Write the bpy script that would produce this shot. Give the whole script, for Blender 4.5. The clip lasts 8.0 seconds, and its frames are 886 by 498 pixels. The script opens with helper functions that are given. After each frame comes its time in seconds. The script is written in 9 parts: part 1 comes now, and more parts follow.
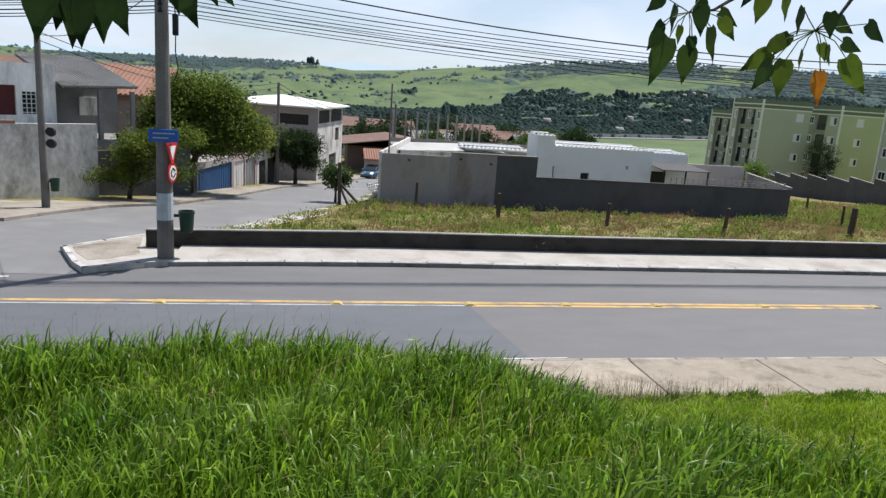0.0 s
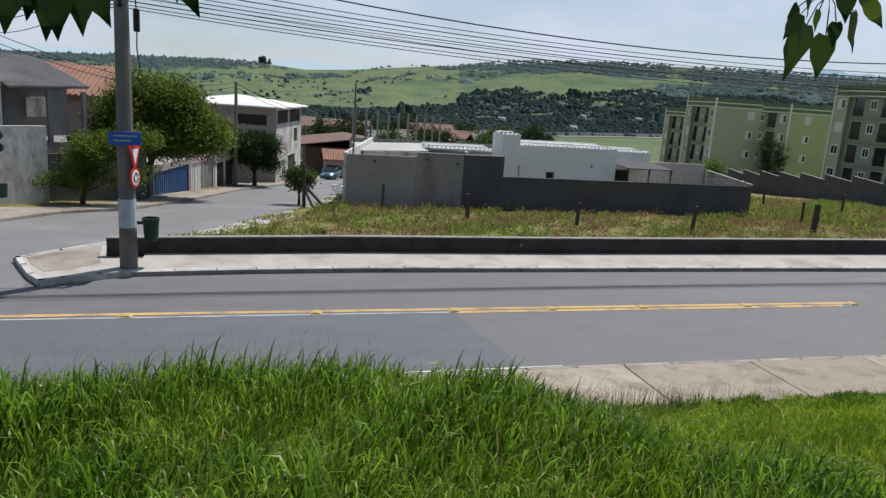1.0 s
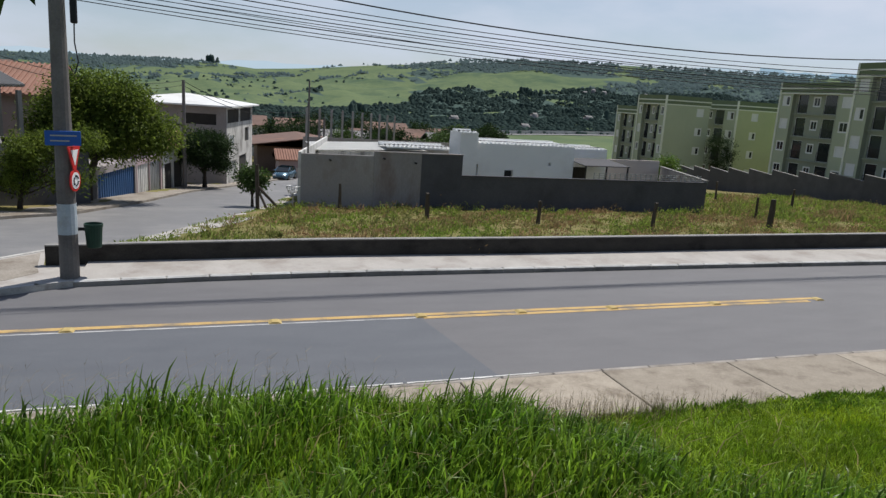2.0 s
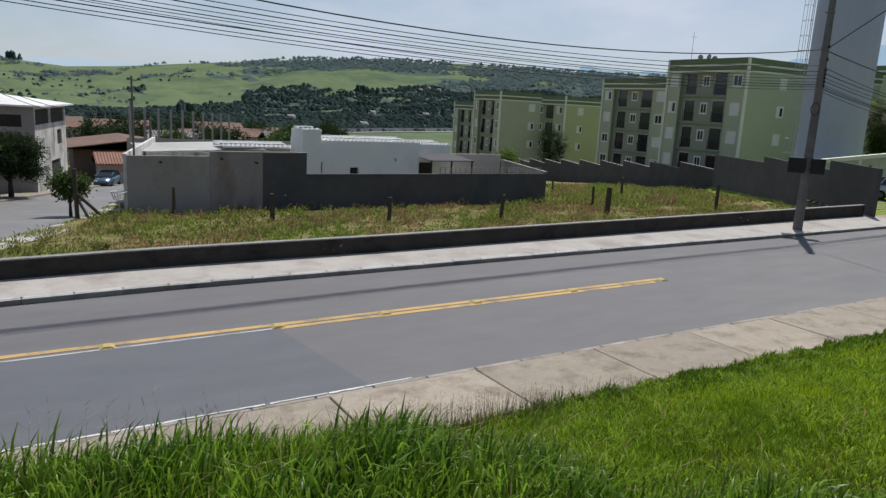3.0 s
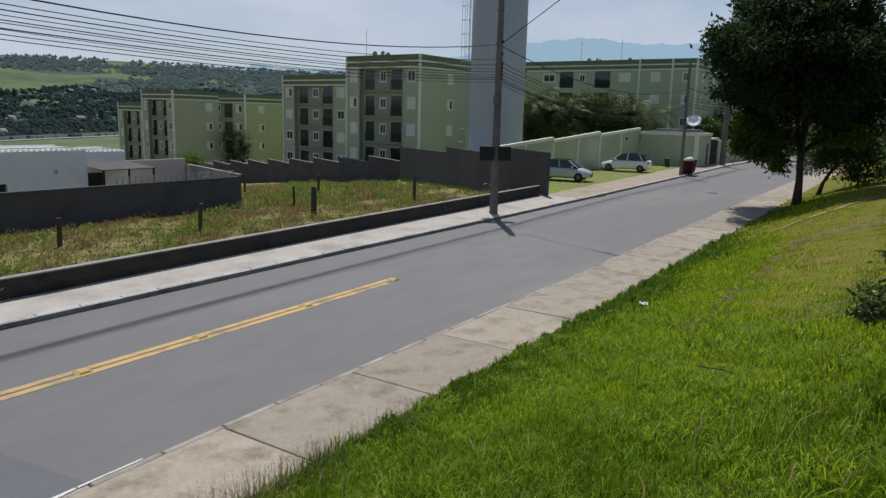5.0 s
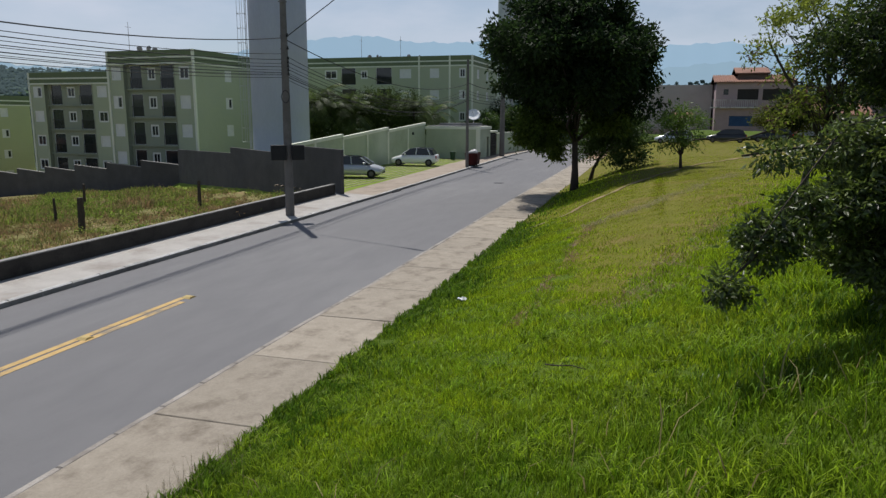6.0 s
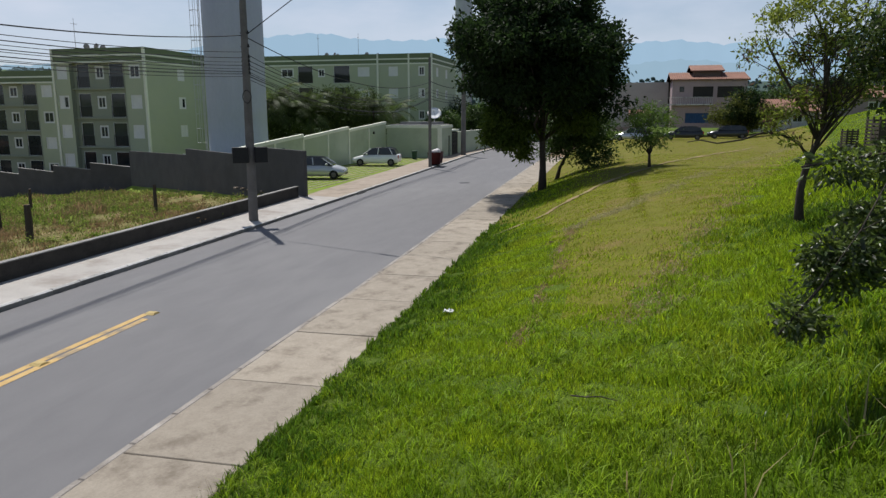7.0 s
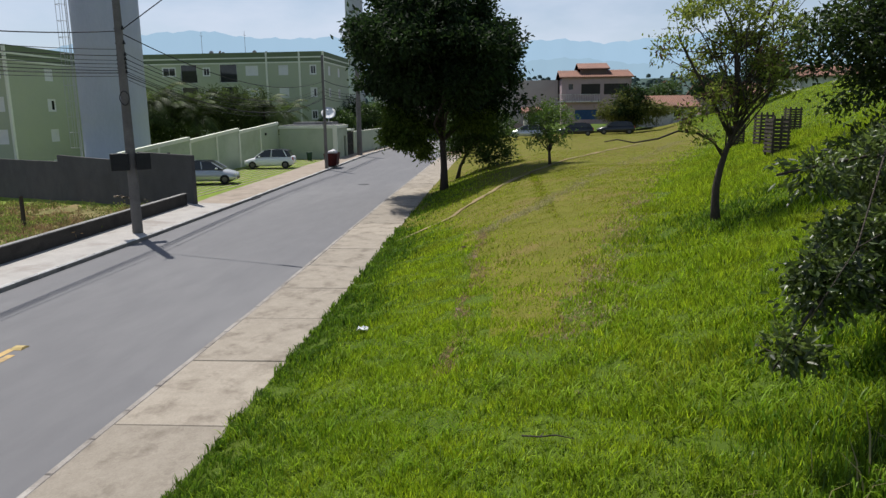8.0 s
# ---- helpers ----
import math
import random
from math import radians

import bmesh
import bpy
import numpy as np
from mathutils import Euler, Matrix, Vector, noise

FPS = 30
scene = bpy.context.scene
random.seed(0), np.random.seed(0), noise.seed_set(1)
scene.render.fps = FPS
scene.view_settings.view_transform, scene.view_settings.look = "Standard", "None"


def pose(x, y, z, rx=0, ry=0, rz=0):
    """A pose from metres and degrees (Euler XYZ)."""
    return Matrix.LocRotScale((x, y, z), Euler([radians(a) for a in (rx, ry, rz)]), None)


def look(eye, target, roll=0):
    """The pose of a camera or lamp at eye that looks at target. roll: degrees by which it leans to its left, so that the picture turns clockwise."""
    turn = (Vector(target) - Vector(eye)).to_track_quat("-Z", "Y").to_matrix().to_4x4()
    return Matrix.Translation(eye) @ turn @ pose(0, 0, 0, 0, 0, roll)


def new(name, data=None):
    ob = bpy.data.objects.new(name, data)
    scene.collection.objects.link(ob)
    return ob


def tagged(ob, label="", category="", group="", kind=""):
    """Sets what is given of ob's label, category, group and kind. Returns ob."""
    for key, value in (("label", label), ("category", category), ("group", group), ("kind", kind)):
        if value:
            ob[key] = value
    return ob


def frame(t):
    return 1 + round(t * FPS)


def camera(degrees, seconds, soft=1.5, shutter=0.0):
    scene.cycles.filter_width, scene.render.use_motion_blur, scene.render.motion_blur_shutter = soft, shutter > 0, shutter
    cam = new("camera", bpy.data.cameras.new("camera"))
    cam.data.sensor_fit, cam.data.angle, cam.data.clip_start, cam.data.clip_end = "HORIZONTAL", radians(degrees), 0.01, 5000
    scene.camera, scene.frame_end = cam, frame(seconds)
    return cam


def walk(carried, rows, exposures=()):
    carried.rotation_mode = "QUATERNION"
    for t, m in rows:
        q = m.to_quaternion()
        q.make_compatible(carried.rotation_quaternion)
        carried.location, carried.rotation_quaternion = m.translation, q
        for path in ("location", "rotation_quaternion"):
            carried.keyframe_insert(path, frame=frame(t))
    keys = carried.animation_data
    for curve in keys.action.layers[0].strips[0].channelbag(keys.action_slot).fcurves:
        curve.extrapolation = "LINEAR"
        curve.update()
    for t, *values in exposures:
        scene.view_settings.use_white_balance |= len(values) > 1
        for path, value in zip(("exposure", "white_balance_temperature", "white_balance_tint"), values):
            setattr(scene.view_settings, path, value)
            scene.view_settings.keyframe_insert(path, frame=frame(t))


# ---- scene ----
cam = camera(64.35, 8.0, 1.4)
PATH = [
    (0, 0.236, 0.115, 4.704, 77.51, -3.90, -9.15),
    (0.5, -0.061, 0.423, 4.669, 77.70, -3.76, -12.55),
    (1, -0.219, 0.797, 4.660, 77.70, -3.73, -12.78),
    (1.2, -0.236, 0.946, 4.659, 77.74, -3.69, -14.49),
    (2.3, -0.298, 1.768, 4.515, 77.97, -3.42, -18.37),
    (2.5, -0.301, 1.956, 4.469, 78.15, -3.26, -21.88),
    (3, -0.253, 2.357, 4.418, 78.44, -3.03, -29.52),
    (3.5, -0.223, 2.832, 4.381, 78.70, -2.67, -35.46),
    (4, -0.122, 3.309, 4.372, 79.09, -2.05, -46.19),
    (4.5, 0.048, 3.756, 4.376, 79.25, -1.53, -54.05),
    (4.7, 0.118, 3.950, 4.366, 79.26, -1.48, -54.66),
    (5.8, 0.701, 4.852, 4.291, 79.35, -0.71, -64.04),
    (6, 0.827, 4.991, 4.286, 79.33, -0.26, -72.34),
    (6.5, 1.071, 5.417, 4.319, 79.22, 0.01, -75.96),
    (7, 1.441, 5.734, 4.363, 79.17, 0.04, -75.89),
    (7.5, 1.866, 5.998, 4.393, 79.06, 0.56, -84.18),
    (8, 2.319, 6.194, 4.414, 79.00, 0.70, -84.45),
]
EXPOSURE = [(0.0, 0.5), (0.5, 0.29), (1.0, 0.14), (2.5, 0.02), (4.5, -0.12), (6.5, -0.05), (7.0, 0.05), (8.0, 0.19)]
walk(cam, [(t, pose(x, y, z, rx, ry, rz)) for t, x, y, z, rx, ry, rz in PATH], EXPOSURE)

# ---- light ----
SUN_AZ, SUN_EL = 50.6, 61.5  # degrees from +y towards +x, and above the ground
world = bpy.data.worlds.new("world")
scene.world = world
world.use_nodes = True
wn = world.node_tree
sky = wn.nodes.new("ShaderNodeTexSky")
sky.sky_type, sky.sun_disc = "NISHITA", False
sky.sun_elevation, sky.sun_rotation = radians(SUN_EL), radians(SUN_AZ)
sky.altitude, sky.air_density, sky.dust_density, sky.ozone_density = 600, 1.0, 1.2, 2.5
back = wn.nodes["Background"]
back.inputs["Strength"].default_value = 0.082
tc = wn.nodes.new("ShaderNodeTexCoord")
mpw = wn.nodes.new("ShaderNodeMapping")
mpw.inputs["Scale"].default_value = (1.0, 1.0, 3.2)
wn.links.new(tc.outputs["Generated"], mpw.inputs["Vector"])
cl = wn.nodes.new("ShaderNodeTexNoise")
cl.inputs["Scale"].default_value, cl.inputs["Detail"].default_value, cl.inputs["Roughness"].default_value = 3.0, 6, 0.55
wn.links.new(mpw.outputs["Vector"], cl.inputs["Vector"])
cr = wn.nodes.new("ShaderNodeMapRange")
cr.inputs["From Min"].default_value, cr.inputs["From Max"].default_value, cr.inputs["To Min"].default_value, cr.inputs["To Max"].default_value = 0.4, 0.68, 0.4, 1.0
wn.links.new(cl.outputs["Fac"], cr.inputs["Value"])
cm = wn.nodes.new("ShaderNodeMix")
cm.data_type = "RGBA"
sep = wn.nodes.new("ShaderNodeSeparateXYZ")
wn.links.new(tc.outputs["Generated"], sep.inputs[0])
thin = wn.nodes.new("ShaderNodeMapRange")  # the haze lies low: it thins towards the zenith
thin.inputs["From Min"].default_value, thin.inputs["From Max"].default_value, thin.inputs["To Min"].default_value, thin.inputs["To Max"].default_value = 0.2, 0.5, 1.0, 0.22
wn.links.new(sep.outputs["Z"], thin.inputs["Value"])
hz_ = wn.nodes.new("ShaderNodeMath")
hz_.operation = "MULTIPLY"
wn.links.new(cr.outputs["Result"], hz_.inputs[0]), wn.links.new(thin.outputs["Result"], hz_.inputs[1])
sunward = wn.nodes.new("ShaderNodeVectorMath")  # the haze brightens towards the sun
sunward.operation = "DOT_PRODUCT"
sunward.inputs[1].default_value = (math.sin(radians(SUN_AZ)), math.cos(radians(SUN_AZ)), 0.0)
wn.links.new(tc.outputs["Generated"], sunward.inputs[0])
lean_ = wn.nodes.new("ShaderNodeMapRange")
lean_.inputs["From Min"].default_value, lean_.inputs["From Max"].default_value, lean_.inputs["To Min"].default_value, lean_.inputs["To Max"].default_value = 0.2, 0.85, 0.7, 1.12
wn.links.new(sunward.outputs["Value"], lean_.inputs["Value"])
hz2 = wn.nodes.new("ShaderNodeMath")
hz2.operation = "MULTIPLY"
hz2.use_clamp = True
wn.links.new(hz_.outputs[0], hz2.inputs[0]), wn.links.new(lean_.outputs["Result"], hz2.inputs[1])
wn.links.new(hz2.outputs[0], cm.inputs[0])
wn.links.new(sky.outputs["Color"], cm.inputs[6])
cm.inputs[7].default_value = (7.1, 7.9, 9.4, 1)  # thin bright haze and cloud
wn.links.new(cm.outputs[2], back.inputs["Color"])
sun = new("sun", bpy.data.lights.new("sun", "SUN"))
sun.data.energy, sun.data.angle, sun.data.color = 4.4, radians(0.6), (1.0, 0.965, 0.915)
SUN_DIR = Vector((math.sin(radians(SUN_AZ)) * math.cos(radians(SUN_EL)), math.cos(radians(SUN_AZ)) * math.cos(radians(SUN_EL)), math.sin(radians(SUN_EL))))
sun.matrix_world = look(SUN_DIR * 300, (0, 0, 0))



# ---- materials ----
def material(name, dark, light, rough=0.85, scale=3.0, fine=40.0, bump=0.15, metal=0.0, stain=None, stain_scale=0.5, stain_amount=0.5,
             spread=0.0, stretch=(1, 1, 1), spec=0.3, trans=0.0, leaf=False):
    """Two-scale mottled surface in world-sized coordinates. stain: a third colour in large blotches; spread: variation from piece to piece."""
    m = bpy.data.materials.new(name)
    m.use_nodes = True
    t = m.node_tree
    b = t.nodes["Principled BSDF"]
    geo = t.nodes.new("ShaderNodeNewGeometry")
    mp = t.nodes.new("ShaderNodeMapping")
    mp.inputs["Scale"].default_value = stretch
    t.links.new(geo.outputs["Position"], mp.inputs["Vector"])

    def noise_node(sc, detail, rough_n=0.6):
        n = t.nodes.new("ShaderNodeTexNoise")
        n.inputs["Scale"].default_value, n.inputs["Detail"].default_value, n.inputs["Roughness"].default_value = sc, detail, rough_n
        t.links.new(mp.outputs["Vector"], n.inputs["Vector"])
        return n

    def mix(fac, a, c):
        x = t.nodes.new("ShaderNodeMix")
        x.data_type = "RGBA"
        for sock, v in (("Factor", fac), ("A", a), ("B", c)):
            i = [s for s in x.inputs if s.name == sock and s.type == ("VALUE" if sock == "Factor" else "RGBA")][0]
            if isinstance(v, (tuple, float)):
                i.default_value = (*v, 1) if isinstance(v, tuple) else v
            else:
                t.links.new(v, i)
        return [s for s in x.outputs if s.type == "RGBA"][0]

    def ramp(sock, lo, hi):
        r = t.nodes.new("ShaderNodeMapRange")
        r.inputs["From Min"].default_value, r.inputs["From Max"].default_value = lo, hi
        t.links.new(sock, r.inputs["Value"])
        return r.outputs["Result"]

    big, small = noise_node(scale, 4), noise_node(fine, 3)
    add = t.nodes.new("ShaderNodeMath")
    add.operation = "MULTIPLY_ADD"
    t.links.new(small.outputs["Fac"], add.inputs[0])
    add.inputs[1].default_value = 0.5
    half = t.nodes.new("ShaderNodeMath")
    half.operation = "MULTIPLY"
    half.inputs[1].default_value = 0.6
    t.links.new(big.outputs["Fac"], half.inputs[0])
    t.links.new(half.outputs[0], add.inputs[2])
    col = mix(ramp(add.outputs[0], 0.35, 0.75), dark, light)
    if stain:
        st = noise_node(stain_scale, 5, 0.65)
        f = ramp(st.outputs["Fac"], 0.5, 0.68)
        k = t.nodes.new("ShaderNodeMath")
        k.operation = "MULTIPLY"
        k.inputs[1].default_value = stain_amount
        t.links.new(f, k.inputs[0])
        col = mix(k.outputs[0], col, stain)
    if spread:
        hs = t.nodes.new("ShaderNodeHueSaturation")
        rnd = geo.outputs["Random Per Island"]
        if spread < 0:
            rnd = t.nodes.new("ShaderNodeObjectInfo").outputs["Random"]
        r = t.nodes.new("ShaderNodeMapRange")
        r.inputs["To Min"].default_value, r.inputs["To Max"].default_value = 1 - abs(spread), 1 + abs(spread)
        t.links.new(rnd, r.inputs["Value"])
        t.links.new(r.outputs["Result"], hs.inputs["Value"])
        t.links.new(col, hs.inputs["Color"])
        col = hs.outputs["Color"]
    t.links.new(col, b.inputs["Base Color"])
    b.inputs["Roughness"].default_value, b.inputs["Metallic"].default_value = rough, metal
    b.inputs["Specular IOR Level"].default_value, b.inputs["Transmission Weight"].default_value = spec, trans
    if bump:
        bn = t.nodes.new("ShaderNodeBump")
        bn.inputs["Strength"].default_value, bn.inputs["Distance"].default_value = bump, 0.02
        t.links.new(small.outputs["Fac"], bn.inputs["Height"])
        t.links.new(bn.outputs["Normal"], b.inputs["Normal"])
    if leaf:
        tr = t.nodes.new("ShaderNodeBsdfTranslucent")
        sh = t.nodes.new("ShaderNodeMixShader")
        sh.inputs[0].default_value = 0.5
        t.links.new(col, tr.inputs["Color"])
        t.links.new(b.outputs[0], sh.inputs[1])
        t.links.new(tr.outputs[0], sh.inputs[2])
        t.links.new(sh.outputs[0], t.nodes["Material Output"].inputs["Surface"])
    return m


STREET_GREY = material("worn pale street asphalt", (0.15, 0.148, 0.15), (0.205, 0.202, 0.2), 0.6, 1.0, 55, 0.3, stain=(0.26, 0.25, 0.24), stain_scale=0.25, stain_amount=0.6, spec=0.45)
ASPHALT_PALE = material("bluish asphalt", (0.088, 0.095, 0.108), (0.118, 0.125, 0.139), 0.72, 1.2, 60, 0.35, stain=(0.138, 0.144, 0.156), stain_scale=0.2, stain_amount=0.4, stretch=(0.5, 1.6, 1), spec=0.4)
WEED_GREEN = material("green weeds", (0.13, 0.215, 0.034), (0.255, 0.32, 0.06), 0.8, 0.3, 3, 0.0, stain=(0.26, 0.22, 0.085), stain_scale=0.25, stain_amount=0.5, spread=0.45, leaf=True)
# valley haze is put into this floor's bluish colour
FOREST_FLOOR = material("wooded slope", (0.052, 0.082, 0.074), (0.074, 0.108, 0.094), 1.0, 0.03, 0.3, 0.0, spec=0.05)
ASPHALT = material("asphalt", (0.113, 0.111, 0.116), (0.147, 0.144, 0.148), 0.72, 1.2, 60, 0.35, stain=(0.187, 0.183, 0.183), stain_scale=0.16, stain_amount=0.5, stretch=(0.5, 1.6, 1), spec=0.4)
KERB_EDGE = material("whitewashed kerb edge", (0.50, 0.49, 0.47), (0.72, 0.71, 0.69), 0.9, 3, 40, 0.3, stain=(0.3, 0.285, 0.26), stain_scale=1.4, stain_amount=0.6, spread=-0.1)
SEAM = material("bitumen seam", (0.05, 0.05, 0.055), (0.085, 0.085, 0.09), 0.8, 4, 50)
CONCRETE = material("pavement concrete", (0.335, 0.314, 0.29), (0.455, 0.43, 0.40), 0.9, 1.5, 35, 0.3, stain=(0.235, 0.20, 0.172), stain_scale=0.7, stain_amount=0.65)
KERB_NEAR = material("worn near kerb", (0.24, 0.215, 0.19), (0.40, 0.37, 0.335), 0.95, 2.5, 35, 0.5, stain=(0.13, 0.11, 0.095), stain_scale=1.5, stain_amount=0.7, spread=-0.12)
SLAB = material("slab concrete", (0.25, 0.215, 0.17), (0.36, 0.315, 0.255), 0.85, 4.0, 35, 0.35, stain=(0.15, 0.122, 0.092), stain_scale=1.8, stain_amount=0.75, spread=-0.12, spec=0.3)
# kerb's road side: dirt, and its shade put into the colour
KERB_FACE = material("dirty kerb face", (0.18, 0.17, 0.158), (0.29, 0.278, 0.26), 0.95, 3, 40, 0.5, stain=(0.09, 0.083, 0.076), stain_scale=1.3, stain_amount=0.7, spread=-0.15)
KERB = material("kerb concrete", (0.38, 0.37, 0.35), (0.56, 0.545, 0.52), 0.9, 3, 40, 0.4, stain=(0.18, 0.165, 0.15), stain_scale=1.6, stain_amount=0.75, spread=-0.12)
# weathering, plus the shade of the wall's road side in the dark tone
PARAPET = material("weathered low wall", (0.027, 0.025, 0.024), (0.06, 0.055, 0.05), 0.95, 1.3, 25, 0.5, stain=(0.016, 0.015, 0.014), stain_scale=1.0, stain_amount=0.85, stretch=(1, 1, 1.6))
BROWN_RENDER = material("brown stained render", (0.235, 0.22, 0.22), (0.325, 0.31, 0.31), 0.95, 0.6, 15, 0.2, stain=(0.175, 0.115, 0.095), stain_scale=0.45, stain_amount=0.9, stretch=(1, 1, 0.35))
DARK_WALL = material("dark render", (0.072, 0.072, 0.08), (0.107, 0.107, 0.116), 0.95, 0.8, 18, 0.3, stain=(0.05, 0.05, 0.055), stain_scale=0.5, stain_amount=0.5)
GREY_RENDER = material("grey render", (0.265, 0.25, 0.245), (0.355, 0.335, 0.325), 0.95, 0.6, 15, 0.2, stain=(0.2, 0.145, 0.12), stain_scale=0.5, stain_amount=0.7, stretch=(1, 1, 0.5))
BLOCK_WALL = material("block wall", (0.068, 0.066, 0.067), (0.105, 0.101, 0.101), 0.95, 0.8, 18, 0.4, stain=(0.065, 0.06, 0.06), stain_scale=0.5, stain_amount=0.5, spread=-0.12)
WHITE = material("white paint", (0.80, 0.80, 0.79), (0.87, 0.87, 0.86), 0.75, 0.8, 20, 0.1, stain=(0.68, 0.66, 0.63), stain_scale=0.6, stain_amount=0.4)
OLD_WHITE = material("aged white render", (0.50, 0.49, 0.47), (0.76, 0.75, 0.72), 0.9, 1.6, 12, 0.2, stain=(0.17, 0.155, 0.14), stain_scale=1.6, stain_amount=0.85, stretch=(1, 1, 0.3))
STAINED = material("stained grey wall", (0.36, 0.345, 0.325), (0.72, 0.705, 0.67), 0.95, 0.9, 7, 0.3, stain=(0.16, 0.15, 0.135), stain_scale=0.7, stain_amount=0.85, stretch=(1, 1, 0.55))
YELLOW_GREEN = material("yellow green render", (0.40, 0.435, 0.25), (0.47, 0.505, 0.30), 0.9, 0.4, 12, 0.15, stain=(0.34, 0.375, 0.22), stain_scale=0.2, stain_amount=0.5)
GREEN_WALL = material("pale green render", (0.37, 0.41, 0.285), (0.44, 0.48, 0.34), 0.9, 0.4, 12, 0.15, stain=(0.32, 0.36, 0.27), stain_scale=0.2, stain_amount=0.5)
# greyer copy of the green render, recess shade put into the colour
SHADE_GREEN = material("grey green render", (0.25, 0.275, 0.205), (0.31, 0.335, 0.255), 0.9, 0.4, 12, 0.15)
DARK_GREEN = material("dark green band", (0.13, 0.165, 0.09), (0.17, 0.21, 0.12), 0.9, 0.4, 12, 0.1)
TRIM = material("cream trim", (0.66, 0.68, 0.56), (0.74, 0.76, 0.64), 0.8, 1, 20, 0.05)
CREAM_GREEN = material("boundary wall green", (0.38, 0.43, 0.315), (0.46, 0.51, 0.38), 0.9, 0.5, 12, 0.15, stain=(0.31, 0.345, 0.25), stain_scale=0.4, stain_amount=0.6)
PINK = material("pink render", (0.36, 0.275, 0.28), (0.44, 0.345, 0.35), 0.9, 0.5, 14, 0.15, stain=(0.30, 0.235, 0.235), stain_scale=0.4, stain_amount=0.5)
TILE = material("clay roof tile", (0.215, 0.108, 0.078), (0.32, 0.178, 0.128), 0.85, 1.2, 12, 0.3, stain=(0.15, 0.095, 0.075), stain_scale=0.6, stain_amount=0.7)
GREIGE = material("plain grey-beige render", (0.40, 0.37, 0.345), (0.47, 0.44, 0.41), 0.9, 0.5, 12, 0.1, stain=(0.35, 0.32, 0.30), stain_scale=0.3, stain_amount=0.5)
FIBRE = material("fibre cement roof", (0.19, 0.185, 0.18), (0.28, 0.275, 0.27), 0.9, 0.8, 14, 0.2, stain=(0.12, 0.115, 0.11), stain_scale=0.5, stain_amount=0.6)
ROOF_WHITE = material("white metal roof", (0.68, 0.68, 0.66), (0.80, 0.80, 0.78), 0.5, 0.6, 10, 0.05, stain=(0.56, 0.54, 0.5), stain_scale=0.4, stain_amount=0.5)
BLUE = material("blue painted steel", (0.022, 0.065, 0.16), (0.035, 0.10, 0.23), 0.55, 1.5, 20, 0.1)
STEEL = material("galvanised steel", (0.36, 0.37, 0.38), (0.48, 0.49, 0.50), 0.45, 3, 30, 0.1, metal=0.7)
POLE_GREY = material("pole concrete", (0.13, 0.12, 0.112), (0.205, 0.19, 0.178), 0.95, 1.2, 25, 0.4, stain=(0.085, 0.078, 0.072), stain_scale=0.8, stain_amount=0.6)
POLE_PAINT = material("pale blue pole paint", (0.36, 0.42, 0.46), (0.50, 0.55, 0.58), 0.9, 2, 25, 0.3, stain=(0.25, 0.24, 0.23), stain_scale=2, stain_amount=0.6)
WOOD = material("weathered post wood", (0.05, 0.04, 0.032), (0.10, 0.082, 0.066), 0.95, 3, 40, 0.6, stretch=(1, 1, 0.2))
BARK = material("bark", (0.035, 0.028, 0.022), (0.085, 0.068, 0.055), 0.95, 5, 40, 0.8, stretch=(1, 1, 0.35))
BLACK = material("black plastic", (0.012, 0.012, 0.013), (0.022, 0.022, 0.024), 0.6, 4, 40, 0.05)
CABLE = material("cable sheath", (0.012, 0.012, 0.014), (0.022, 0.022, 0.025), 0.7, 4, 40, 0.0)
GLASS = material("dark window glass", (0.015, 0.018, 0.02), (0.025, 0.028, 0.03), 0.06, 1, 3, 0.0, spec=0.6)
SHUTTER = material("white shutter", (0.62, 0.63, 0.60), (0.72, 0.73, 0.70), 0.6, 2, 20, 0.1)
# near-black for plates that stand for unlit insides and shadows
VOID = material("dark interior", (0.03, 0.028, 0.026), (0.05, 0.047, 0.043), 0.95, 1, 10, 0.0)
CAR_SILVER = material("silver car paint", (0.52, 0.54, 0.56), (0.57, 0.59, 0.61), 0.28, 1, 5, 0.0, metal=0.4, spec=0.6)
CAR_WHITE = material("white car paint", (0.82, 0.83, 0.84), (0.87, 0.88, 0.89), 0.25, 1, 5, 0.0, spec=0.6)
CAR_BLUE = material("blue grey car paint", (0.07, 0.14, 0.20), (0.09, 0.17, 0.24), 0.25, 1, 5, 0.0, metal=0.4, spec=0.6)
CAR_DARK = material("dark car paint", (0.02, 0.022, 0.026), (0.03, 0.032, 0.036), 0.25, 1, 5, 0.0, spec=0.6)
TYRE = material("tyre rubber", (0.018, 0.018, 0.018), (0.03, 0.03, 0.03), 0.85, 5, 50, 0.1)
LAMP_RED = material("red lamp glass", (0.30, 0.015, 0.012), (0.36, 0.02, 0.015), 0.2, 2, 10, 0.0, spec=0.6)
LAMP_CLEAR = material("clear lamp glass", (0.6, 0.62, 0.62), (0.7, 0.71, 0.71), 0.15, 2, 10, 0.0, spec=0.6)
SIGN_RED = material("sign red", (0.50, 0.02, 0.02), (0.58, 0.03, 0.03), 0.5, 3, 20, 0.0)
SIGN_WHITE = material("sign white", (0.74, 0.74, 0.74), (0.80, 0.80, 0.80), 0.5, 3, 20, 0.0)
SIGN_BLUE = material("sign blue", (0.02, 0.09, 0.36), (0.03, 0.12, 0.42), 0.5, 3, 20, 0.0)
BIN_GREEN = material("green plastic bin", (0.012, 0.04, 0.026), (0.02, 0.055, 0.036), 0.5, 3, 20, 0.0)
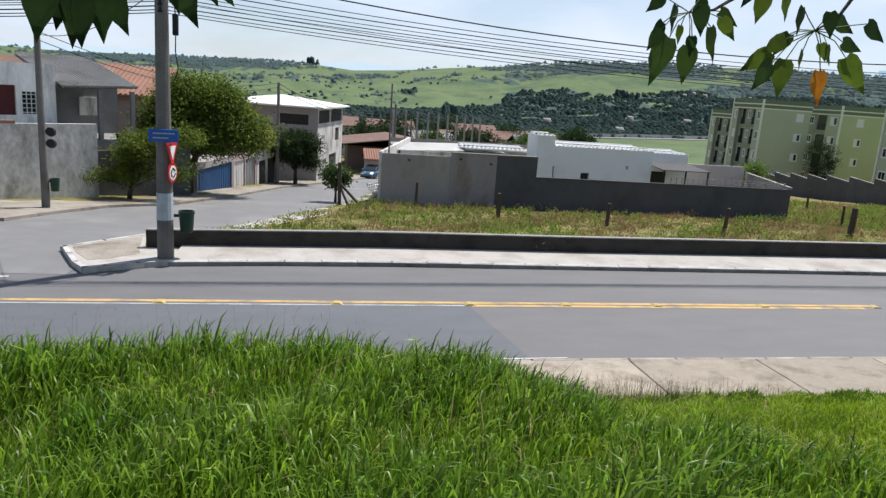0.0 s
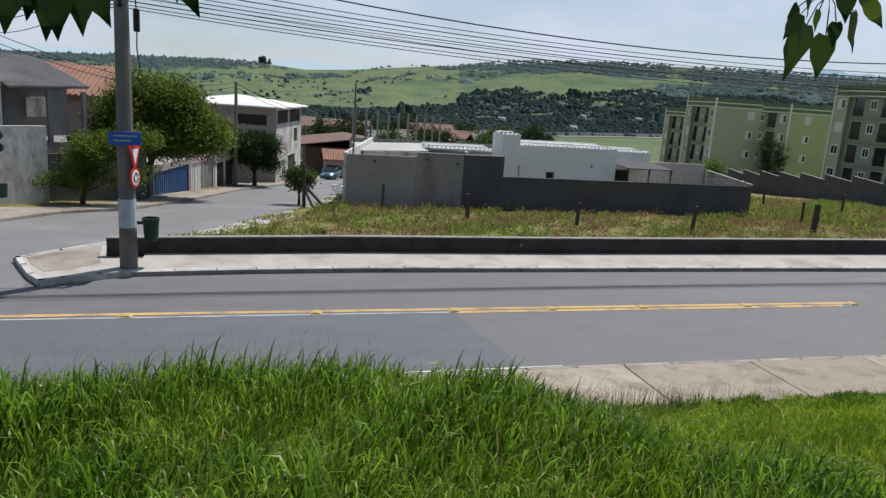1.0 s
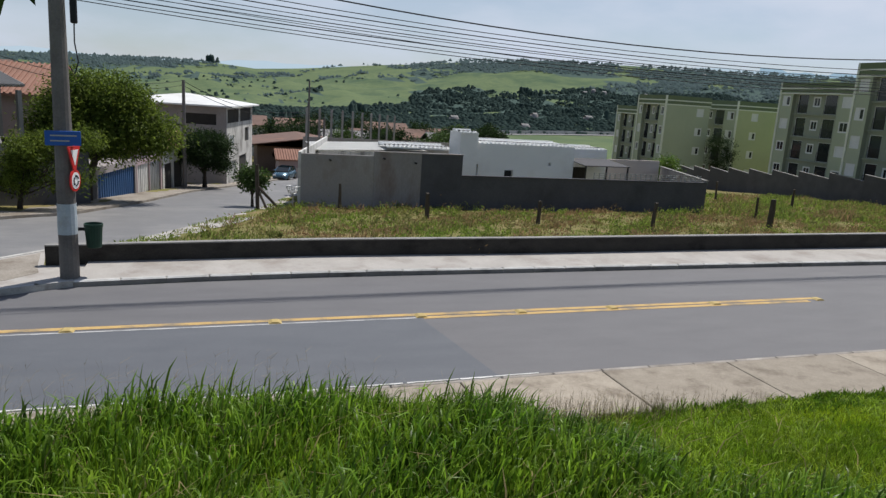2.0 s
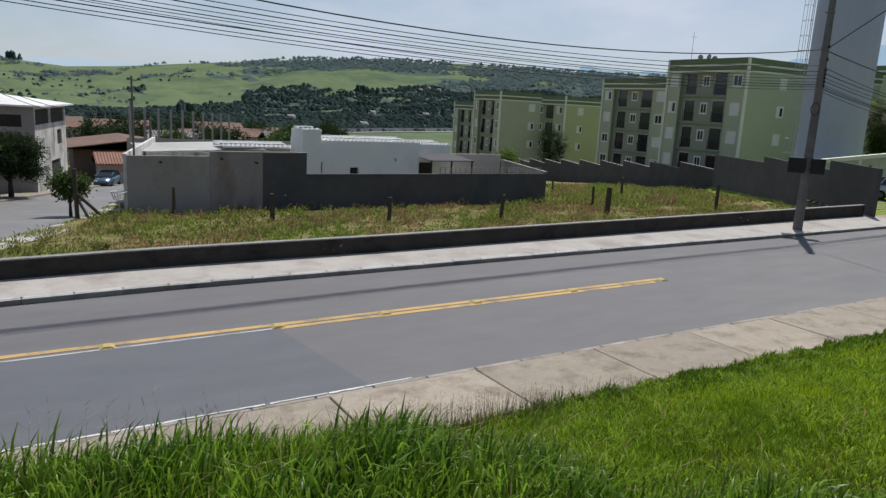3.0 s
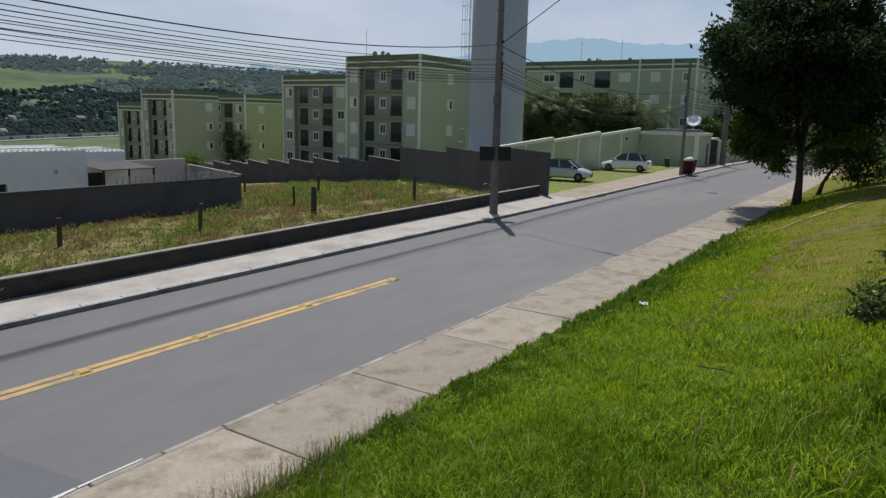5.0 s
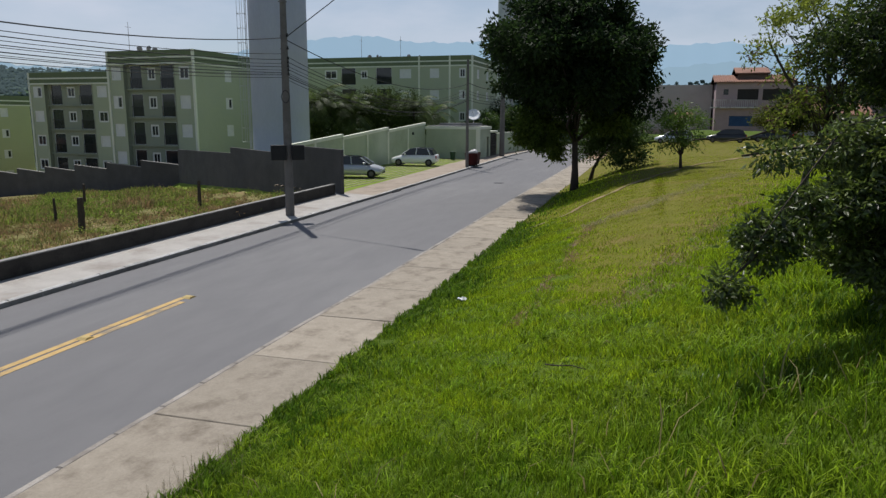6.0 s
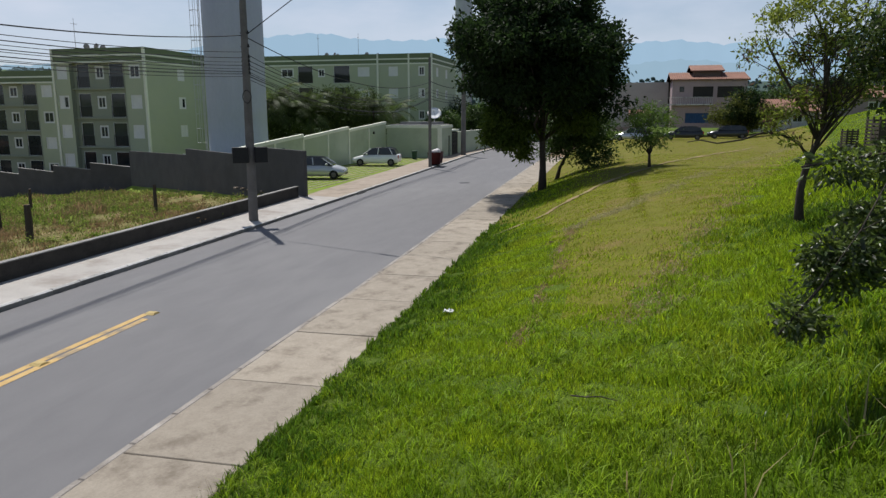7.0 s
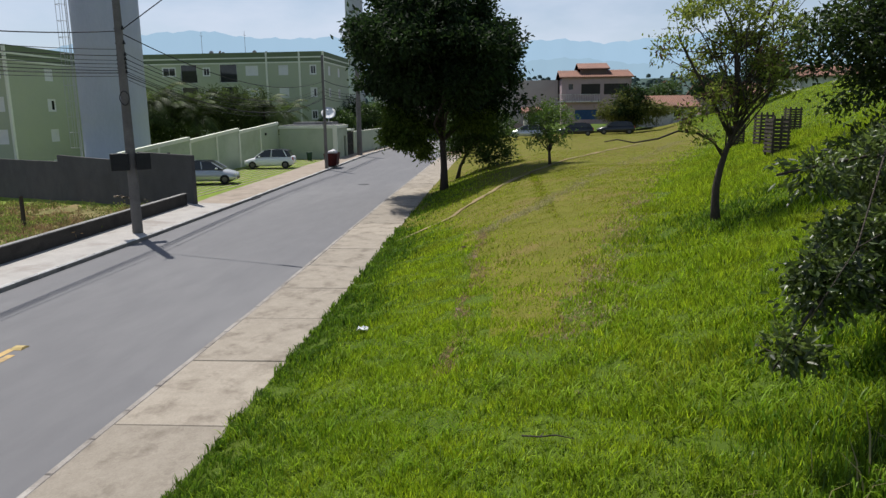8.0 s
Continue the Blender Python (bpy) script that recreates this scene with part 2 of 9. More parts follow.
SKIP_RED = material("dark red skip", (0.075, 0.014, 0.016), (0.12, 0.024, 0.025), 0.6, 3, 20, 0.1)
RUBBISH = material("pale bags", (0.45, 0.42, 0.42), (0.68, 0.66, 0.66), 0.6, 6, 20, 0.2)
YELLOW = material("yellow road paint", (0.42, 0.27, 0.10), (0.57, 0.395, 0.165), 0.8, 3, 30, 0.2, stain=(0.19, 0.17, 0.14), stain_scale=1.4, stain_amount=0.95)
STUD = material("amber worn road stud", (0.34, 0.24, 0.08), (0.52, 0.40, 0.17), 0.7, 6, 40, 0.1)
ROAD_WHITE = material("worn white road paint", (0.36, 0.36, 0.36), (0.56, 0.56, 0.55), 0.85, 3, 30, 0.2, stain=(0.15, 0.15, 0.155), stain_scale=1.2, stain_amount=0.95)
# soil and thatch, darkened to carry the shade between blades
LAWN = material("lawn soil and thatch", (0.048, 0.082, 0.010), (0.095, 0.138, 0.018), 1.0, 0.8, 30, 0.3, stain=(0.085, 0.095, 0.02), stain_scale=0.35, stain_amount=0.45, spec=0.1)
MOWN = material("mown track", (0.105, 0.112, 0.017), (0.17, 0.16, 0.03), 1.0, 1.2, 30, 0.3, stain=(0.18, 0.125, 0.055), stain_scale=0.6, stain_amount=0.7, spec=0.1)
BLADE_MOWN = material("mown yellowing grass", (0.165, 0.205, 0.012), (0.325, 0.335, 0.026), 0.7, 0.5, 6, 0.0, stain=(0.31, 0.215, 0.07), stain_scale=0.4, stain_amount=0.55, spread=0.4, spec=0.15, leaf=True)
SOIL = material("bare soil", (0.21, 0.145, 0.095), (0.31, 0.23, 0.155), 1.0, 2, 30, 0.5, spec=0.1)
LOT = material("dry lot grass", (0.12, 0.125, 0.04), (0.215, 0.185, 0.08), 1.0, 0.7, 12, 0.6, stain=(0.31, 0.215, 0.12), stain_scale=0.22, stain_amount=0.7, spec=0.1)
PARKING = material("grass paver parking", (0.12, 0.19, 0.025), (0.22, 0.285, 0.05), 1.0, 1.2, 20, 0.5, stain=(0.26, 0.235, 0.12), stain_scale=0.7, stain_amount=0.5, spec=0.1)
PASTURE = material("pasture", (0.086, 0.126, 0.068), (0.15, 0.188, 0.092), 1.0, 0.012, 0.12, 0.0, stain=(0.06, 0.098, 0.062), stain_scale=0.008, stain_amount=0.9, spec=0.05)
# far trees: distance haze is mixed into the base colour as blue
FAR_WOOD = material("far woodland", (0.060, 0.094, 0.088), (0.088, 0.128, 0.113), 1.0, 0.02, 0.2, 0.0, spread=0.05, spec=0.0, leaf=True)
# backdrops: blue haze is put into the colour and a weak emission
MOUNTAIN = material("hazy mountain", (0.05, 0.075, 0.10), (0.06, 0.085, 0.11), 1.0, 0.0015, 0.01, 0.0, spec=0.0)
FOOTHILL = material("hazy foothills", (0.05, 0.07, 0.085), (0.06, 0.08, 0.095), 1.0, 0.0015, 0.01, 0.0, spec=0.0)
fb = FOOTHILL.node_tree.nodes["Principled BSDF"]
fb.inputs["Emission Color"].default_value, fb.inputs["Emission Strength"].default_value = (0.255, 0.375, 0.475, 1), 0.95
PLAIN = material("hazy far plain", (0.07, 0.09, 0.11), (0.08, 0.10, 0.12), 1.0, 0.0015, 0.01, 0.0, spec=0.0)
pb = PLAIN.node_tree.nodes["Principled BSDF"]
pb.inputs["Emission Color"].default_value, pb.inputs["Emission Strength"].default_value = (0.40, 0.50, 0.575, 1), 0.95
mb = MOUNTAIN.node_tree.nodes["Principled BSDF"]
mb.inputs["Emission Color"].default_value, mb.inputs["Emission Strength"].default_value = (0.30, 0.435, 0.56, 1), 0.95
BLADE = material("grass blades", (0.055, 0.152, 0.012), (0.185, 0.295, 0.028), 0.45, 1.0, 8, 0.0, spread=0.7, spec=0.25, leaf=True)
BLADE_SHORT = material("short grass blades", (0.20, 0.32, 0.012), (0.43, 0.52, 0.025), 0.55, 0.7, 7, 0.0, stain=(0.28, 0.285, 0.03), stain_scale=0.4, stain_amount=0.45, spread=0.6, spec=0.2, leaf=True)
STRAW = material("dry straw", (0.26, 0.21, 0.09), (0.42, 0.35, 0.17), 0.8, 1.0, 8, 0.0, spread=0.3, leaf=True)
LOT_TUFT = material("lot weeds", (0.11, 0.155, 0.034), (0.245, 0.23, 0.08), 0.8, 0.35, 3, 0.0, stain=(0.28, 0.18, 0.09), stain_scale=0.25, stain_amount=0.75, spread=0.4, leaf=True)
LEAF_DARK = material("dark glossy leaves", (0.013, 0.028, 0.009), (0.034, 0.062, 0.017), 0.6, 0.5, 6, 0.0, spread=0.45, spec=0.22, leaf=True)
LEAF_MID = material("green leaves", (0.04, 0.078, 0.018), (0.08, 0.132, 0.03), 0.5, 0.8, 6, 0.0, spread=0.4, spec=0.4, leaf=True)
LEAF_LIGHT = material("light green leaves", (0.085, 0.15, 0.025), (0.14, 0.22, 0.04), 0.5, 0.8, 6, 0.0, spread=0.35, spec=0.4, leaf=True)
LEAF_HANG = material("hanging dark green leaves", (0.028, 0.052, 0.011), (0.05, 0.085, 0.017), 0.5, 4, 25, 0.0, spread=-0.3, spec=0.3, leaf=True)
# yellower copy of the hanging leaf, its backlight put into the colour
LEAF_GLOW = material("hanging yellow-green leaves", (0.06, 0.10, 0.012), (0.12, 0.165, 0.02), 0.5, 4, 25, 0.0, spread=-0.25, spec=0.3, leaf=True)
LEAF_ORANGE = material("orange leaf", (0.42, 0.13, 0.012), (0.55, 0.22, 0.02), 0.5, 6, 30, 0.0, stain=(0.2, 0.05, 0.01), stain_scale=9, stain_amount=0.7, leaf=True)
PALM = material("palm fronds", (0.036, 0.062, 0.017), (0.098, 0.135, 0.034), 0.55, 1, 6, 0.0, spread=0.5, spec=0.25, leaf=True)
TOWER_WHITE = material("tower paint", (0.38, 0.40, 0.455), (0.455, 0.475, 0.53), 0.7, 0.3, 8, 0.05, stain=(0.37, 0.385, 0.42), stain_scale=0.25, stain_amount=0.4, stretch=(1, 1, 0.3))
BROWN_WALL = material("brown roof space", (0.12, 0.085, 0.07), (0.19, 0.14, 0.12), 0.95, 0.6, 10, 0.2)
PINK_WHITE = material("pinkish white render", (0.52, 0.45, 0.42), (0.62, 0.55, 0.52), 0.9, 0.6, 12, 0.1)
DEAD = material("dead brown grass", (0.32, 0.225, 0.115), (0.48, 0.36, 0.20), 0.9, 1.0, 8, 0.0, spread=0.3, leaf=True)
LEAF_GLOSS = material("glossy shrub leaves", (0.026, 0.054, 0.014), (0.155, 0.205, 0.042), 0.4, 1.4, 9, 0.0, spread=0.7, spec=0.75, leaf=True)
LEAF_HANGING = material("dark overhanging leaves", (0.014, 0.03, 0.008), (0.07, 0.105, 0.02), 0.42, 1.4, 9, 0.0, spread=0.6, spec=0.4, leaf=True)
LEAF_STREET = material("street tree leaves", (0.035, 0.07, 0.012), (0.125, 0.17, 0.027), 0.6, 0.7, 6, 0.0, spread=0.45, spec=0.12, leaf=True)
LOT_STRAW = material("lot straw", (0.21, 0.14, 0.07), (0.34, 0.24, 0.125), 0.85, 0.5, 4, 0.0, spread=0.35, leaf=True)
OLD_TILE = material("old brown roof", (0.12, 0.075, 0.06), (0.2, 0.13, 0.105), 0.9, 1.2, 12, 0.2, stain=(0.28, 0.15, 0.10), stain_scale=0.4, stain_amount=0.5)
# ridge trees: paler and bluer again, haze painted into the colour
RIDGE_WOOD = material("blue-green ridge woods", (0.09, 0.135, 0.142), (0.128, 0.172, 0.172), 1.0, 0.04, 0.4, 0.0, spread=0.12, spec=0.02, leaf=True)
STRAW_PALE = material("bleached thatch", (0.36, 0.32, 0.15), (0.50, 0.445, 0.24), 0.9, 1.0, 8, 0.0, spread=0.25, leaf=True)
MAUVE = material("mauve grey render", (0.26, 0.235, 0.23), (0.34, 0.31, 0.30), 0.95, 0.6, 12, 0.1, stain=(0.2, 0.18, 0.175), stain_scale=0.5, stain_amount=0.5)
PAVER = material("brown paver dust", (0.27, 0.22, 0.175), (0.38, 0.32, 0.26), 0.95, 1.5, 30, 0.3, stain=(0.19, 0.155, 0.12), stain_scale=0.6, stain_amount=0.6)
COPING = material("light mortar coping", (0.2, 0.193, 0.183), (0.33, 0.32, 0.305), 0.9, 1.5, 25, 0.2, stain=(0.12, 0.115, 0.11), stain_scale=0.9, stain_amount=0.6)
LEAF_AIRY = material("thin yellow-green leaves", (0.10, 0.14, 0.022), (0.30, 0.345, 0.055), 0.5, 1.0, 6, 0.0, spread=0.5, spec=0.25, leaf=True)
BLADE_NEAR = material("fresh short grass blades", (0.085, 0.185, 0.009), (0.235, 0.335, 0.022), 0.38, 0.7, 7, 0.0, stain=(0.14, 0.185, 0.02), stain_scale=0.5, stain_amount=0.4, spread=0.7, spec=0.2, leaf=True)
LEAF_SUN = material("sunny green leaves", (0.042, 0.08, 0.013), (0.20, 0.255, 0.04), 0.55, 0.9, 8, 0.0, spread=0.6, spec=0.2, leaf=True)
CHALK = material("chalky streaked white wash", (0.66, 0.655, 0.64), (0.88, 0.875, 0.86), 0.9, 1.6, 12, 0.2, stain=(0.28, 0.265, 0.25), stain_scale=1.4, stain_amount=0.7, stretch=(1, 1, 0.3))
LEAF_OLIVE = material("olive green leaves", (0.07, 0.09, 0.022), (0.19, 0.205, 0.045), 0.6, 0.8, 6, 0.0, spread=0.45, spec=0.15, leaf=True)
DIRT_PAVE = material("dirty broken concrete", (0.17, 0.145, 0.115), (0.40, 0.365, 0.32), 0.95, 1.6, 22, 0.4, stain=(0.13, 0.10, 0.07), stain_scale=0.8, stain_amount=0.9)
BLADE_TUFT = material("light green tufts", (0.20, 0.36, 0.03), (0.42, 0.52, 0.08), 0.5, 1.0, 8, 0.0, spread=0.55, spec=0.25, leaf=True)
BLADE_LONG = material("arching grass blades", (0.055, 0.148, 0.010), (0.212, 0.32, 0.028), 0.4, 1.0, 8, 0.0, spread=0.65, spec=0.3, leaf=True)
BLADE_TURF = material("broad turf blades", (0.11, 0.22, 0.009), (0.29, 0.395, 0.019), 0.5, 0.8, 7, 0.0, stain=(0.185, 0.205, 0.019), stain_scale=0.5, stain_amount=0.4, spread=0.6, spec=0.12, leaf=True)
BLADE_DARK = material("deep green long grass", (0.07, 0.155, 0.011), (0.155, 0.245, 0.019), 0.5, 1.0, 8, 0.0, spread=0.55, spec=0.22, leaf=True)
BARK_RED = material("reddish twigs", (0.10, 0.06, 0.045), (0.16, 0.10, 0.075), 0.9, 3, 20, 0.2, spread=0.3, leaf=True)
PAPER = material("white litter", (0.7, 0.7, 0.7), (0.8, 0.8, 0.8), 0.6, 5, 20, 0.1)


# ---- helpers of this scene ----
def add_box(bm, x0, x1, y0, y1, z0, z1, m=None):
    p = [Vector(c) for c in ((x0, y0, z0), (x1, y0, z0), (x1, y1, z0), (x0, y1, z0), (x0, y0, z1), (x1, y0, z1), (x1, y1, z1), (x0, y1, z1))]
    v = [bm.verts.new(m @ q if m else q) for q in p]
    for f in ((3, 2, 1, 0), (4, 5, 6, 7), (0, 1, 5, 4), (1, 2, 6, 5), (2, 3, 7, 6), (3, 0, 4, 7)):
        bm.faces.new([v[i] for i in f])


def add_tube(bm, points, radii, sides=8, cap=True):
    """A tube through points with a radius at each."""
    rings = []
    pts = [Vector(p) for p in points]
    for i, p in enumerate(pts):
        d = (pts[min(i + 1, len(pts) - 1)] - pts[max(i - 1, 0)]).normalized()
        a = d.orthogonal().normalized() if abs(d.z) > 0.9 else Vector((-d.y, d.x, 0)).normalized()
        c = d.cross(a)
        rad = float(radii[i])
        rings.append([bm.verts.new(p + rad * (math.cos(2 * math.pi * k / sides) * a + math.sin(2 * math.pi * k / sides) * c)) for k in range(sides)])
    for r, s in zip(rings, rings[1:]):
        for k in range(sides):
            bm.faces.new((r[k], r[(k + 1) % sides], s[(k + 1) % sides], s[k]))
    if cap:
        bm.faces.new(rings[0][::-1]), bm.faces.new(rings[-1])


def add_lathe(bm, profile, centre=(0, 0, 0), sides=24):
    rings = [[bm.verts.new((centre[0] + r * math.cos(2 * math.pi * k / sides), centre[1] + r * math.sin(2 * math.pi * k / sides), centre[2] + z)) for k in range(sides)] for r, z in profile]
    for r, s in zip(rings, rings[1:]):
        for k in range(sides):
            bm.faces.new((r[k], r[(k + 1) % sides], s[(k + 1) % sides], s[k]))
    bm.faces.new(rings[0][::-1]), bm.faces.new(rings[-1])


def add_poly(bm, pts, z0, z1):
    """A flat-topped plate over an outline."""
    lo = [bm.verts.new((x, y, z0)) for x, y in pts]
    hi = [bm.verts.new((x, y, z1)) for x, y in pts]
    bm.faces.new(hi), bm.faces.new(lo[::-1])
    for i in range(len(pts)):
        j = (i + 1) % len(pts)
        bm.faces.new((lo[i], lo[j], hi[j], hi[i]))


def bevelled(bm, width=0.02, segments=2):
    bmesh.ops.bevel(bm, geom=bm.edges[:], offset=width, segments=segments, profile=0.5, affect="EDGES", clamp_overlap=True)
    return bm


def part(name, bm, mat, parent=None, label="", smooth=False):
    """Links a bmesh or a mesh as one object, under a thing or a part."""
    if isinstance(bm, bmesh.types.BMesh):
        me = bpy.data.meshes.new(name)
        bm.normal_update()
        bm.to_mesh(me)
        bm.free()
    else:
        me = bm
    if mat and not me.materials:
        me.materials.append(mat)
    if smooth:
        me.polygons.foreach_set("use_smooth", np.ones(len(me.polygons), dtype=bool))
    ob = new(name, me)
    ob.parent = parent
    if label:
        ob["label"] = label
    return ob


def array_mesh(name, verts, faces, mat_index=None, smooth=False):
    verts, faces = np.asarray(verts, dtype=np.float32), np.asarray(faces, dtype=np.int32)
    me = bpy.data.meshes.new(name)
    n, k = faces.shape
    me.vertices.add(len(verts)), me.loops.add(n * k), me.polygons.add(n)
    me.vertices.foreach_set("co", verts.ravel())
    me.loops.foreach_set("vertex_index", faces.ravel())
    me.polygons.foreach_set("loop_start", np.arange(0, n * k, k, dtype=np.int32))
    if mat_index is not None:
        me.polygons.foreach_set("material_index", np.asarray(mat_index, dtype=np.int32))
    if smooth:
        me.polygons.foreach_set("use_smooth", np.ones(n, dtype=bool))
    me.update(calc_edges=True)
    return me


def thing(name, m, label, category, group="", kind=""):
    ob = new(name)
    ob.matrix_basis = m if isinstance(m, Matrix) else Matrix.Translation(m)
    ob.empty_display_size = 0.2
    return tagged(ob, label, category, group, kind)


rng = np.random.default_rng(7)

# ---- the lie of the land ----
NEAR_KERB = ((-200, -60, 0, 3.2, 5.9, 11.5, 17.5, 28, 38, 65, 90, 140), (7.6, 10.5, 11.55, 11.67, 11.78, 11.93, 12.03, 12.33, 12.6, 13.2, 13.5, 12.0))
BANK_FOOT = ((-200, -60, 1.4, 8.6, 17.5, 38, 65, 90, 140), (6.05, 8.95, 9.93, 10.08, 10.18, 10.7, 11.25, 11.55, 10.05))
FAR_KERB = ((-200, -6, -3.5, -1, 2, 15, 26, 38, 53, 77, 100, 140), (15.5, 17.9, 18.1, 18.42, 18.66, 19.15, 19.42, 19.85, 20.5, 21.6, 21.4, 19.0))
STREET_L = ((17, 24.5, 24.7, 27.6, 31, 33, 40, 50, 67, 130), (-90, -90, -10, -9.4, -8.4, -6.4, -4.5, -2.6, 2.9, 20))
STREET_R = ((17, 20, 21.2, 22.3, 25, 30, 36, 43, 52, 67, 130), (-5.6, -5.6, -4.8, -3.9, -2.7, -1.0, 1.0, 2.6, 4.4, 9.0, 27))


def near_kerb(x):
    return np.interp(x, *NEAR_KERB)


def bank_foot(x):
    return np.interp(x, *BANK_FOOT)


def far_kerb(x):
    return np.interp(x, *FAR_KERB)


def street_z(y):
    return -0.085 * np.clip(np.asarray(y) - 20.5, 0, 62) - 0.02 * np.clip(np.asarray(y) - 82.5, 0, 60)


def ripple(x, y, s, seed=0.0):
    return np.sin(x / s + seed) * np.cos(y / s * 1.17 - seed * 1.3) + 0.5 * np.sin(x / s * 2.3 - y / s * 1.9 + seed * 2.1) + 0.25 * np.sin(x / s * 4.9 + y / s * 4.1 + seed)


def bank(x, y):
    """The grassy bank on which the camera goes."""
    d = np.clip(bank_foot(x) - y, 0, None)
    shelf = np.interp(x, (6, 12, 22, 30, 45, 70), (0, 0.8, 3, 6, 11, 18))
    on = np.clip(d - 5.2, 0, shelf)
    rise = np.interp(d - on, (0, 0.4, 2.5, 5.2, 8, 12, 18, 30, 60, 200), (0, 0.08, 0.92, 1.93, 2.9, 4.4, 6.3, 8.4, 9.3, 9.6)) + 0.05 * on
    mound = 0.72 / (1 + np.exp(np.clip((x - 2.65) / 0.48, -30, 30))) * np.exp(-((d - 3.1) / np.where(d < 3.1, 1.25, 1.9)) ** 2) * np.clip(d / 0.6, 0, 1)
    far = np.interp(x, (28, 45, 60, 110), (1, 0.9, 0.75, 0.5))
    knoll = 0.17 * np.clip(-y - 8.5, 0, 12) * np.clip((x - 28) / 15, 0, 1) * np.clip((110 - x) / 40, 0, 1)
    ledge = -0.22 * np.exp(-((d - 5.3) / 1.2) ** 2) * np.interp(x, (6, 12), (0, 1))
    return 0.1 + rise * far + knoll + mound + ledge + 0.02 * ripple(x, y, 0.9) * np.clip(d, 0, 1)


SKYLINE = ((-180, -60, -22, -12, -6, -1, 2, 5.5, 10, 14, 18, 24, 31, 40, 50, 60, 75, 100, 180), (1.2, 1.2, 1.15, 1.3, 1.45, 1.6, 1.35, 1.6, 2.05, 2.4, 2.95, 3.3, 3.3, 3.1, 3.0, 2.9, 2.7, 2.4, 2.0))


def valley(x, y):
    """Far hills by bearing and distance from the bank."""
    r = np.hypot(x, y) + 1e-6
    az = np.degrees(np.arctan2(x, y))
    top = np.interp(az, *SKYLINE)
    roll = ripple(x, y, 210, 1.3)
    low = np.interp(r, (150, 420, 600, 850), (-5.4, -4.3, -2.75, -1.75))
    f = np.clip((r - 850) / 1500, 0, 1)
    el = np.where(r < 850, low, -1.75 + (top + 1.75) * (f ** 0.9))
    el = el + 0.16 * roll * np.clip((r - 500) / 400, 0, 1) * np.clip((2250 - r) / 400, 0, 1)
    fold = 7.0 * ripple(x, y, 62, 2.2) * np.clip((r - 950) / 200, 0, 1) * np.clip((2200 - r) / 250, 0, 1)
    back_el = np.where(r > 2350, top - (r - 2350) / 900 * 2.0, el)
    return 4.5 + r * np.tan(np.radians(back_el)) + fold


def wooded(x, y):
    """Above 0 where woods cover the valley: a belt along its floor, patches on the slopes, the ridge."""
    r, az = np.hypot(x, y), np.degrees(np.arctan2(x, y))
    n = ripple(x, y, 120, 0.4) + 0.6 * ripple(x, y, 43, 2.0) + 0.3 * ripple(x, y, 17, 1.0) + 0.6 * ripple(x, y, 29, 0.7) * np.clip((r - 1000) / 200, 0, 1)
    need = np.interp(r, (240, 480, 560, 640, 950, 1080, 1250, 1750, 1950, 2350), (0.4, 1.0, 0.3, -0.7, -0.5, 0.7, 1.15, 1.2, 1.1, 1.0))
    need = need - 1.6 * np.clip((az - 29) / 4, 0, 1) * np.clip((r - 900) / 200, 0, 1)
    need = need - 2.4 * np.exp(-((az + 9) / 5.5) ** 2) * np.clip((r - 1800) / 200, 0, 1) - 0.9 * np.clip((az - 14) / 8, 0, 1) * np.clip((r - 1700) / 300, 0, 1) - 0.8 * np.clip((az - 45) / 15, 0, 1)
    need = need - 1.9 * np.exp(-((az - 13) / 2.2) ** 2 - ((r - 1950) / 140) ** 2)
    low = np.interp(az, (8, 11, 14.7, 18.7, 22, 27, 30.7, 34), (1150, 1212, 1455, 1640, 1500, 1708, 1900, 2000))
    high = np.interp(az, (8, 11, 14.7, 18.7, 22, 27, 30.7, 34), (1700, 1740, 1880, 2010, 1985, 2035, 2060, 2000))
    field = (az > 7) & (az < 34) & (r > low) & (r < high)
    meadow = (az > 19) & (az < 36) & (r > 480) & (r < np.interp(az, (21, 30.5), (639, 778)))
    w = np.where((az > np.interp(r, (1000, 1150), (7, 14))) & (r > 520), np.maximum(n - need, 0.35 + 0.45 * n), n - need)
    return np.where(field | meadow, -2.0, w)


def mown(x, y):
    """How far a place belongs to the mown strip along the bank, 0 to 1."""
    x, y = np.asarray(x, dtype=float), np.asarray(y, dtype=float)
    right = np.interp(x, (9, 11, 15, 22, 35, 60, 100), (5.6, 5.25, 4.3, 2.4, -1.5, -9.5, -16)) + 0.12 * np.sin(x * 1.7)
    left = np.interp(x, (9, 15, 18.5, 22, 25.5, 28, 32), (6.7, 6.9, 7.2, 7.8, 8.7, 10.2, 13)) + 0.1 * np.sin(x * 2.3)
    f = 1 / (1 + np.exp(np.clip((right - y) / 0.3, -30, 30))) / (1 + np.exp(np.clip((y - left) / 0.26, -30, 30)))
    shade = np.exp(-((x - 37) / 5.5) ** 2 - ((y - 9.3) / 1.6) ** 2)
    return f * (1 - 0.9 * shade) / (1 + np.exp(np.clip((11.0 + 0.8 * np.sin(y * 2) - x) / 1.7, -30, 30)))


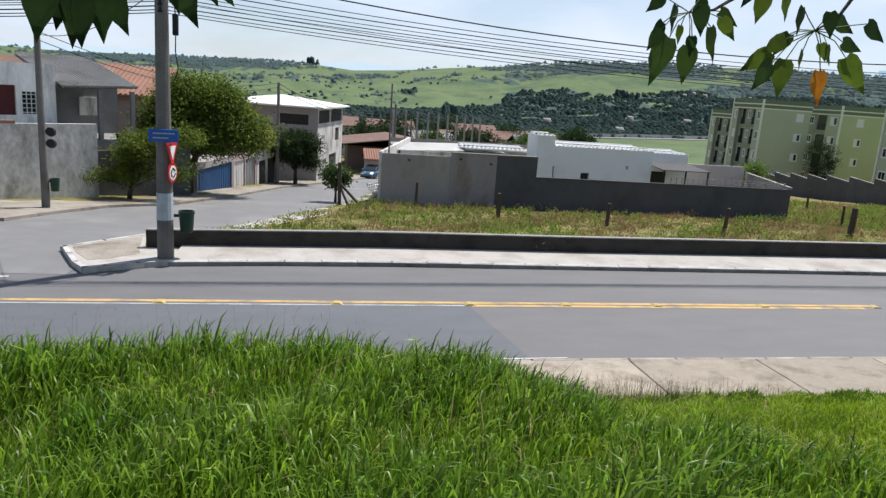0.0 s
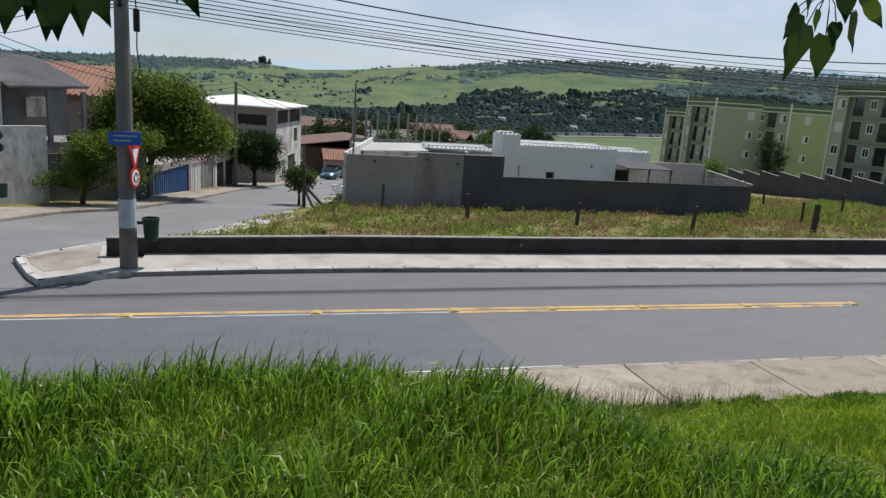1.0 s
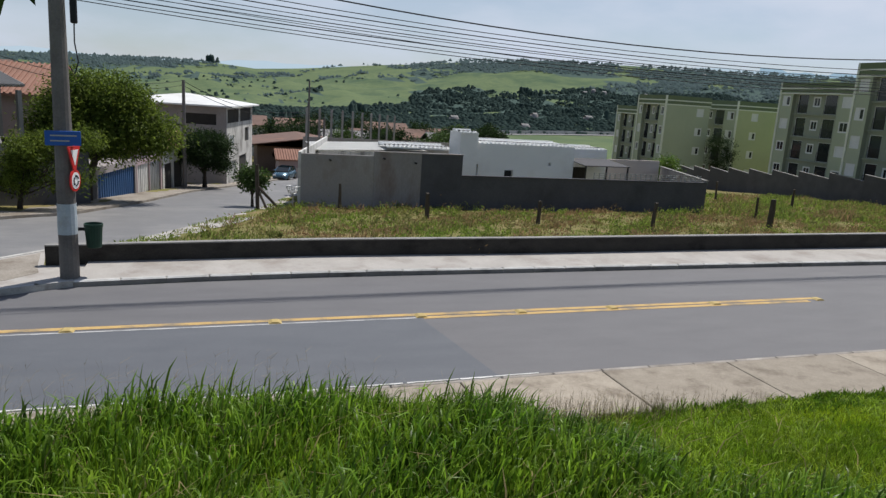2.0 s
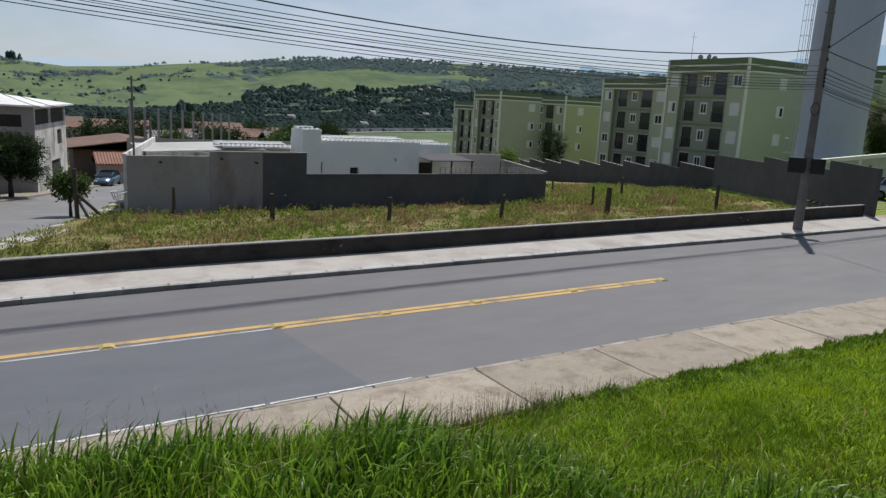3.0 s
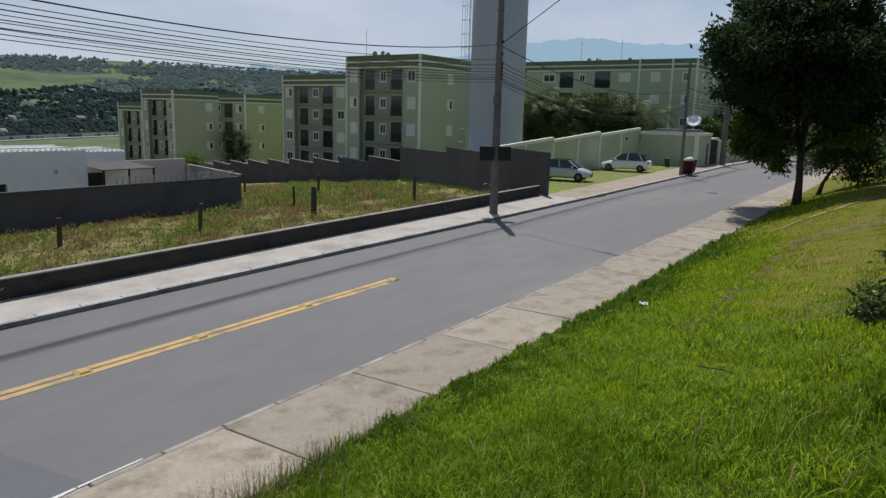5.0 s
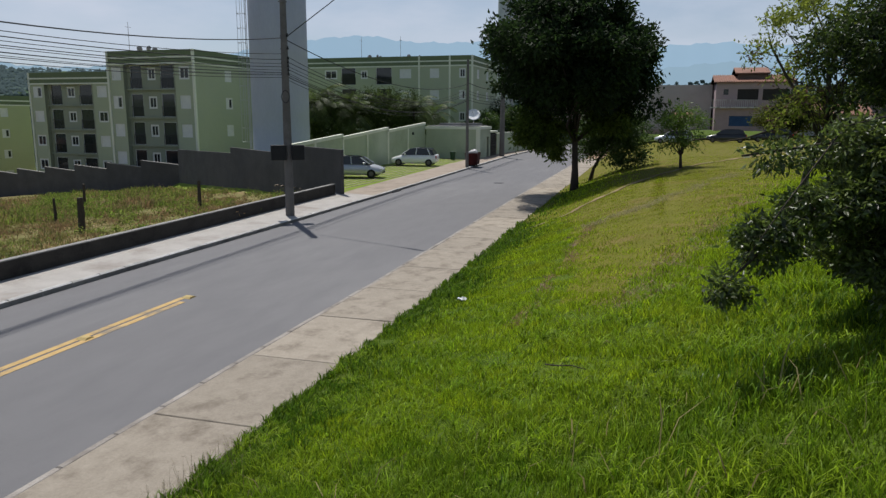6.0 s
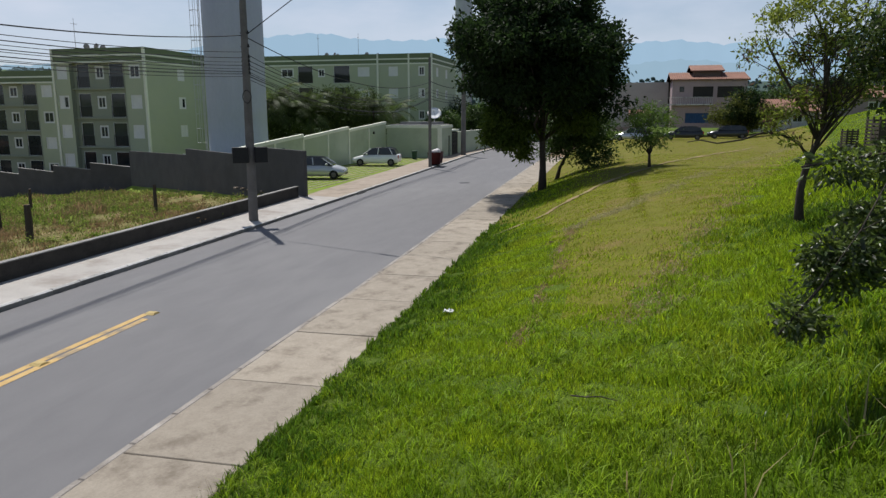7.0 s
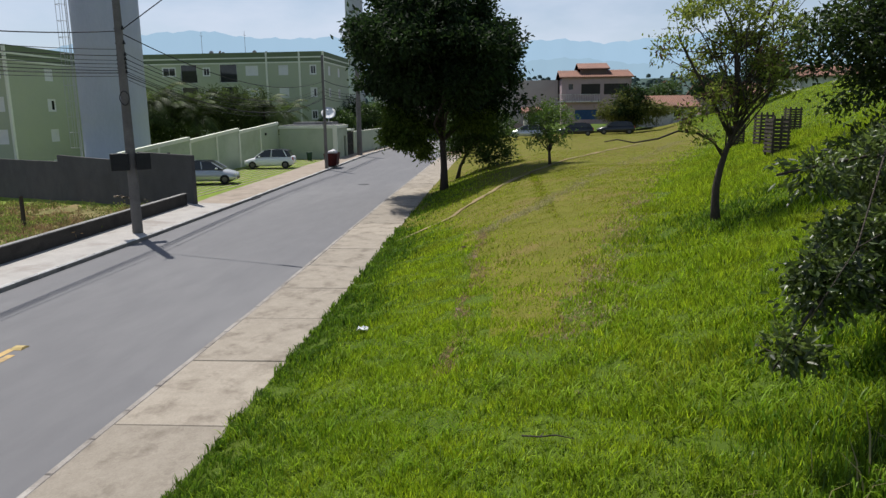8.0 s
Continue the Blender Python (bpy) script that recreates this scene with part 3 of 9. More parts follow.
def land(x, y):
    x, y = np.asarray(x, dtype=float), np.asarray(y, dtype=float)
    r = np.hypot(x, y)
    south = bank(x, y)
    lot = 0.1 + street_z(y) + 0.05 * ripple(x, y, 2.1) * np.clip((y - 22) / 4, 0, 1)
    condo = 0.06 - 0.085 * np.clip(y - 32, 0, 90)
    east = 34.8 + (y - 21.5) * 0.73
    w = np.clip((x - east) / 2.0, 0, 1)
    north = lot * (1 - w) + condo * w
    in_road = (y > bank_foot(x) + 0.5) & (y < far_kerb(x) + 1.2)
    in_street = (y > 17) & (x > np.interp(y, *STREET_L) - 1.2) & (x < np.interp(y, *STREET_R) + 0.1) & (y < 130)
    z = np.where(y < bank_foot(x) + 0.55, south, north)
    z = np.where(in_road, -0.25, z)
    z = np.where(in_street, street_z(y) - 0.25, z)
    k = np.clip((r - 130) / 120, 0, 1)
    k = k * k * (3 - 2 * k)
    k = np.where(y < near_kerb(np.clip(x, -199, 139)), np.clip((r - 190) / 200, 0, 1), k)
    return z * (1 - k) + valley(x, y) * k


def land_z(x, y):
    return float(land(x, y))


def axis_steps(lo, hi, fine, far):
    a = list(np.arange(lo, hi, fine))
    s, x = fine, hi
    while x < far:
        a.append(x)
        s *= 1.07
        x += s
    s, x = fine, lo
    while x > -far:
        s *= 1.07
        x -= s
        a.insert(0, x)
    return np.array(a)


gx, gy = axis_steps(-16, 46, 0.5, 3300), axis_steps(-8, 56, 0.5, 3300)
GX, GY = np.meshgrid(gx, gy)
GZ = land(GX, GY)
nx, ny = len(gx), len(gy)
idx = np.arange(nx * ny).reshape(ny, nx)
quads = np.stack([idx[:-1, :-1], idx[:-1, 1:], idx[1:, 1:], idx[1:, :-1]], -1).reshape(-1, 4)
cx, cy = (GX[:-1, :-1] + GX[1:, 1:]).ravel() / 2, (GY[:-1, :-1] + GY[1:, 1:]).ravel() / 2
zone = np.where(cy < near_kerb(cx), 0, 2)
zone = np.where((zone == 2) & (cx > 34.8 + (cy - 21.5) * 0.73), 3, zone)
zone = np.where((zone == 0) & (mown(cx, cy) > 0.5) & (cx < 110), 1, zone)
zone = np.where(np.hypot(cx, cy) > 210, 4, zone)
zone = np.where((zone == 4) & (wooded(cx, cy) > 0), 5, zone)
ground = part("ground", array_mesh("ground", np.stack([GX, GY, GZ], -1).reshape(-1, 3), quads, zone, True), None)
for m in (LAWN, MOWN, LOT, PARKING, PASTURE, FOREST_FLOOR):
    ground.data.materials.append(m)
tagged(ground, "grassy bank, weedy lot and rolling green valley", "ground", kind="structure")

# ---- roads and pavements ----
xs = np.concatenate([np.arange(-90, -10, 4.0), np.arange(-10, 60, 1.0), np.arange(60, 141, 3.0)])


def strip_mesh(name, xs_, lo, hi, z, cross=6):
    """A surface between two lines given over x."""
    a = np.linspace(0, 1, cross)
    X = np.repeat(xs_[:, None], cross, 1)
    Y = lo[:, None] * (1 - a) + hi[:, None] * a
    Z = np.broadcast_to(np.asarray(z, dtype=float).reshape(-1, 1) if np.ndim(z) else z, X.shape)
    i = np.arange(X.size).reshape(X.shape)
    f = np.stack([i[:-1, :-1], i[1:, :-1], i[1:, 1:], i[:-1, 1:]], -1).reshape(-1, 4)
    return array_mesh(name, np.stack([X, Y, Z], -1).reshape(-1, 3), f, smooth=True)


road = tagged(part("road", strip_mesh("road", xs, near_kerb(xs) - 0.05, far_kerb(xs) + 0.05, 0.0), ASPHALT), "worn grey asphalt road with a faded double yellow line", "road", kind="structure")
ys = np.concatenate([np.arange(17.1, 60, 0.6), np.arange(60, 131, 3.0)])
a = np.linspace(0, 1, 8)
SX = np.interp(ys, *STREET_L)[:, None] * (1 - a) + np.interp(ys, *STREET_R)[:, None] * a
SY = np.repeat(ys[:, None], 8, 1)
SZ = np.repeat(street_z(ys)[:, None], 8, 1) + 0.006
i = np.arange(SX.size).reshape(SX.shape)
f = np.stack([i[:-1, :-1], i[:-1, 1:], i[1:, 1:], i[1:, :-1]], -1).reshape(-1, 4)
tagged(part("side_road", array_mesh("side_road", np.stack([SX, SY, SZ], -1).reshape(-1, 3), f, smooth=True), STREET_GREY), "grey asphalt side street sloping down to the valley", "road", kind="structure")


def solid_strip(bm, pts_a, pts_b, z0, z1, fall=0.0):
    """A raised band between two lines; z0 and z1 may vary along it; fall: how much higher its second edge lies."""
    n = len(pts_a)
    z0, z1 = np.broadcast_to(z0, n), np.broadcast_to(z1, n)
    r = []
    for k in range(n):
        r.append([bm.verts.new((*pts_a[k], z0[k])), bm.verts.new((*pts_a[k], z1[k])), bm.verts.new((*pts_b[k], z1[k] + fall)), bm.verts.new((*pts_b[k], z0[k]))])
    for p, q in zip(r, r[1:]):
        for k in range(4):
            bm.faces.new((p[k], q[k], q[(k + 1) % 4], p[(k + 1) % 4]))
    bm.faces.new(r[0]), bm.faces.new(r[-1][::-1])

# pavement on the far side, with its kerb and the low wall
px = np.append(np.arange(-3.5, 35.2, 0.7), 35.5)
bm = bmesh.new()
solid_strip(bm, np.stack([px, far_kerb(px) + 0.13], -1), np.stack([px, far_kerb(px) + np.interp(px, (-3.5, 5, 34, 36, 60, 110), (1.55, 1.6, 2.1, 2.6, 3.2, 3.2))], -1), -0.2, 0.13, 0.075)
add_poly(bm, [(-3.5, 18.23), (-3.5, 19.7), (-4.45, 19.62), (-4.75, 21.2), (-5.6, 20.25), (-6.33, 19.4), (-6.0, 18.68), (-5.55, 17.85), (-5.2, 17.35), (-4.85, 17.6), (-4.2, 17.95)], -0.2, 0.131)
tagged(part("pavement_far", bm, CONCRETE), "pale concrete pavement along the road", "pavement", kind="structure")
bm = bmesh.new()
add_poly(bm, [(-4.55, 19.45), (-4.8, 20.9), (-5.55, 20.12), (-6.18, 19.36), (-5.88, 18.72), (-5.4, 18.0), (-4.9, 18.25), (-4.4, 18.9)], 0.12, 0.137)
tagged(part("dirt_patch", bm, DIRT_PAVE), "bare brown dirt where the corner's paving is worn away", "ground", kind="structure")
px = np.append([35.505], np.arange(36, 110, 2.0))
bm = bmesh.new()
solid_strip(bm, np.stack([px, far_kerb(px) + 0.13], -1), np.stack([px, far_kerb(px) + np.interp(px, (34, 38, 60, 110), (2.0, 2.3, 2.7, 3.2))], -1), -0.2, 0.13)
tagged(part("pavement_gate", bm, PAVER), "brownish paved footway before the parking", "pavement", kind="structure")


def wall_line(x):
    return np.interp(x, (-4.4, 2, 8, 15, 24, 35), (19.55, 20.15, 20.35, 20.75, 21.2, 21.75))


bm = bmesh.new()
wx = np.arange(-4.4, 35.01, 1.0)
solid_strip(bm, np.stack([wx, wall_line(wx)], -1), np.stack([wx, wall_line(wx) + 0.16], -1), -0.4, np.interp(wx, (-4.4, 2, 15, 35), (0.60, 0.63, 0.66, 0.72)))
low_wall = tagged(part("low_wall", bm, PARAPET), "low weathered concrete wall, darkened for its shaded side", "wall", kind="structure")
bm = bmesh.new()
top = np.interp(wx, (-4.4, 2, 15, 35), (0.60, 0.63, 0.66, 0.72))
solid_strip(bm, np.stack([wx, wall_line(wx) - 0.02], -1), np.stack([wx, wall_line(wx) + 0.18], -1), top + 0.002, top + 0.032)
part("coping", bm, COPING, low_wall, "thin light mortar coping")

# near pavement bed, under its slabs
bm = bmesh.new()
nxs = np.concatenate([np.arange(-60, 70, 2.0), np.arange(70, 110, 4.0)])
solid_strip(bm, np.stack([nxs, bank_foot(nxs) - 0.02], -1), np.stack([nxs, near_kerb(nxs) - 0.12], -1), -0.2, 0.085)
pavement_near = tagged(part("pavement_near", bm, SOIL), "slabbed concrete pavement below the grassy bank", "pavement", kind="structure")

# left pavement of the side street
bm = bmesh.new()
yy = np.concatenate([np.arange(24.7, 60, 1.0), np.arange(60, 100, 4.0)])
L = np.interp(yy, *STREET_L)
solid_strip(bm, np.stack([L - np.interp(yy, (24, 34, 44, 60), (4.6, 4.6, 3.4, 3.2)), yy], -1), np.stack([L, yy], -1), street_z(yy) - 0.3, street_z(yy) + 0.12)
tagged(part("pavement_street", bm, DIRT_PAVE), "worn concrete pavement of the side street", "pavement", kind="structure")
bm = bmesh.new()
yy = np.arange(22.4, 60, 1.0)
R = np.interp(yy, *STREET_R)
solid_strip(bm, np.stack([R, yy], -1), np.stack([R + np.interp(yy, (22.4, 26, 36, 40), (0.5, 1.1, 1.3, 1.0)), yy], -1), street_z(yy) - 0.3, street_z(yy) + 0.11)
tagged(part("pavement_corner", bm, CONCRETE), "broken concrete path beside the side street", "pavement", kind="structure")


# ---- walls with openings ----
def panel(bm, m, length, height, holes=(), depth=0.15):
    """A wall face in the plane y = 0 of m, looking to -y, with recessed openings (u0, u1, z0, z1)."""
    us = sorted({0.0, length, *[h[0] for h in holes], *[h[1] for h in holes]})
    zs = sorted({0.0, height, *[h[2] for h in holes], *[h[3] for h in holes]})
    cache = {}

    def v(u, y, z):
        key = (round(u, 4), round(y, 4), round(z, 4))
        if key not in cache:
            cache[key] = bm.verts.new(m @ Vector(key))
        return cache[key]

    for u0, u1 in zip(us, us[1:]):
        for z0, z1 in zip(zs, zs[1:]):
            if any(h[0] < (u0 + u1) / 2 < h[1] and h[2] < (z0 + z1) / 2 < h[3] for h in holes):
                continue
            bm.faces.new((v(u0, 0, z0), v(u1, 0, z0), v(u1, 0, z1), v(u0, 0, z1)))
    for u0, u1, z0, z1 in holes:
        c = ((u0, z0), (u1, z0), (u1, z1), (u0, z1))
        for (a0, b0), (a1, b1) in zip(c, c[1:] + c[:1]):
            bm.faces.new((bm.verts.new(m @ Vector((a0, 0, b0))), bm.verts.new(m @ Vector((a0, depth, b0))), bm.verts.new(m @ Vector((a1, depth, b1))), bm.verts.new(m @ Vector((a1, 0, b1)))))


WINDOW_MESHES = {}


bm = bmesh.new()
add_box(bm, 0, 0.03, -0.08, -0.05, 0.0, 1.0)
BALUSTER = bpy.data.meshes.new("baluster")
bm.to_mesh(BALUSTER), bm.free()
BALUSTER.materials.append(CAR_DARK)


def window(parent, m, u0, u1, z0, z1, style="pane", depth=0.12, name="window", frame_mat=None):
    """A window in an opening of a panel: a frame, and a pane or a closed or half-open shutter."""
    w, h = round(u1 - u0, 3), round(z1 - z0, 3)
    key = (w, h, style, frame_mat.name if frame_mat else "")
    if key not in WINDOW_MESHES:
        bm = bmesh.new()
        t = 0.17 if style != "balcony" else 0.05
        add_box(bm, 0, t, -0.02, 0.06, 0, h), add_box(bm, w - t, w, -0.02, 0.06, 0, h)
        add_box(bm, t, w - t, -0.02, 0.06, 0, t), add_box(bm, t, w - t, -0.02, 0.06, h - t, h)
        if style in ("pane", "half"):
            add_box(bm, w / 2 - 0.03, w / 2 + 0.03, -0.01, 0.05, t, h - t)
        fr = bpy.data.meshes.new("frame")
        bm.to_mesh(fr), bm.free()
        fr.materials.append(frame_mat or SHUTTER)
        bm = bmesh.new()
        add_box(bm, t, w - t, 0.02, 0.03, t, h - t)
        pn = bpy.data.meshes.new("pane")
        bm.to_mesh(pn), bm.free()
        pn.materials.append(SHUTTER if style == "shut" else GLASS)
        sh = None
        if style == "half":
            bm = bmesh.new()
            add_box(bm, t, w / 2, -0.03, 0.0, t, h - t)
            sh = bpy.data.meshes.new("shutter")
            bm.to_mesh(sh), bm.free()
            sh.materials.append(SHUTTER)
        if style == "balcony":
            bm = bmesh.new()
            add_box(bm, 0, w, -0.08, -0.05, 1.0, 1.05)
            sh = bpy.data.meshes.new("handrail")
            bm.to_mesh(sh), bm.free()
            sh.materials.append(CAR_DARK)
        WINDOW_MESHES[key] = (fr, pn, sh)
    fr, pn, sh = WINDOW_MESHES[key]
    wd = part(name, fr, None, parent)
    wd.matrix_basis = m @ Matrix.Translation((u0, depth - 0.06, z0))
    part("pane", pn, None, wd)
    if sh:
        part(sh.name.split(".")[0], sh, None, wd)
    if style == "balcony":
        for k in range(9):
            part("baluster", BALUSTER, None, wd).location = (k * (w - 0.03) / 8, 0, 0)
    return wd


def face_matrix(x, y, z, toward):
    """A panel's pose: its u axis runs along the wall, seen from outside left to right; toward: the way it looks."""
    n = Vector((*toward, 0)).normalized()
    u = Vector((-n.y, n.x, 0))
    return Matrix(((u.x, -n.x, 0, x), (u.y, -n.y, 0, y), (0, 0, 1, z), (0, 0, 0, 1)))


# ---- the walled white house on the lot's far side ----
Z = -3.2
house = thing("house", (0, 0, 0), "low white flat-roofed house behind a grey rendered boundary wall", "house")
bm = bmesh.new()
panel(bm, face_matrix(13.9, 41.5, Z, (0, -1)), 6.5, 2.04 - Z, [(4.75, 4.95, 4.05, 4.25), (1.9, 2.45, 3.2, 3.7), (0.05, 0.16, 3.0, 4.0)], 0.2)
add_box(bm, 13.9, 20.4, 41.71, 47, Z, 1.9), add_box(bm, 20.25, 20.4, 41.52, 41.7, Z, 2.04)
part("wall", bm, WHITE, house)
bm = bmesh.new()
add_box(bm, 15.85, 16.3, 41.62, 41.68, 0.03, 0.47)
part("window", bm, GLASS, house, "small window with dark glass")
bm = bmesh.new()
add_box(bm, 20.4, 24.1, 44.0, 49.5, Z, 1.77)
part("annex", bm, WHITE, house)
bm = bmesh.new()
add_box(bm, 12.8, 13.9, 41.3, 43.4, Z, 2.62)
part("water_tank_box", bm, WHITE, house)
bm = bmesh.new()
add_box(bm, 4.9, 12.25, 44.0, 50.2, Z, 1.05)
part("low_wing", bm, OLD_WHITE, house)
bm = bmesh.new()
v = [bm.verts.new(p) for p in ((4.7, 43.9, 1.1), (12.25, 43.9, 1.36), (12.25, 50.3, 1.36), (4.7, 50.3, 1.1))]
bm.faces.new(v)
bmesh.ops.solidify(bm, geom=bm.faces[:], thickness=-0.08)
part("low_roof", bm, ROOF_WHITE, house, "bright white metal roof")


def roof_edge(x0, x1, y, z, run):
    """The ribbed edge of a white sheet roof behind a thin upstand; a dark bar stands for the shadow between its ribs.
    """
    bm = bmesh.new()
    add_box(bm, x0, x1, y, y + run, z, z + 0.05)
    sheet = part("roof_sheet", bm, ROOF_WHITE, house, "white ribbed sheet roof")
    n = int((x1 - x0) / 0.27)
    for k in range(n):
        xa = x0 + (k + 0.5) * (x1 - x0) / n
        bm = bmesh.new()
        add_tube(bm, [(xa, y + 0.02, z + 0.05), (xa, y + run, z + 0.05)], [0.075, 0.075], 6)
        part("rib", bm, ROOF_WHITE, sheet)
    # solid near-black bar put in as the ribs' shadow
    bm = bmesh.new()
    add_box(bm, x0, x1, y + run * 0.3, y + run * 0.3 + 0.1, z + 0.055, z + 0.135)
    part("shadow_gap", bm, VOID, sheet)
    bm = bmesh.new()
    add_box(bm, x0 - 0.02, x1 + 0.02, y - 0.08, y - 0.005, z - 0.06, z + 0.03)
    part("upstand", bm, WHITE, sheet)
    bm = bmesh.new()
    add_box(bm, x0 - 0.02, x1 + 0.02, y + run, y + run + 0.08, z - 0.1, z + 0.17)
    part("upstand", bm, WHITE, sheet)


roof_edge(12.8, 13.9, 41.35, 2.62, 1.5)
roof_edge(13.9, 20.4, 41.6, 2.02, 3.2)
roof_edge(9.0, 13.2, 44.0, 1.42, 2.6)
roof_edge(20.4, 24.1, 44.1, 1.77, 2.4)
bm = bmesh.new()
add_box(bm, 20.75, 23.9, 40.6, 43.6, 0.98, 1.03)
bmesh.ops.rotate(bm, cent=(22, 40.6, 1.0), matrix=Matrix.Rotation(radians(4), 3, "X"), verts=bm.verts[:])
part("canopy", bm, SEAM, house, "thin dark grey canopy roof")
for x in (20.85, 22.3, 23.8):
    bm = bmesh.new()
    add_box(bm, x - 0.04, x + 0.04, 40.65, 40.73, Z, 0.99)
    part("canopy_post", bm, BLACK, house)
bm = bmesh.new()
add_box(bm, 20.3, 23.6, 43.95, 44.08, Z, 1.35)
part("yard_wall", bm, WHITE, house, "white wall of the yard")
bm = bmesh.new()
add_box(bm, 24.1, 29.6, 46.0, 46.15, Z, 1.05)
part("inner_wall", bm, PINK_WHITE, house, "pinkish white inner wall")
bm = bmesh.new()
add_box(bm, 21.4, 22.6, 43.9, 43.98, Z, 0.6)
part("doorways", bm, VOID, house, "dark panel painted as openings under the canopy")

# its boundary wall, in stretches of different height and finish
boundary = thing("boundary_wall", (0, 0, 0), "boundary wall of grey render with a dark stretch", "wall")


def wall_piece(name, x0, y0, x1, y1, z0, z1, mat, parent, thick=0.15, coping=None):
    d = Vector((x1 - x0, y1 - y0))
    m = Matrix.Translation((x0, y0, 0)) @ Matrix.Rotation(math.atan2(d.y, d.x), 4, "Z")
    bm = bmesh.new()
    add_box(bm, 0, d.length, 0, thick, z0, z1)
    ob = part(name, bm, mat, parent)
    ob.matrix_basis = m
    if coping:
        bm = bmesh.new()
        add_box(bm, -0.02, d.length + 0.02, -0.04, thick + 0.04, z1, z1 + 0.05)
        part("coping", bm, coping, ob)
    return ob


wall_piece("wall_panel", 3.25, 37.8, 7.0, 37.8, -2.2, 1.38, GREY_RENDER, boundary)
wall_piece("wall_panel", 7.0, 37.77, 9.55, 37.77, -2.2, 1.58, BROWN_RENDER, boundary, 0.18, GREY_RENDER)
wall_piece("wall_panel", 9.55, 37.77, 11.85, 37.77, -2.2, 1.58, DARK_WALL, boundary, 0.18, GREY_RENDER)
wall_piece("wall_panel", 11.85, 37.8, 27.6, 37.8, -2.4, 0.46, DARK_WALL, boundary, 0.15, DARK_WALL)
wall_piece("wall_panel", 27.6, 37.8, 30.1, 46.3, -3.4, 0.6, GREY_RENDER, boundary, 0.15, COPING)
wall_piece("wall_panel", 3.25, 37.9, 6.3, 51, -3.2, 1.45, OLD_WHITE, boundary, 0.15)
for k in range(22):
    x = 20.0 + 0.345 * k
    bm = bmesh.new()
    add_box(bm, x - 0.02, x + 0.02, 38.02, 38.06, 0.0, 0.86)
    part("railing_post", bm, STEEL, boundary)
for z in (0.6, 0.72, 0.84):
    bm = bmesh.new()
    add_box(bm, 19.95, 27.3, 38.0, 38.02, z, z + 0.025)
    part("rail", bm, STEEL, boundary, "thin grey rail")
for x, z in ((4.7, 1.1), (7.5, 1.28), (9.2, 1.1)):
    bm = bmesh.new()
    add_tube(bm, [(x, 37.5, z), (x, 37.85, z)], [0.05, 0.05], 10)
    part("drain_pipe", bm, BLACK, boundary)

# ---- the block wall between the lot and the flats ----
block_wall = thing("block_wall", (0, 0, 0), "stepped grey concrete block wall beside the lot", "wall")


def sloped_panel(x0, y0, z0, x1, y1, z1, zb, parent):
    """A wall panel from one post to the next whose top slopes, with a light mortar edge."""
    d = Vector((x1 - x0, y1 - y0)).normalized()
    n = Vector((d.y, -d.x)) * 0.19
    for nm, lo0, lo1, hi, mt, grow in (("wall_panel", zb, zb, 0.0, BLOCK_WALL, 0.0), ("coping", None, None, 0.05, COPING, 0.02)):
        bm = bmesh.new()
        a0, a1 = (lo0, lo1) if lo0 is not None else (z0 + 0.002, z1 + 0.002)
        g = Vector((d.y, -d.x)) * grow
        v = [bm.verts.new(c) for c in ((x0 - g.x, y0 - g.y, a0), (x1 - g.x, y1 - g.y, a1), (x1 - g.x, y1 - g.y, z1 + hi), (x0 - g.x, y0 - g.y, z0 + hi))]
        w = [bm.verts.new((c.co.x + n.x + 2 * g.x, c.co.y + n.y + 2 * g.y, c.co.z)) for c in v]
        bm.faces.new(v), bm.faces.new(w[::-1])
        for q in range(4):
            bm.faces.new((v[(q + 1) % 4], v[q], w[q], w[(q + 1) % 4]))
        bmesh.ops.recalc_face_normals(bm, faces=bm.faces[:])
        if nm == "wall_panel" or zb < -8:
            panel_ob = part(nm, bm, mt, parent if nm == "wall_panel" else panel_ob)
        else:
            bm.free()


sloped_panel(34.85, 21.5, 2.53, 38.36, 26.12, 2.53, -4, block_wall)
sloped_panel(38.36, 26.12, 2.0, 45.5, 35.5, 2.0, -4, block_wall)
sloped_panel(45.5, 35.5, 1.57, 54.3, 47.0, 1.27, -4, block_wall)
teeth_y = np.concatenate([[47.0], 47.0 + np.cumsum(np.linspace(4.6, 3.6, 12))])
for ya, yb in zip(teeth_y, teeth_y[1:]):
    xa, xb = 54.3 + 0.125 * (ya - 47), 54.3 + 0.125 * (yb - 47)
    zt = -0.14 - 0.076 * (ya - 47)
    sloped_panel(xa, ya, zt, xb, yb, zt + 0.26, -9, block_wall)

# ---- flats ----
STOREY = 2.75


FACE = ((0.035, 0.115, 0.95, 1.25, "half"), (0.215, 0.14, 0.15, 2.25, "balcony"), (0.42, 0.1, 0.95, 1.2, "pane"), (0.575, 0.155, 0.15, 2.25, "balcony"), (0.83, 0.12, 0.95, 1.25, "half"))
LONG_FACE = ((0.16, 0.075, 0.95, 1.2, "half"), (0.26, 0.085, 0.15, 2.25, "balcony"), (0.375, 0.04, 0.95, 1.1, "pane"), (0.465, 0.09, 0.15, 2.25, "balcony"), (0.60, 0.065, 0.95, 1.2, "shut"), (0.77, 0.05, 0.95, 1.2, "shut"), (0.93, 0.035, 0.95, 1.2, "half"))


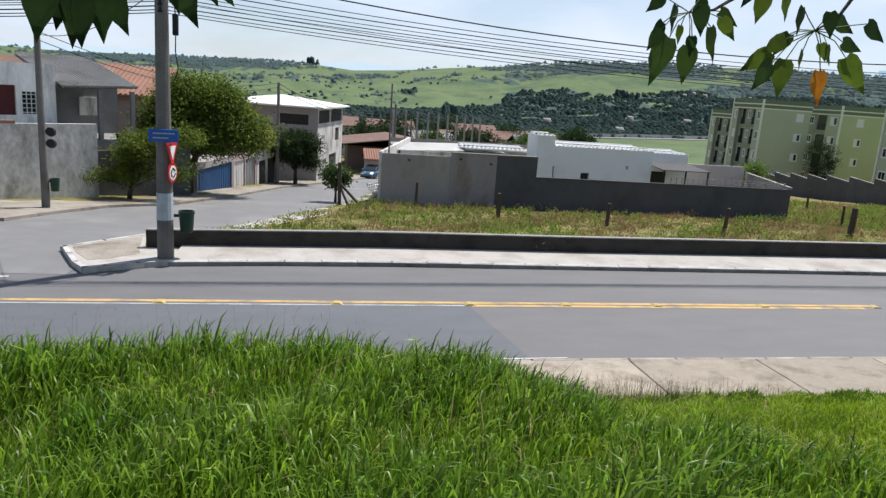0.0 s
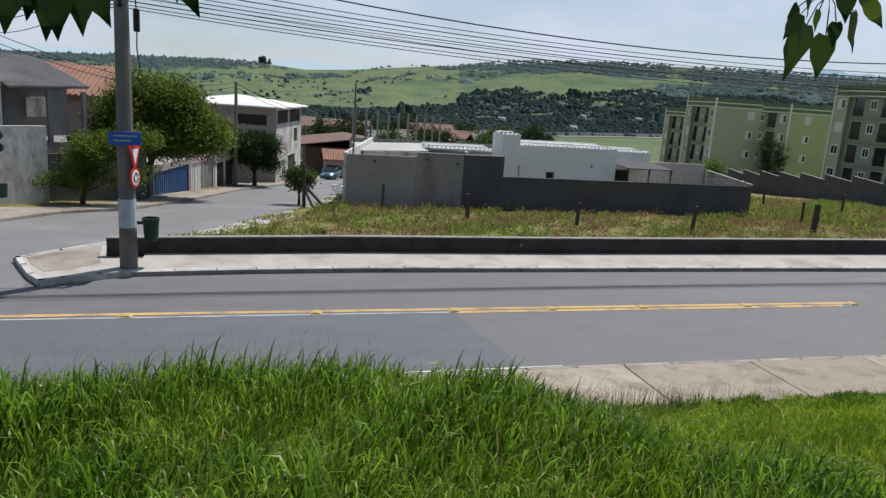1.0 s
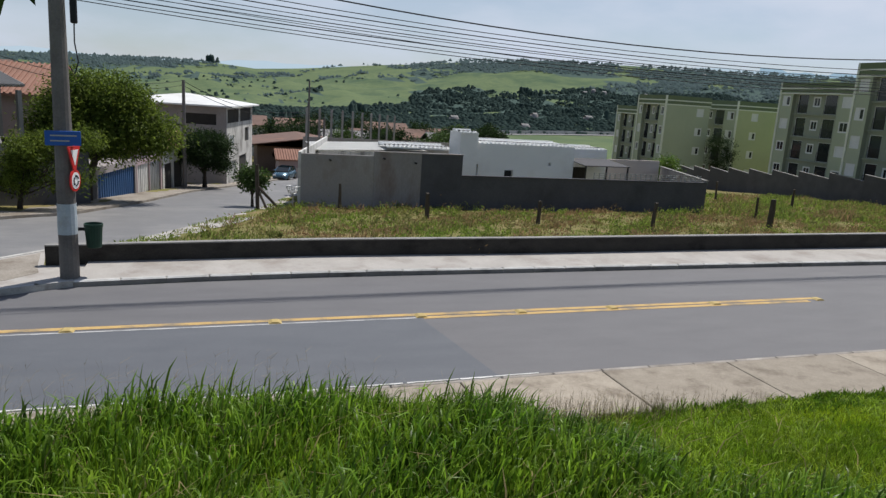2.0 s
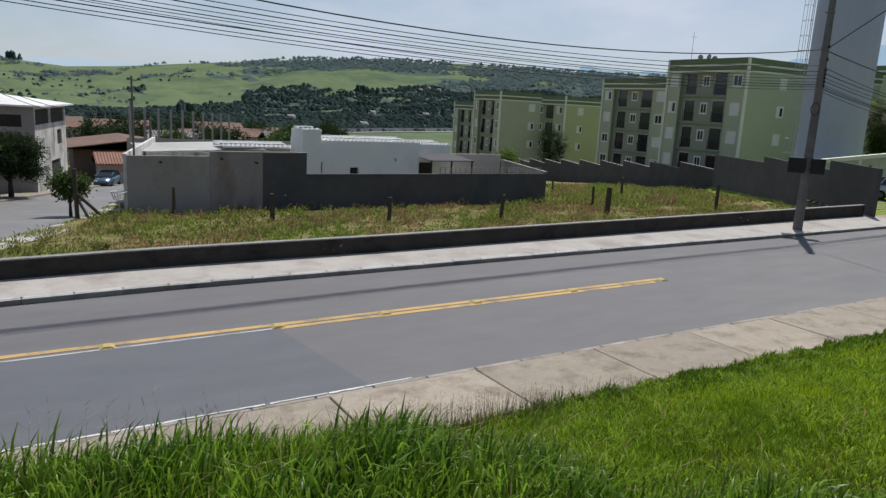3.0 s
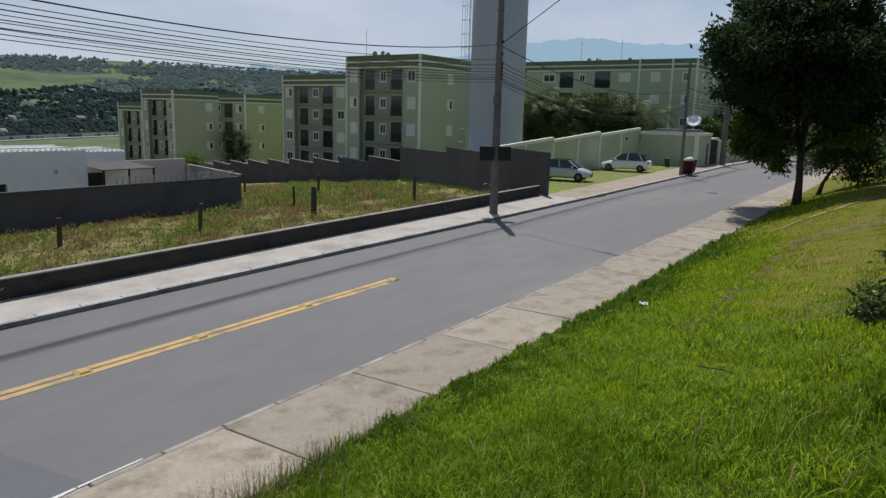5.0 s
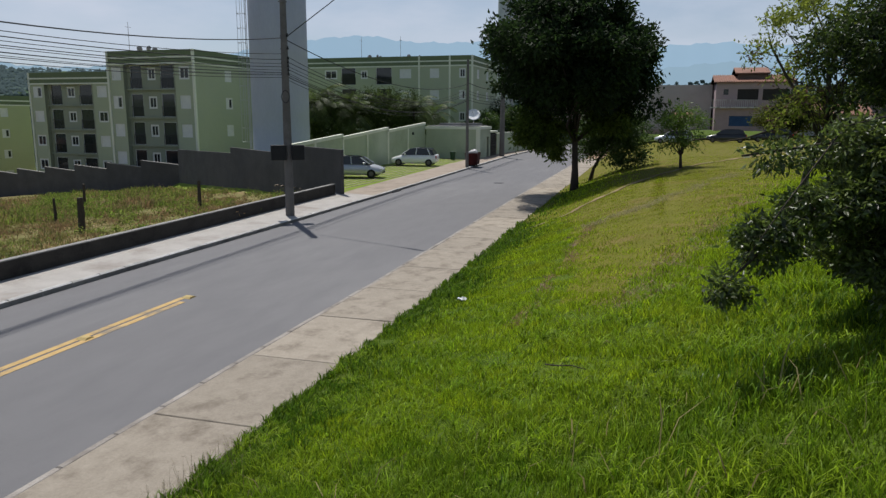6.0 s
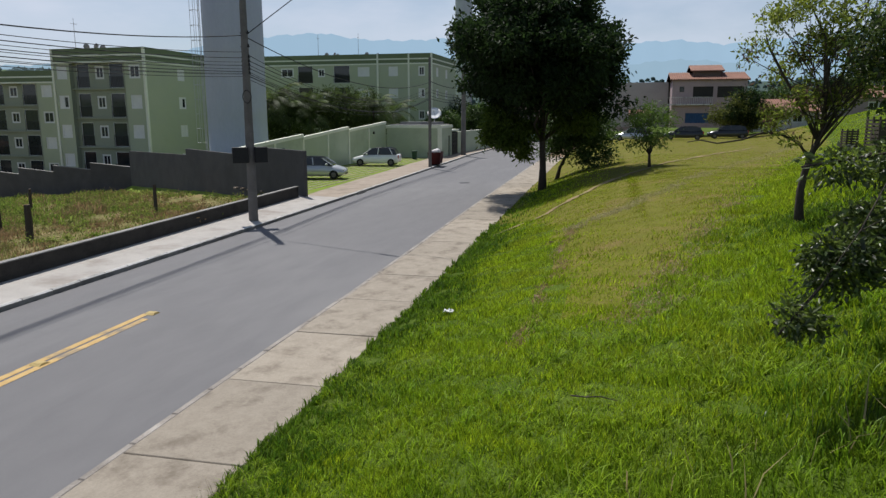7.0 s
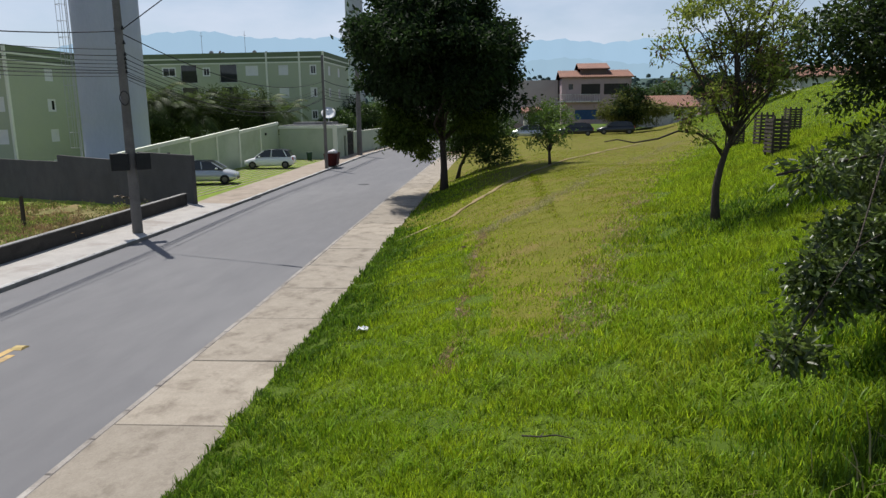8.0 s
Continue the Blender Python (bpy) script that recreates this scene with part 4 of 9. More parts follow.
def apartment_block(x0, x1, y0, y1, top, label, layout=FACE, recess=(0.18, 0.785), wide_windows=(), base_drop=1.0, joints=(), styles=("shut", "shut", "half", "shut"), paint=None):
    """Four storeys; the -x face has balconies, the -y face plain windows."""
    height = 4 * STOREY + 1.0
    z0 = top - height
    ob = thing("apartment_building", (0, 0, 0), label, "apartment building", "blocks of flats")
    low = base_drop
    band = height - 1.3
    # face towards -x: green ends; recessed middle greyed to carry its shade
    length = y1 - y0
    m = face_matrix(x0, y1, z0 - low, (-1, 0))
    deep = m @ Matrix.Translation((0, 0.5, 0))
    walls = {"end": [], "mid": []}
    for s in range(4):
        z = low + s * STOREY
        for u, w, zz, h, style in layout:
            st = ("pane", "half", "shut")[rng.integers(3)] if style == "half" else style
            mid = recess[0] < u < recess[1]
            hole = (u * length, (u + w) * length, z + zz, z + zz + h)
            walls["mid" if mid else "end"].append(hole)
            window(ob, deep if mid else m, *hole, st, name="balcony" if st == "balcony" else "window")
    ra, rb = recess[0] * length, recess[1] * length
    for a, b in ((0, ra), (rb, length)):
        bm = bmesh.new()
        shift = Matrix.Translation((a, 0, 0))
        panel(bm, m @ shift, b - a, band + low, [(h[0] - a, h[1] - a, h[2], h[3]) for h in walls["end"] if a < h[0] < b], 0.12)
        part("wall", bm, GREEN_WALL, ob)
    if rb > ra:
        bm = bmesh.new()
        panel(bm, deep @ Matrix.Translation((ra, 0, 0)), rb - ra, band + low, [(h[0] - ra, h[1] - ra, h[2], h[3]) for h in walls["mid"]], 0.12)
        add_box(bm, ra - 0.1, ra, 0.002, 0.5, 0, band + low, m), add_box(bm, rb, rb + 0.1, 0.002, 0.5, 0, band + low, m)
        part("recessed_wall", bm, SHADE_GREEN, ob, "recessed middle of the face, greyed for its shade")
        for q in range(4):
            z = low + q * STOREY
            bm = bmesh.new()
            add_box(bm, ra + 0.02, rb - 0.02, 0.25, 0.5, z - 0.02, z + 0.12, m)
            part("balcony_slab", bm, SHADE_GREEN, ob)
    # face towards -y
    m2 = face_matrix(x0, y0, z0 - low, (0, -1))
    wid = x1 - x0
    holes, items = [], []
    for s in range(4):
        z = low + s * STOREY
        for u in wide_windows:
            st = styles[s]
            holes.append((u - 0.6, u + 0.6, z + 0.95, z + 2.1))
            items.append((*holes[-1], st))
    bm = bmesh.new()
    panel(bm, m2, wid, band + low, holes, 0.12)
    part("wall", bm, paint or GREEN_WALL, ob)
    for u0, u1, a, b, st in items:
        window(ob, m2, u0, u1, a, b, st)
    bm = bmesh.new()
    add_box(bm, x0 + 0.02, x1, y1 - 0.2, y1, z0 - low, z0 + band), add_box(bm, x1 - 0.2, x1, y0 + 0.02, y1 - 0.2, z0 - low, z0 + band)
    part("wall", bm, GREEN_WALL, ob)
    # parapet band, trims and roof
    bm = bmesh.new()
    for a, b, c, d in ((x0 - 0.05, x1 + 0.05, y0 - 0.05, y0 + 0.15), (x0 - 0.05, x1 + 0.05, y1 - 0.15, y1 + 0.05), (x0 - 0.05, x0 + 0.15, y0 + 0.15, y1 - 0.15), (x1 - 0.15, x1 + 0.05, y0 + 0.15, y1 - 0.15)):
        add_box(bm, a, b, c, d, z0 + band, top)
    part("parapet", bm, DARK_GREEN, ob)
    bm = bmesh.new()
    for zz in (band - 0.04, band + 0.55):
        add_box(bm, x0 - 0.08, x1 + 0.08, y0 - 0.08, y0 - 0.05, z0 + zz, z0 + zz + 0.16)
        add_box(bm, x0 - 0.08, x0 - 0.05, y0 - 0.05, y1 + 0.05, z0 + zz, z0 + zz + 0.16)
    for yj in (y0, y1, *joints):
        add_box(bm, x0 - 0.1, x0 + (0.12 if yj == y0 else -0.002), yj - 0.1, yj + 0.12, z0 - low, top + 0.01)
    part("trim", bm, TRIM, ob)
    bm = bmesh.new()
    add_box(bm, x0 + 0.15, x1 - 0.15, y0 + 0.15, y1 - 0.15, z0 + band, z0 + band + 0.1)
    part("roof", bm, FIBRE, ob)
    return ob


apartment_block(59.4, 82, 48.6, 58.6, 10.45, "tall pale green block of flats with dark balconies", wide_windows=(5.6, 13.5), base_drop=2)
apartment_block(66.0, 86, 64.5, 76.0, 9.0, "pale green block of flats stepping down the slope", wide_windows=(5.6,), base_drop=3)
apartment_block(59.7, 67.2, 91.0, 98.2, 6.9, "pale green block of flats with a cream corner trim", wide_windows=(5.9,), base_drop=4, styles=("shut", "half", "half", "shut"))
apartment_block(71.2, 78.5, 90.0, 103.0, 6.75, "yellow green block of flats with a shaded recess", wide_windows=(3.2,), base_drop=4, styles=("shut", "half", "half", "shut"), paint=YELLOW_GREEN)
apartment_block(66.6, 80, 108.5, 116.0, 5.2, "lower pale green block of flats farther downhill", wide_windows=(5.6,), base_drop=4)

# the long block by the gate
apartment_block(90.4, 104, 29.6, 54.5, 12.0, "long pale green block of flats behind palms", LONG_FACE, (0.0, 0.0), (3, 8), 1, (36.8, 32.6))
for x, y, z, n_ in ((61.0, 56.0, 10.2, 3), (92.0, 44.5, 11.6, 4), (92.5, 39.0, 11.6, 2)):
    for k in range(n_):
        bm = bmesh.new()
        dm = Matrix.Translation((x + 0.7 * k * (k % 2), y - (0.75, 1.3, 0.6, 1.05)[k % 4] * k, z - 0.45 - 0.1 * (k % 2))) @ Matrix.Rotation(radians(30 + 25 * (k % 3)), 4, "Z")
        add_lathe(bm, [(0.03, 0.0), (0.17, 0.04), (0.27, 0.09), (0.28, 0.1), (0.17, 0.05), (0.02, 0.02)], sides=14)
        for v in bm.verts:
            v.co = dm @ (Matrix.Translation((0, 0, 1.0)) @ Matrix.Rotation(radians(70), 4, "Y") @ v.co)
        add_tube(bm, [dm @ Vector((0, 0, -0.9)), dm @ Vector((0, 0, 1.0))], [0.03, 0.03], 6)
        tagged(part("satellite_dish", bm, GREY_RENDER), "small grey satellite dish on the flats' roof", "satellite dish", "roof dishes")
    bm = bmesh.new()
    add_tube(bm, [(x, y + 1.2, z - 0.9), (x, y + 1.2, z + 3.2)], [0.03, 0.02], 6), add_tube(bm, [(x - 0.4, y + 1.2, z + 2.7), (x + 0.4, y + 1.2, z + 2.7)], [0.02, 0.02], 5)
    tagged(part("roof_antenna", bm, GREY_RENDER), "thin aerial mast on the flats' roof", "antenna", "roof aerials")

# ---- water tower ----
tower = thing("water_tower", (0, 0, 0), "tall white cylindrical water tower with a ladder", "water tower")
TX, TY, TR = 56.4, 37.6, 2.45
bm = bmesh.new()
add_lathe(bm, [(TR + 0.15, -3), (TR + 0.15, -0.5), (TR, -0.45), (TR, 4.5), (TR + 0.004, 4.54), (TR + 0.004, 4.57), (TR, 4.61), (TR, 9.5), (TR + 0.004, 9.54), (TR + 0.004, 9.57), (TR, 9.61), (TR, 19), (TR - 0.6, 19.6), (0.3, 20)], (TX, TY, 0), 48)
part("tank", bm, TOWER_WHITE, tower, smooth=True)
bm = bmesh.new()
d = Vector((-0.35, 0.94, 0)).normalized()
s = Vector((-d.y, d.x, 0))
c0 = Vector((TX, TY, 0)) + d * (TR + 0.25)
for o in (-0.25, 0.25):
    add_tube(bm, [c0 + s * o + Vector((0, 0, z)) for z in (-1, 19)], [0.03, 0.03], 6)
for z in np.arange(-0.8, 19, 0.35):
    add_tube(bm, [c0 + s * -0.25 + Vector((0, 0, z)), c0 + s * 0.25 + Vector((0, 0, z))], [0.018, 0.018], 5)
part("ladder", bm, STEEL, tower)
bm = bmesh.new()
for z in np.arange(2, 19, 1.2):
    pts = [c0 + s * (0.36 * math.cos(t)) + d * (0.36 + 0.36 * math.sin(t)) + Vector((0, 0, z)) for t in np.linspace(-math.pi * 0.85, math.pi * 0.5 + math.pi * 1.35 - math.pi, 12)]
    add_tube(bm, pts, [0.02] * len(pts), 5)
for o in (-0.36, 0.0, 0.36):
    q = c0 + s * o + d * (0.36 if o else 0.72)
    add_tube(bm, [q + Vector((0, 0, 2)), q + Vector((0, 0, 19))], [0.018, 0.018], 5)
part("cage", bm, STEEL, tower)

# ---- utility poles and cables ----
def utility_pole(x, y, z, height, r0=0.17, r1=0.11, painted=False, label="grey concrete utility pole", lean=(0, 0)):
    ob = thing("utility_pole", (x, y, z), label, "utility pole", "street poles")
    bm = bmesh.new()
    zs_ = [-0.3, height * 0.3, height * 0.6, height]
    add_tube(bm, [(lean[0] * q / height, lean[1] * q / height, q) for q in zs_], [r0 + (r1 - r0) * max(q, 0) / height for q in zs_], 14)
    part("shaft", bm, POLE_GREY, ob, smooth=False)
    if painted:
        bm = bmesh.new()
        add_tube(bm, [(0, 0, 1.0), (0, 0, 1.68)], [r0 - 0.003, r0 - 0.009], 14)
        part("paint_band", bm, POLE_PAINT, ob, "faded pale blue paint band")
    return ob


POLE_A, POLE_B, POLE_C, POLE_D = (-3.67, 18.45, 0.13), (26.95, 20.05, 0.14), (57.4, 20.9, 0.1), (75.0, 22.0, 0.1)
pole_a = utility_pole(*POLE_A, 9.0, 0.205, 0.13, True, "grey concrete utility pole carrying signs and cables")
pole_b = utility_pole(*POLE_B, 9.1, 0.19, 0.12, False, "tall dark concrete utility pole with cable brackets")
utility_pole(*POLE_C, 8.75, 0.14, 0.095, False, "slim grey utility pole by the skip")
utility_pole(*POLE_D, 9.0, 0.28, 0.2, False, "thick concrete utility pole by the gate")


# ---- plants ----
def unit(v):
    return v / np.maximum(np.linalg.norm(v, axis=-1, keepdims=True), 1e-9)


def leaf_mesh(name, c, out, length, width, droop=0.4):
    """Many folded leaves: one kite each at c, pointing roughly along out."""
    n = len(c)
    d = unit(out + rng.normal(0, 0.75, (n, 3)) + np.array([0, 0, -droop]))
    s = unit(np.cross(d, rng.normal(0, 1, (n, 3))))
    up = np.cross(s, d)
    ln = (length * rng.uniform(0.6, 1.25, n))[:, None]
    wd = (width * rng.uniform(0.7, 1.2, n))[:, None]
    v = np.stack([c, c + d * ln * 0.42 + s * wd * 0.5 + up * wd * 0.18, c + d * ln - up * ln * 0.1, c + d * ln * 0.42 - s * wd * 0.5 + up * wd * 0.18], 1)
    i = np.arange(n)[:, None] * 4
    f = np.concatenate([i + np.array([[0, 1, 2]]), i + np.array([[0, 2, 3]])], 0)
    return array_mesh(name, v.reshape(-1, 3), f)


def bent(p, q, jitter, n=4):
    p, q = Vector(p), Vector(q)
    pts = []
    for k in range(n + 1):
        t = k / n
        w = jitter * math.sin(math.pi * t)
        pts.append(p.lerp(q, t) + Vector((rng.normal(0, w), rng.normal(0, w), rng.normal(0, w * 0.6) + w * 0.5)))
    return pts


def tree(base, trunk_path, crowns, leaves, leaf_len, leaf_wid, leaf_mat, label, r0=0.18, limbs=14, twigs=3, clump=24, clump_r=0.35, shell=0.45, name="tree", category="tree", droop=0.4, gap=0.0, fixed=(), dry=0):
    """trunk_path: points above the base; crowns: ellipsoids (centre, radii) relative to the base."""
    ob = thing(name, base, label, category)
    bm = bmesh.new()
    tp = [Vector(p) for p in trunk_path]
    add_tube(bm, tp, [r0 * (1.35 if k == 0 else 1 - (0.5 if not fixed else 0.85) * k / len(tp)) for k in range(len(tp))], 10)
    vols = np.array([c[1][0] * c[1][1] * c[1][2] for c in crowns]) ** 0.6
    vols = vols / vols.sum()
    tips = []
    for _ in range(limbs):
        c, r = crowns[rng.choice(len(crowns), p=vols)]
        u = unit(rng.normal(0, 1, 3))
        q = np.array(c) + u * np.array(r) * rng.uniform(0.45, 0.85)
        k = rng.integers(max(1, len(tp) // 2), len(tp))
        start = tp[k]
        path = bent(start, q, 0.07 * (Vector(q) - start).length)
        rr = r0 * (0.5 if not fixed else 0.24) * (1 - 0.35 * k / len(tp))
        add_tube(bm, path, [rr * (1 - 0.8 * t / 4) for t in range(5)], 6)
        tips.append(np.array(path[-1]))
        for _ in range(twigs):
            s0 = path[rng.integers(2, 5)]
            e = np.array(s0) + unit(rng.normal(0, 1, 3) + u * 0.6) * np.array(r) * rng.uniform(0.2, 0.45)
            add_tube(bm, bent(s0, e, 0.05, 2), [rr * 0.3, rr * 0.2, rr * 0.08], 4, False)
            tips.append(np.array(e))
    for path, ra in fixed:
        add_tube(bm, path, [ra * (1 - 0.75 * t / len(path)) for t in range(len(path))], 8)
    part("trunk", bm, BARK, ob, smooth=True)
    n = leaves // clump
    lobes = 9 * len(crowns)
    lw = rng.choice(len(crowns), lobes, p=vols)
    lu = unit(rng.normal(0, 1, (lobes, 3)) + np.array([0, 0, 0.15]))
    CC, RR = np.array([c[0] for c in crowns], dtype=float), np.array([c[1] for c in crowns], dtype=float)
    LC = np.concatenate([CC, CC[lw] + lu * RR[lw] * rng.uniform(0.55, 0.85, lobes)[:, None]])
    LR = np.concatenate([RR * 0.78, RR[lw] * rng.uniform(0.3, 0.5, lobes)[:, None]])
    wt = np.prod(LR, 1) ** 0.55
    which = rng.choice(len(LC), n, p=wt / wt.sum())
    u = unit(rng.normal(0, 1, (n, 3)))
    cc = LC[which] + u * LR[which] * (rng.uniform(shell, 1.0, n) ** 0.6)[:, None]
    if gap:
        keep = np.sin(cc[:, 0] * 2.3 + 1) * np.cos(cc[:, 1] * 2.1) + np.sin(cc[:, 2] * 2.7) > -gap
        cc, u = cc[keep], u[keep]
    k = min(len(tips), len(cc) // 3)
    cc[:k] = np.array(tips)[:k]
    c = np.repeat(cc, clump, 0) + rng.normal(0, clump_r, (len(cc) * clump, 3)) * np.array([1, 1, 0.75])
    if dry:
        k = rng.choice(np.nonzero(c[:, 2] < np.quantile(c[:, 2], 0.5))[0], dry)
        part("dry_leaves", leaf_mesh("dry_leaves", c[k] + rng.normal(0, 0.05, (dry, 3)), unit(rng.normal(0, 1, (dry, 3))), leaf_len, leaf_wid, droop), BARK_RED, ob, "reddish dry leaves and pods")
    part("crown", leaf_mesh("crown", c, np.repeat(u, clump, 0), leaf_len, leaf_wid, droop), leaf_mat, ob)
    return ob


BT = (39.6, 9.8, land_z(39.6, 9.8) - 0.05)
tree(BT, [(0, 0, -0.2), (0.03, 0, 1.2), (-0.05, 0.05, 2.6), (0.05, 0.1, 4.2), (0, 0, 6.2)],
     [((0.2, 0.3, 7.0), (3.3, 3.7, 2.6)), ((0.2, 0.2, 9.4), (2.6, 2.8, 2.1)), ((0.0, 3.0, 7.2), (1.9, 1.8, 1.7)), ((0.0, 2.3, 5.7), (1.9, 1.6, 1.2)), ((0.2, -2.6, 6.0), (2.1, 1.7, 1.7)), ((0.2, -2.1, 8.0), (2.0, 1.8, 1.6)), ((0.0, 2.5, 9.0), (1.8, 1.7, 1.4)), ((-2.2, 0.9, 5.7), (2.1, 2.1, 1.4)), ((-2.4, -1.3, 5.7), (2.1, 1.9, 1.4)), ((-3.0, 0.0, 7.1), (1.7, 2.0, 1.4)), ((0.3, -3.1, 4.7), (1.5, 1.1, 1.0)), ((-1.0, -0.6, 10.8), (1.7, 1.7, 1.2)), ((0.2, 3.7, 5.6), (0.9, 0.8, 0.7)), ((2.2, 0.3, 6.6), (2.2, 2.6, 2.0)), ((-2.7, 2.9, 7.3), (1.9, 1.8, 1.5)), ((-4.1, 0.9, 7.2), (1.8, 1.9, 1.4)), ((-3.6, -2.0, 6.7), (1.9, 1.7, 1.4)), ((-3.2, 0.6, 9.2), (1.9, 2.2, 1.4))], 104000, 0.29, 0.125, LEAF_DARK,
     "large dense dark-leaved tree beside the pavement", 0.2, 28, 3, 30, 0.25, 0.35, gap=0.9)
bt_ob = bpy.data.objects["tree"]
hubs, outs = [], []
for (cx_, cy_, cz_), r_, n_ in (((-0.2, 2.4, 4.1), 0.9, 110), ((-0.1, 2.6, 3.1), 0.65, 80), ((-0.5, 1.7, 3.4), 0.85, 100), ((-0.2, 1.3, 2.5), 0.6, 70), ((-0.6, 2.0, 2.6), 0.55, 60), ((-0.4, 0.8, 3.4), 0.7, 70), ((-0.3, 3.0, 2.8), 0.4, 34), ((0.2, 1.0, 1.95), 0.4, 30), ((0.1, -1.0, 3.8), 0.85, 80), ((-0.2, -2.2, 3.7), 0.7, 60)):
    u = unit(rng.normal(0, 1, (n_, 3)))
    hubs.append(np.array([cx_, cy_, cz_]) + u * np.array([1.2, 1.0, 0.8]) * r_ * (rng.random((n_, 1)) ** 0.45))
    outs.append(u)
hub = np.repeat(np.concatenate(hubs), 12, 0)
part("low_leaves", leaf_mesh("low_leaves", hub + rng.normal(0, 0.15, hub.shape), np.repeat(np.concatenate(outs), 12, 0), 0.25, 0.1, 0.7), LEAF_STREET, bt_ob, "lighter green low leaves")
sb = (44.5, 9.5, land_z(44.5, 9.5))
tree(sb, [(0, 0, -0.2), (0.1, -0.2, 0.7), (0.1, -0.6, 1.5), (0, -0.9, 2.2)], [((0, -1.1, 2.3), (1.9, 1.7, 1.3)), ((-0.3, -2.2, 1.7), (1.2, 1.1, 0.8)), ((-0.2, 0.2, 2.6), (1.2, 1.2, 1.0)), ((-0.2, -1.6, 3.2), (1.3, 1.2, 0.8)), ((-0.3, -1.0, 4.0), (1.7, 1.6, 0.9)), ((-0.2, -2.7, 2.9), (1.2, 1.1, 0.9)), ((-0.6, 0.3, 1.8), (1.0, 1.0, 0.8))], 17000, 0.2, 0.09, LEAF_MID, "smaller green tree with low branches behind the big one", 0.11, 12, 2, 14, 0.26, 0.4, gap=0.8)
st = (36.4, 4.4, land_z(36.4, 4.4))
tree(st, [(0, 0, -0.2), (0.03, 0.05, 0.6), (0, 0, 1.2)], [((0, 0.1, 1.9), (1.15, 1.35, 0.95))], 4200, 0.2, 0.06, LEAF_LIGHT, "young light green sapling on the lawn", 0.07, 12, 2, 16, 0.2, 0.4, name="sapling", gap=0.4)
rt = (15.2, 2.55, land_z(15.2, 2.55))
tree(rt, [(0, 0, -0.2), (0.02, 0.04, 0.3), (0.03, 0.04, 0.6), (0.01, 0.0, 0.9), (0, -0.07, 1.2), (0.02, -0.18, 1.5), (0.03, -0.25, 1.8), (0.05, -0.22, 2.2), (0.05, -0.15, 2.9)],
     [((0.1, 1.05, 3.0), (0.4, 0.34, 0.26)), ((-0.3, 0.75, 3.5), (0.5, 0.45, 0.3)), ((0.4, 0.5, 2.75), (0.4, 0.34, 0.22)), ((0.3, -0.1, 3.1), (0.6, 0.45, 0.3)), ((-0.4, -0.6, 2.72), (0.5, 0.42, 0.24)), ((0.2, -1.1, 3.0), (0.55, 0.45, 0.3)), ((-0.2, -0.5, 3.65), (0.7, 0.5, 0.34)), ((0.1, 0.3, 3.9), (0.7, 0.5, 0.32)), ((0.3, -1.25, 3.55), (0.5, 0.45, 0.3)), ((-0.5, 0.15, 2.3), (0.4, 0.35, 0.2)), ((0.3, -0.5, 2.25), (0.45, 0.4, 0.22)), ((0.0, -0.95, 2.4), (0.4, 0.36, 0.2)), ((0.0, 0.8, 1.85), (0.4, 0.42, 0.22)), ((0.0, 1.45, 1.6), (0.35, 0.45, 0.18)), ((0.0, -0.9, 4.2), (0.8, 0.7, 0.4))], 10500, 0.1, 0.038, LEAF_AIRY,
     "slender airy tree with a curved dark trunk and tufts of leaves", 0.08, 52, 5, 22, 0.09, 0.2, gap=0.5, dry=800,
     fixed=(([(0, -0.05, 1.12), (0, 0.14, 1.42), (0.05, 0.42, 1.56), (0, 0.75, 1.6), (-0.06, 1.1, 1.47), (0.02, 1.5, 1.4), (-0.03, 1.8, 1.46), (0, 2.02, 1.42)], 0.025), ([(0, -0.14, 1.45), (0.05, -0.45, 1.85), (0, -0.8, 2.3), (0.05, -1.2, 3.0), (0.2, -1.3, 3.5)], 0.032), ([(0, -0.13, 1.5), (0.1, 0.1, 2.0), (0, 0.5, 2.6), (-0.1, 0.8, 3.1), (-0.2, 0.95, 3.6)], 0.036), ([(0, -0.2, 1.7), (-0.1, -0.2, 2.4), (-0.1, -0.1, 3.2), (0.1, 0.2, 3.9)], 0.034), ([(0, -0.2, 1.9), (0.2, -0.5, 2.6), (0.1, -0.6, 3.3), (-0.1, -0.8, 4.1)], 0.03)))
nb = (8.2, 2.3, land_z(8.2, 2.3) - 0.1)
